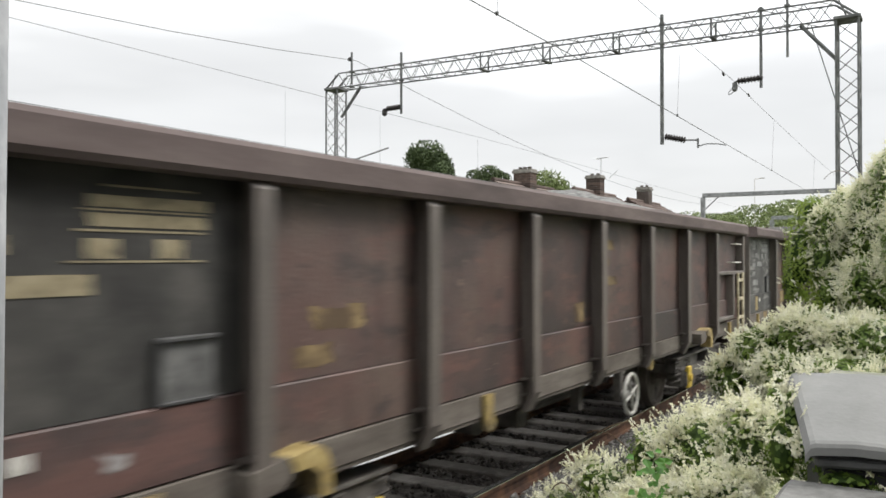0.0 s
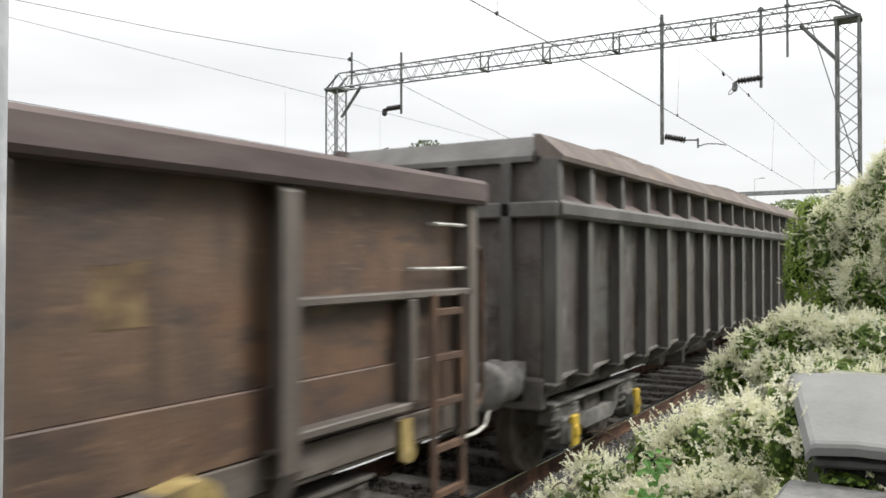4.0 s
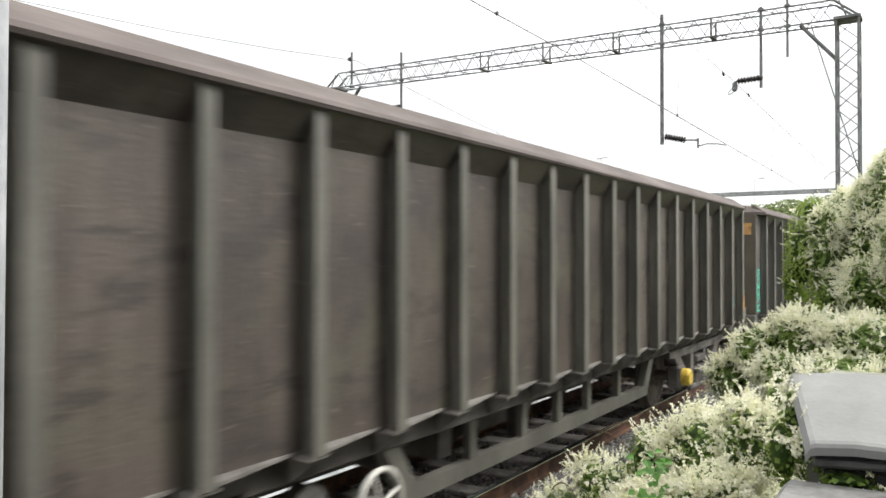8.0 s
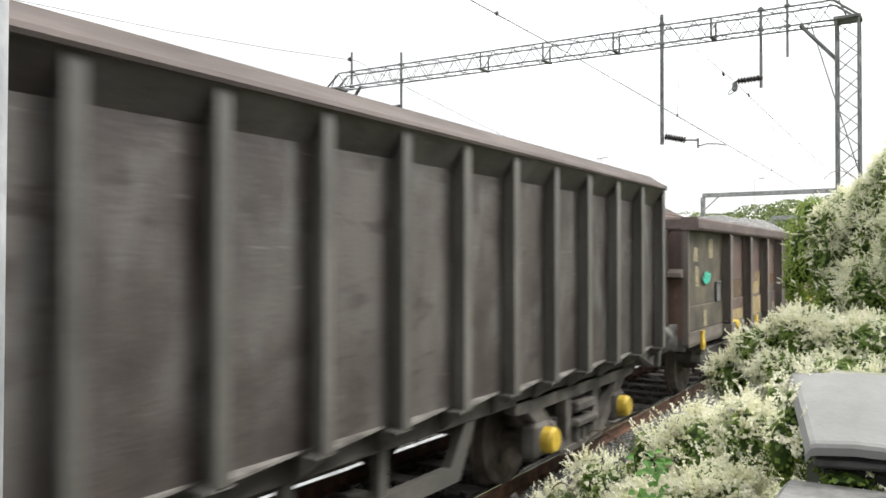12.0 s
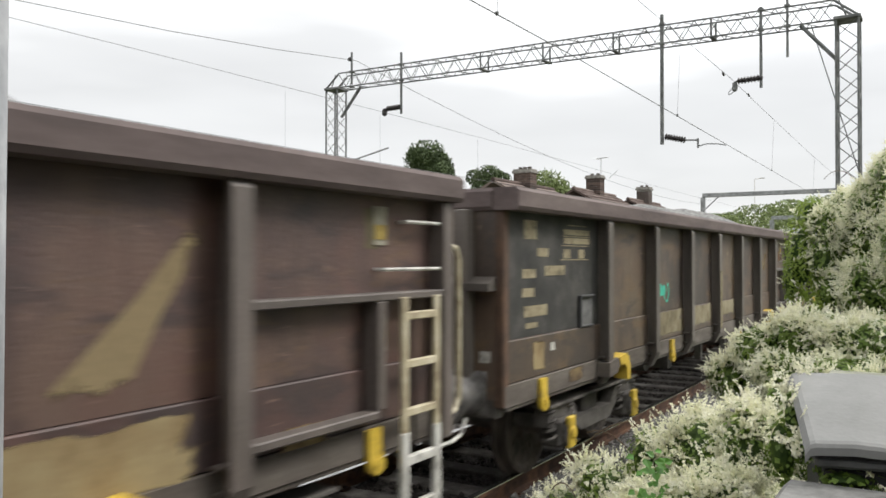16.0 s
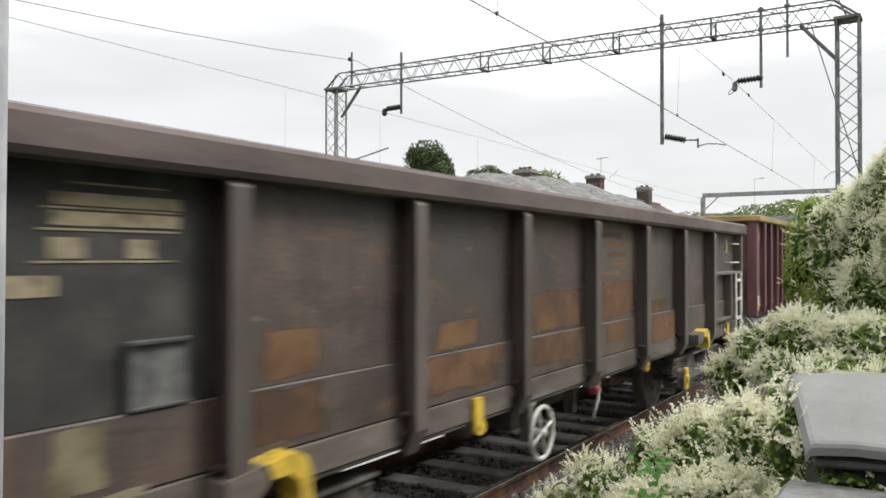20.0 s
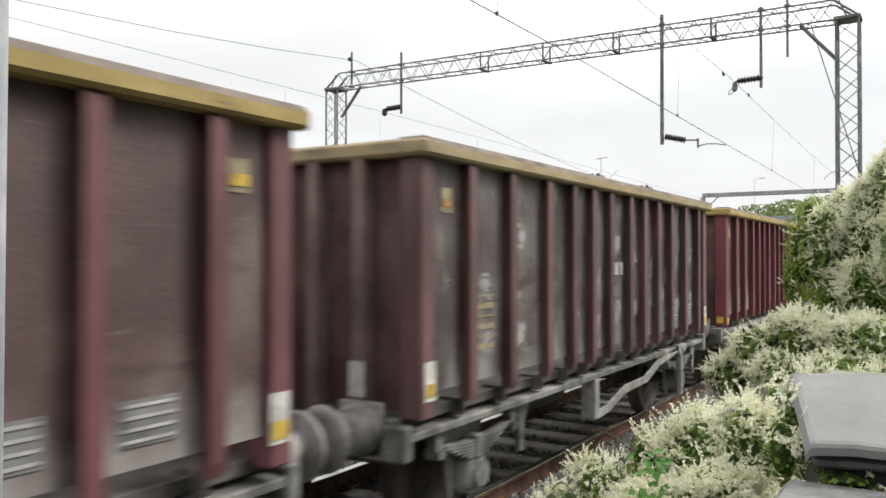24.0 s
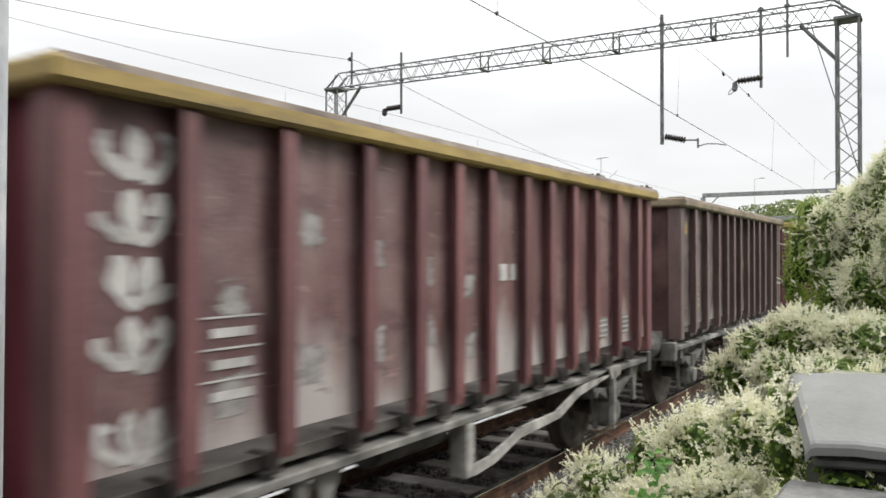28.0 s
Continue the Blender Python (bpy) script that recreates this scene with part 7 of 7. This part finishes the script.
tree(74.2, 47.4, -0.6, 14.7, 3.3, 2.6, "tree_leaf", 31, 7000, leafs=0.24)
tree(70.5, 38.1, -0.6, 11.5, 2.1, 1.9, "tree_leaf", 32, 4000, leafs=0.20)
tree(68.9, 31.2, -0.6, 10.8, 2.6, 2.2, "tree_leaf_light", 33, 4500, leafs=0.22, label="light green tree between the house roofs")


def woods():
    rnd = random.Random(21)
    g = Geo()
    for k in range(90):
        x = 150 + rnd.uniform(0, 90)
        y = -20 + rnd.uniform(0, 75)
        hgt = 10.9 + 3.5 * noise.noise((x * 0.03, y * 0.03, 0.0)) + (x - 150) * 0.045
        for _ in range(900):
            d = Vector((rnd.gauss(0, 1), rnd.gauss(0, 1), rnd.gauss(0, 1))).normalized()
            p = Vector((x + d.x * 5, y + d.y * 5, hgt * 0.62 + d.z * hgt * 0.42))
            s = rnd.uniform(0.14, 0.32)
            a = Vector((rnd.gauss(0, 1), rnd.gauss(0, 1), rnd.gauss(0, 1))).normalized() * s
            b = a.cross(d + Vector((rnd.gauss(0, 0.4), rnd.gauss(0, 0.4), rnd.gauss(0, 0.4)))).normalized() * s
            g.add([p - a, p - b * 0.7, p + a + d * s * 0.4, p + b * 0.7], [(0, 1, 2), (0, 2, 3)])
    single("far_woods", g, M["tree_leaf_light"], "wooded green rise at the end of the line", "woods", kind="stuff")


def street_lamp():
    root = thing("street_lamp", "tall thin street lamp beyond the line, coloured pale for haze", "street lamp")
    x, y = 92.6, 17.4
    # pale wall colour on pole and lantern imitates haze over the distance
    part("pole", Geo().tube((x, y, -0.6), (x, y, 10.6), 0.035, 8, 0.025).tube((x, y, 10.6), (x + 0.3, y - 0.6, 10.7), 0.03, 6), M["render_wall"], root)
    part("lantern", Geo().box(x + 0.2, x + 0.4, y - 0.95, y - 0.5, 10.66, 10.75, 0.02), M["render_wall"], root)


woods()
street_lamp()


# ---------------------------------------------------------------- motion of the train
def motions():
    keys = sorted(set(list(TIMES) + [1.5, 4.5, 7.5, 10.5, 13.5, 16.5, 19.5, 22.5, 26.0]))
    for ob, start in ROLLING:
        walk(ob, [(t, pose(start - gone(t), YC, 0)) for t in keys])
    steps = [i * 0.1 for i in range(281)]
    for wheel, x, r in WHEELS:
        walk(wheel, [(t, pose(x, 0.06, r, 0, -math.degrees(gone(min(t, 28.0)) / r), 0)) for t in steps])


motions()
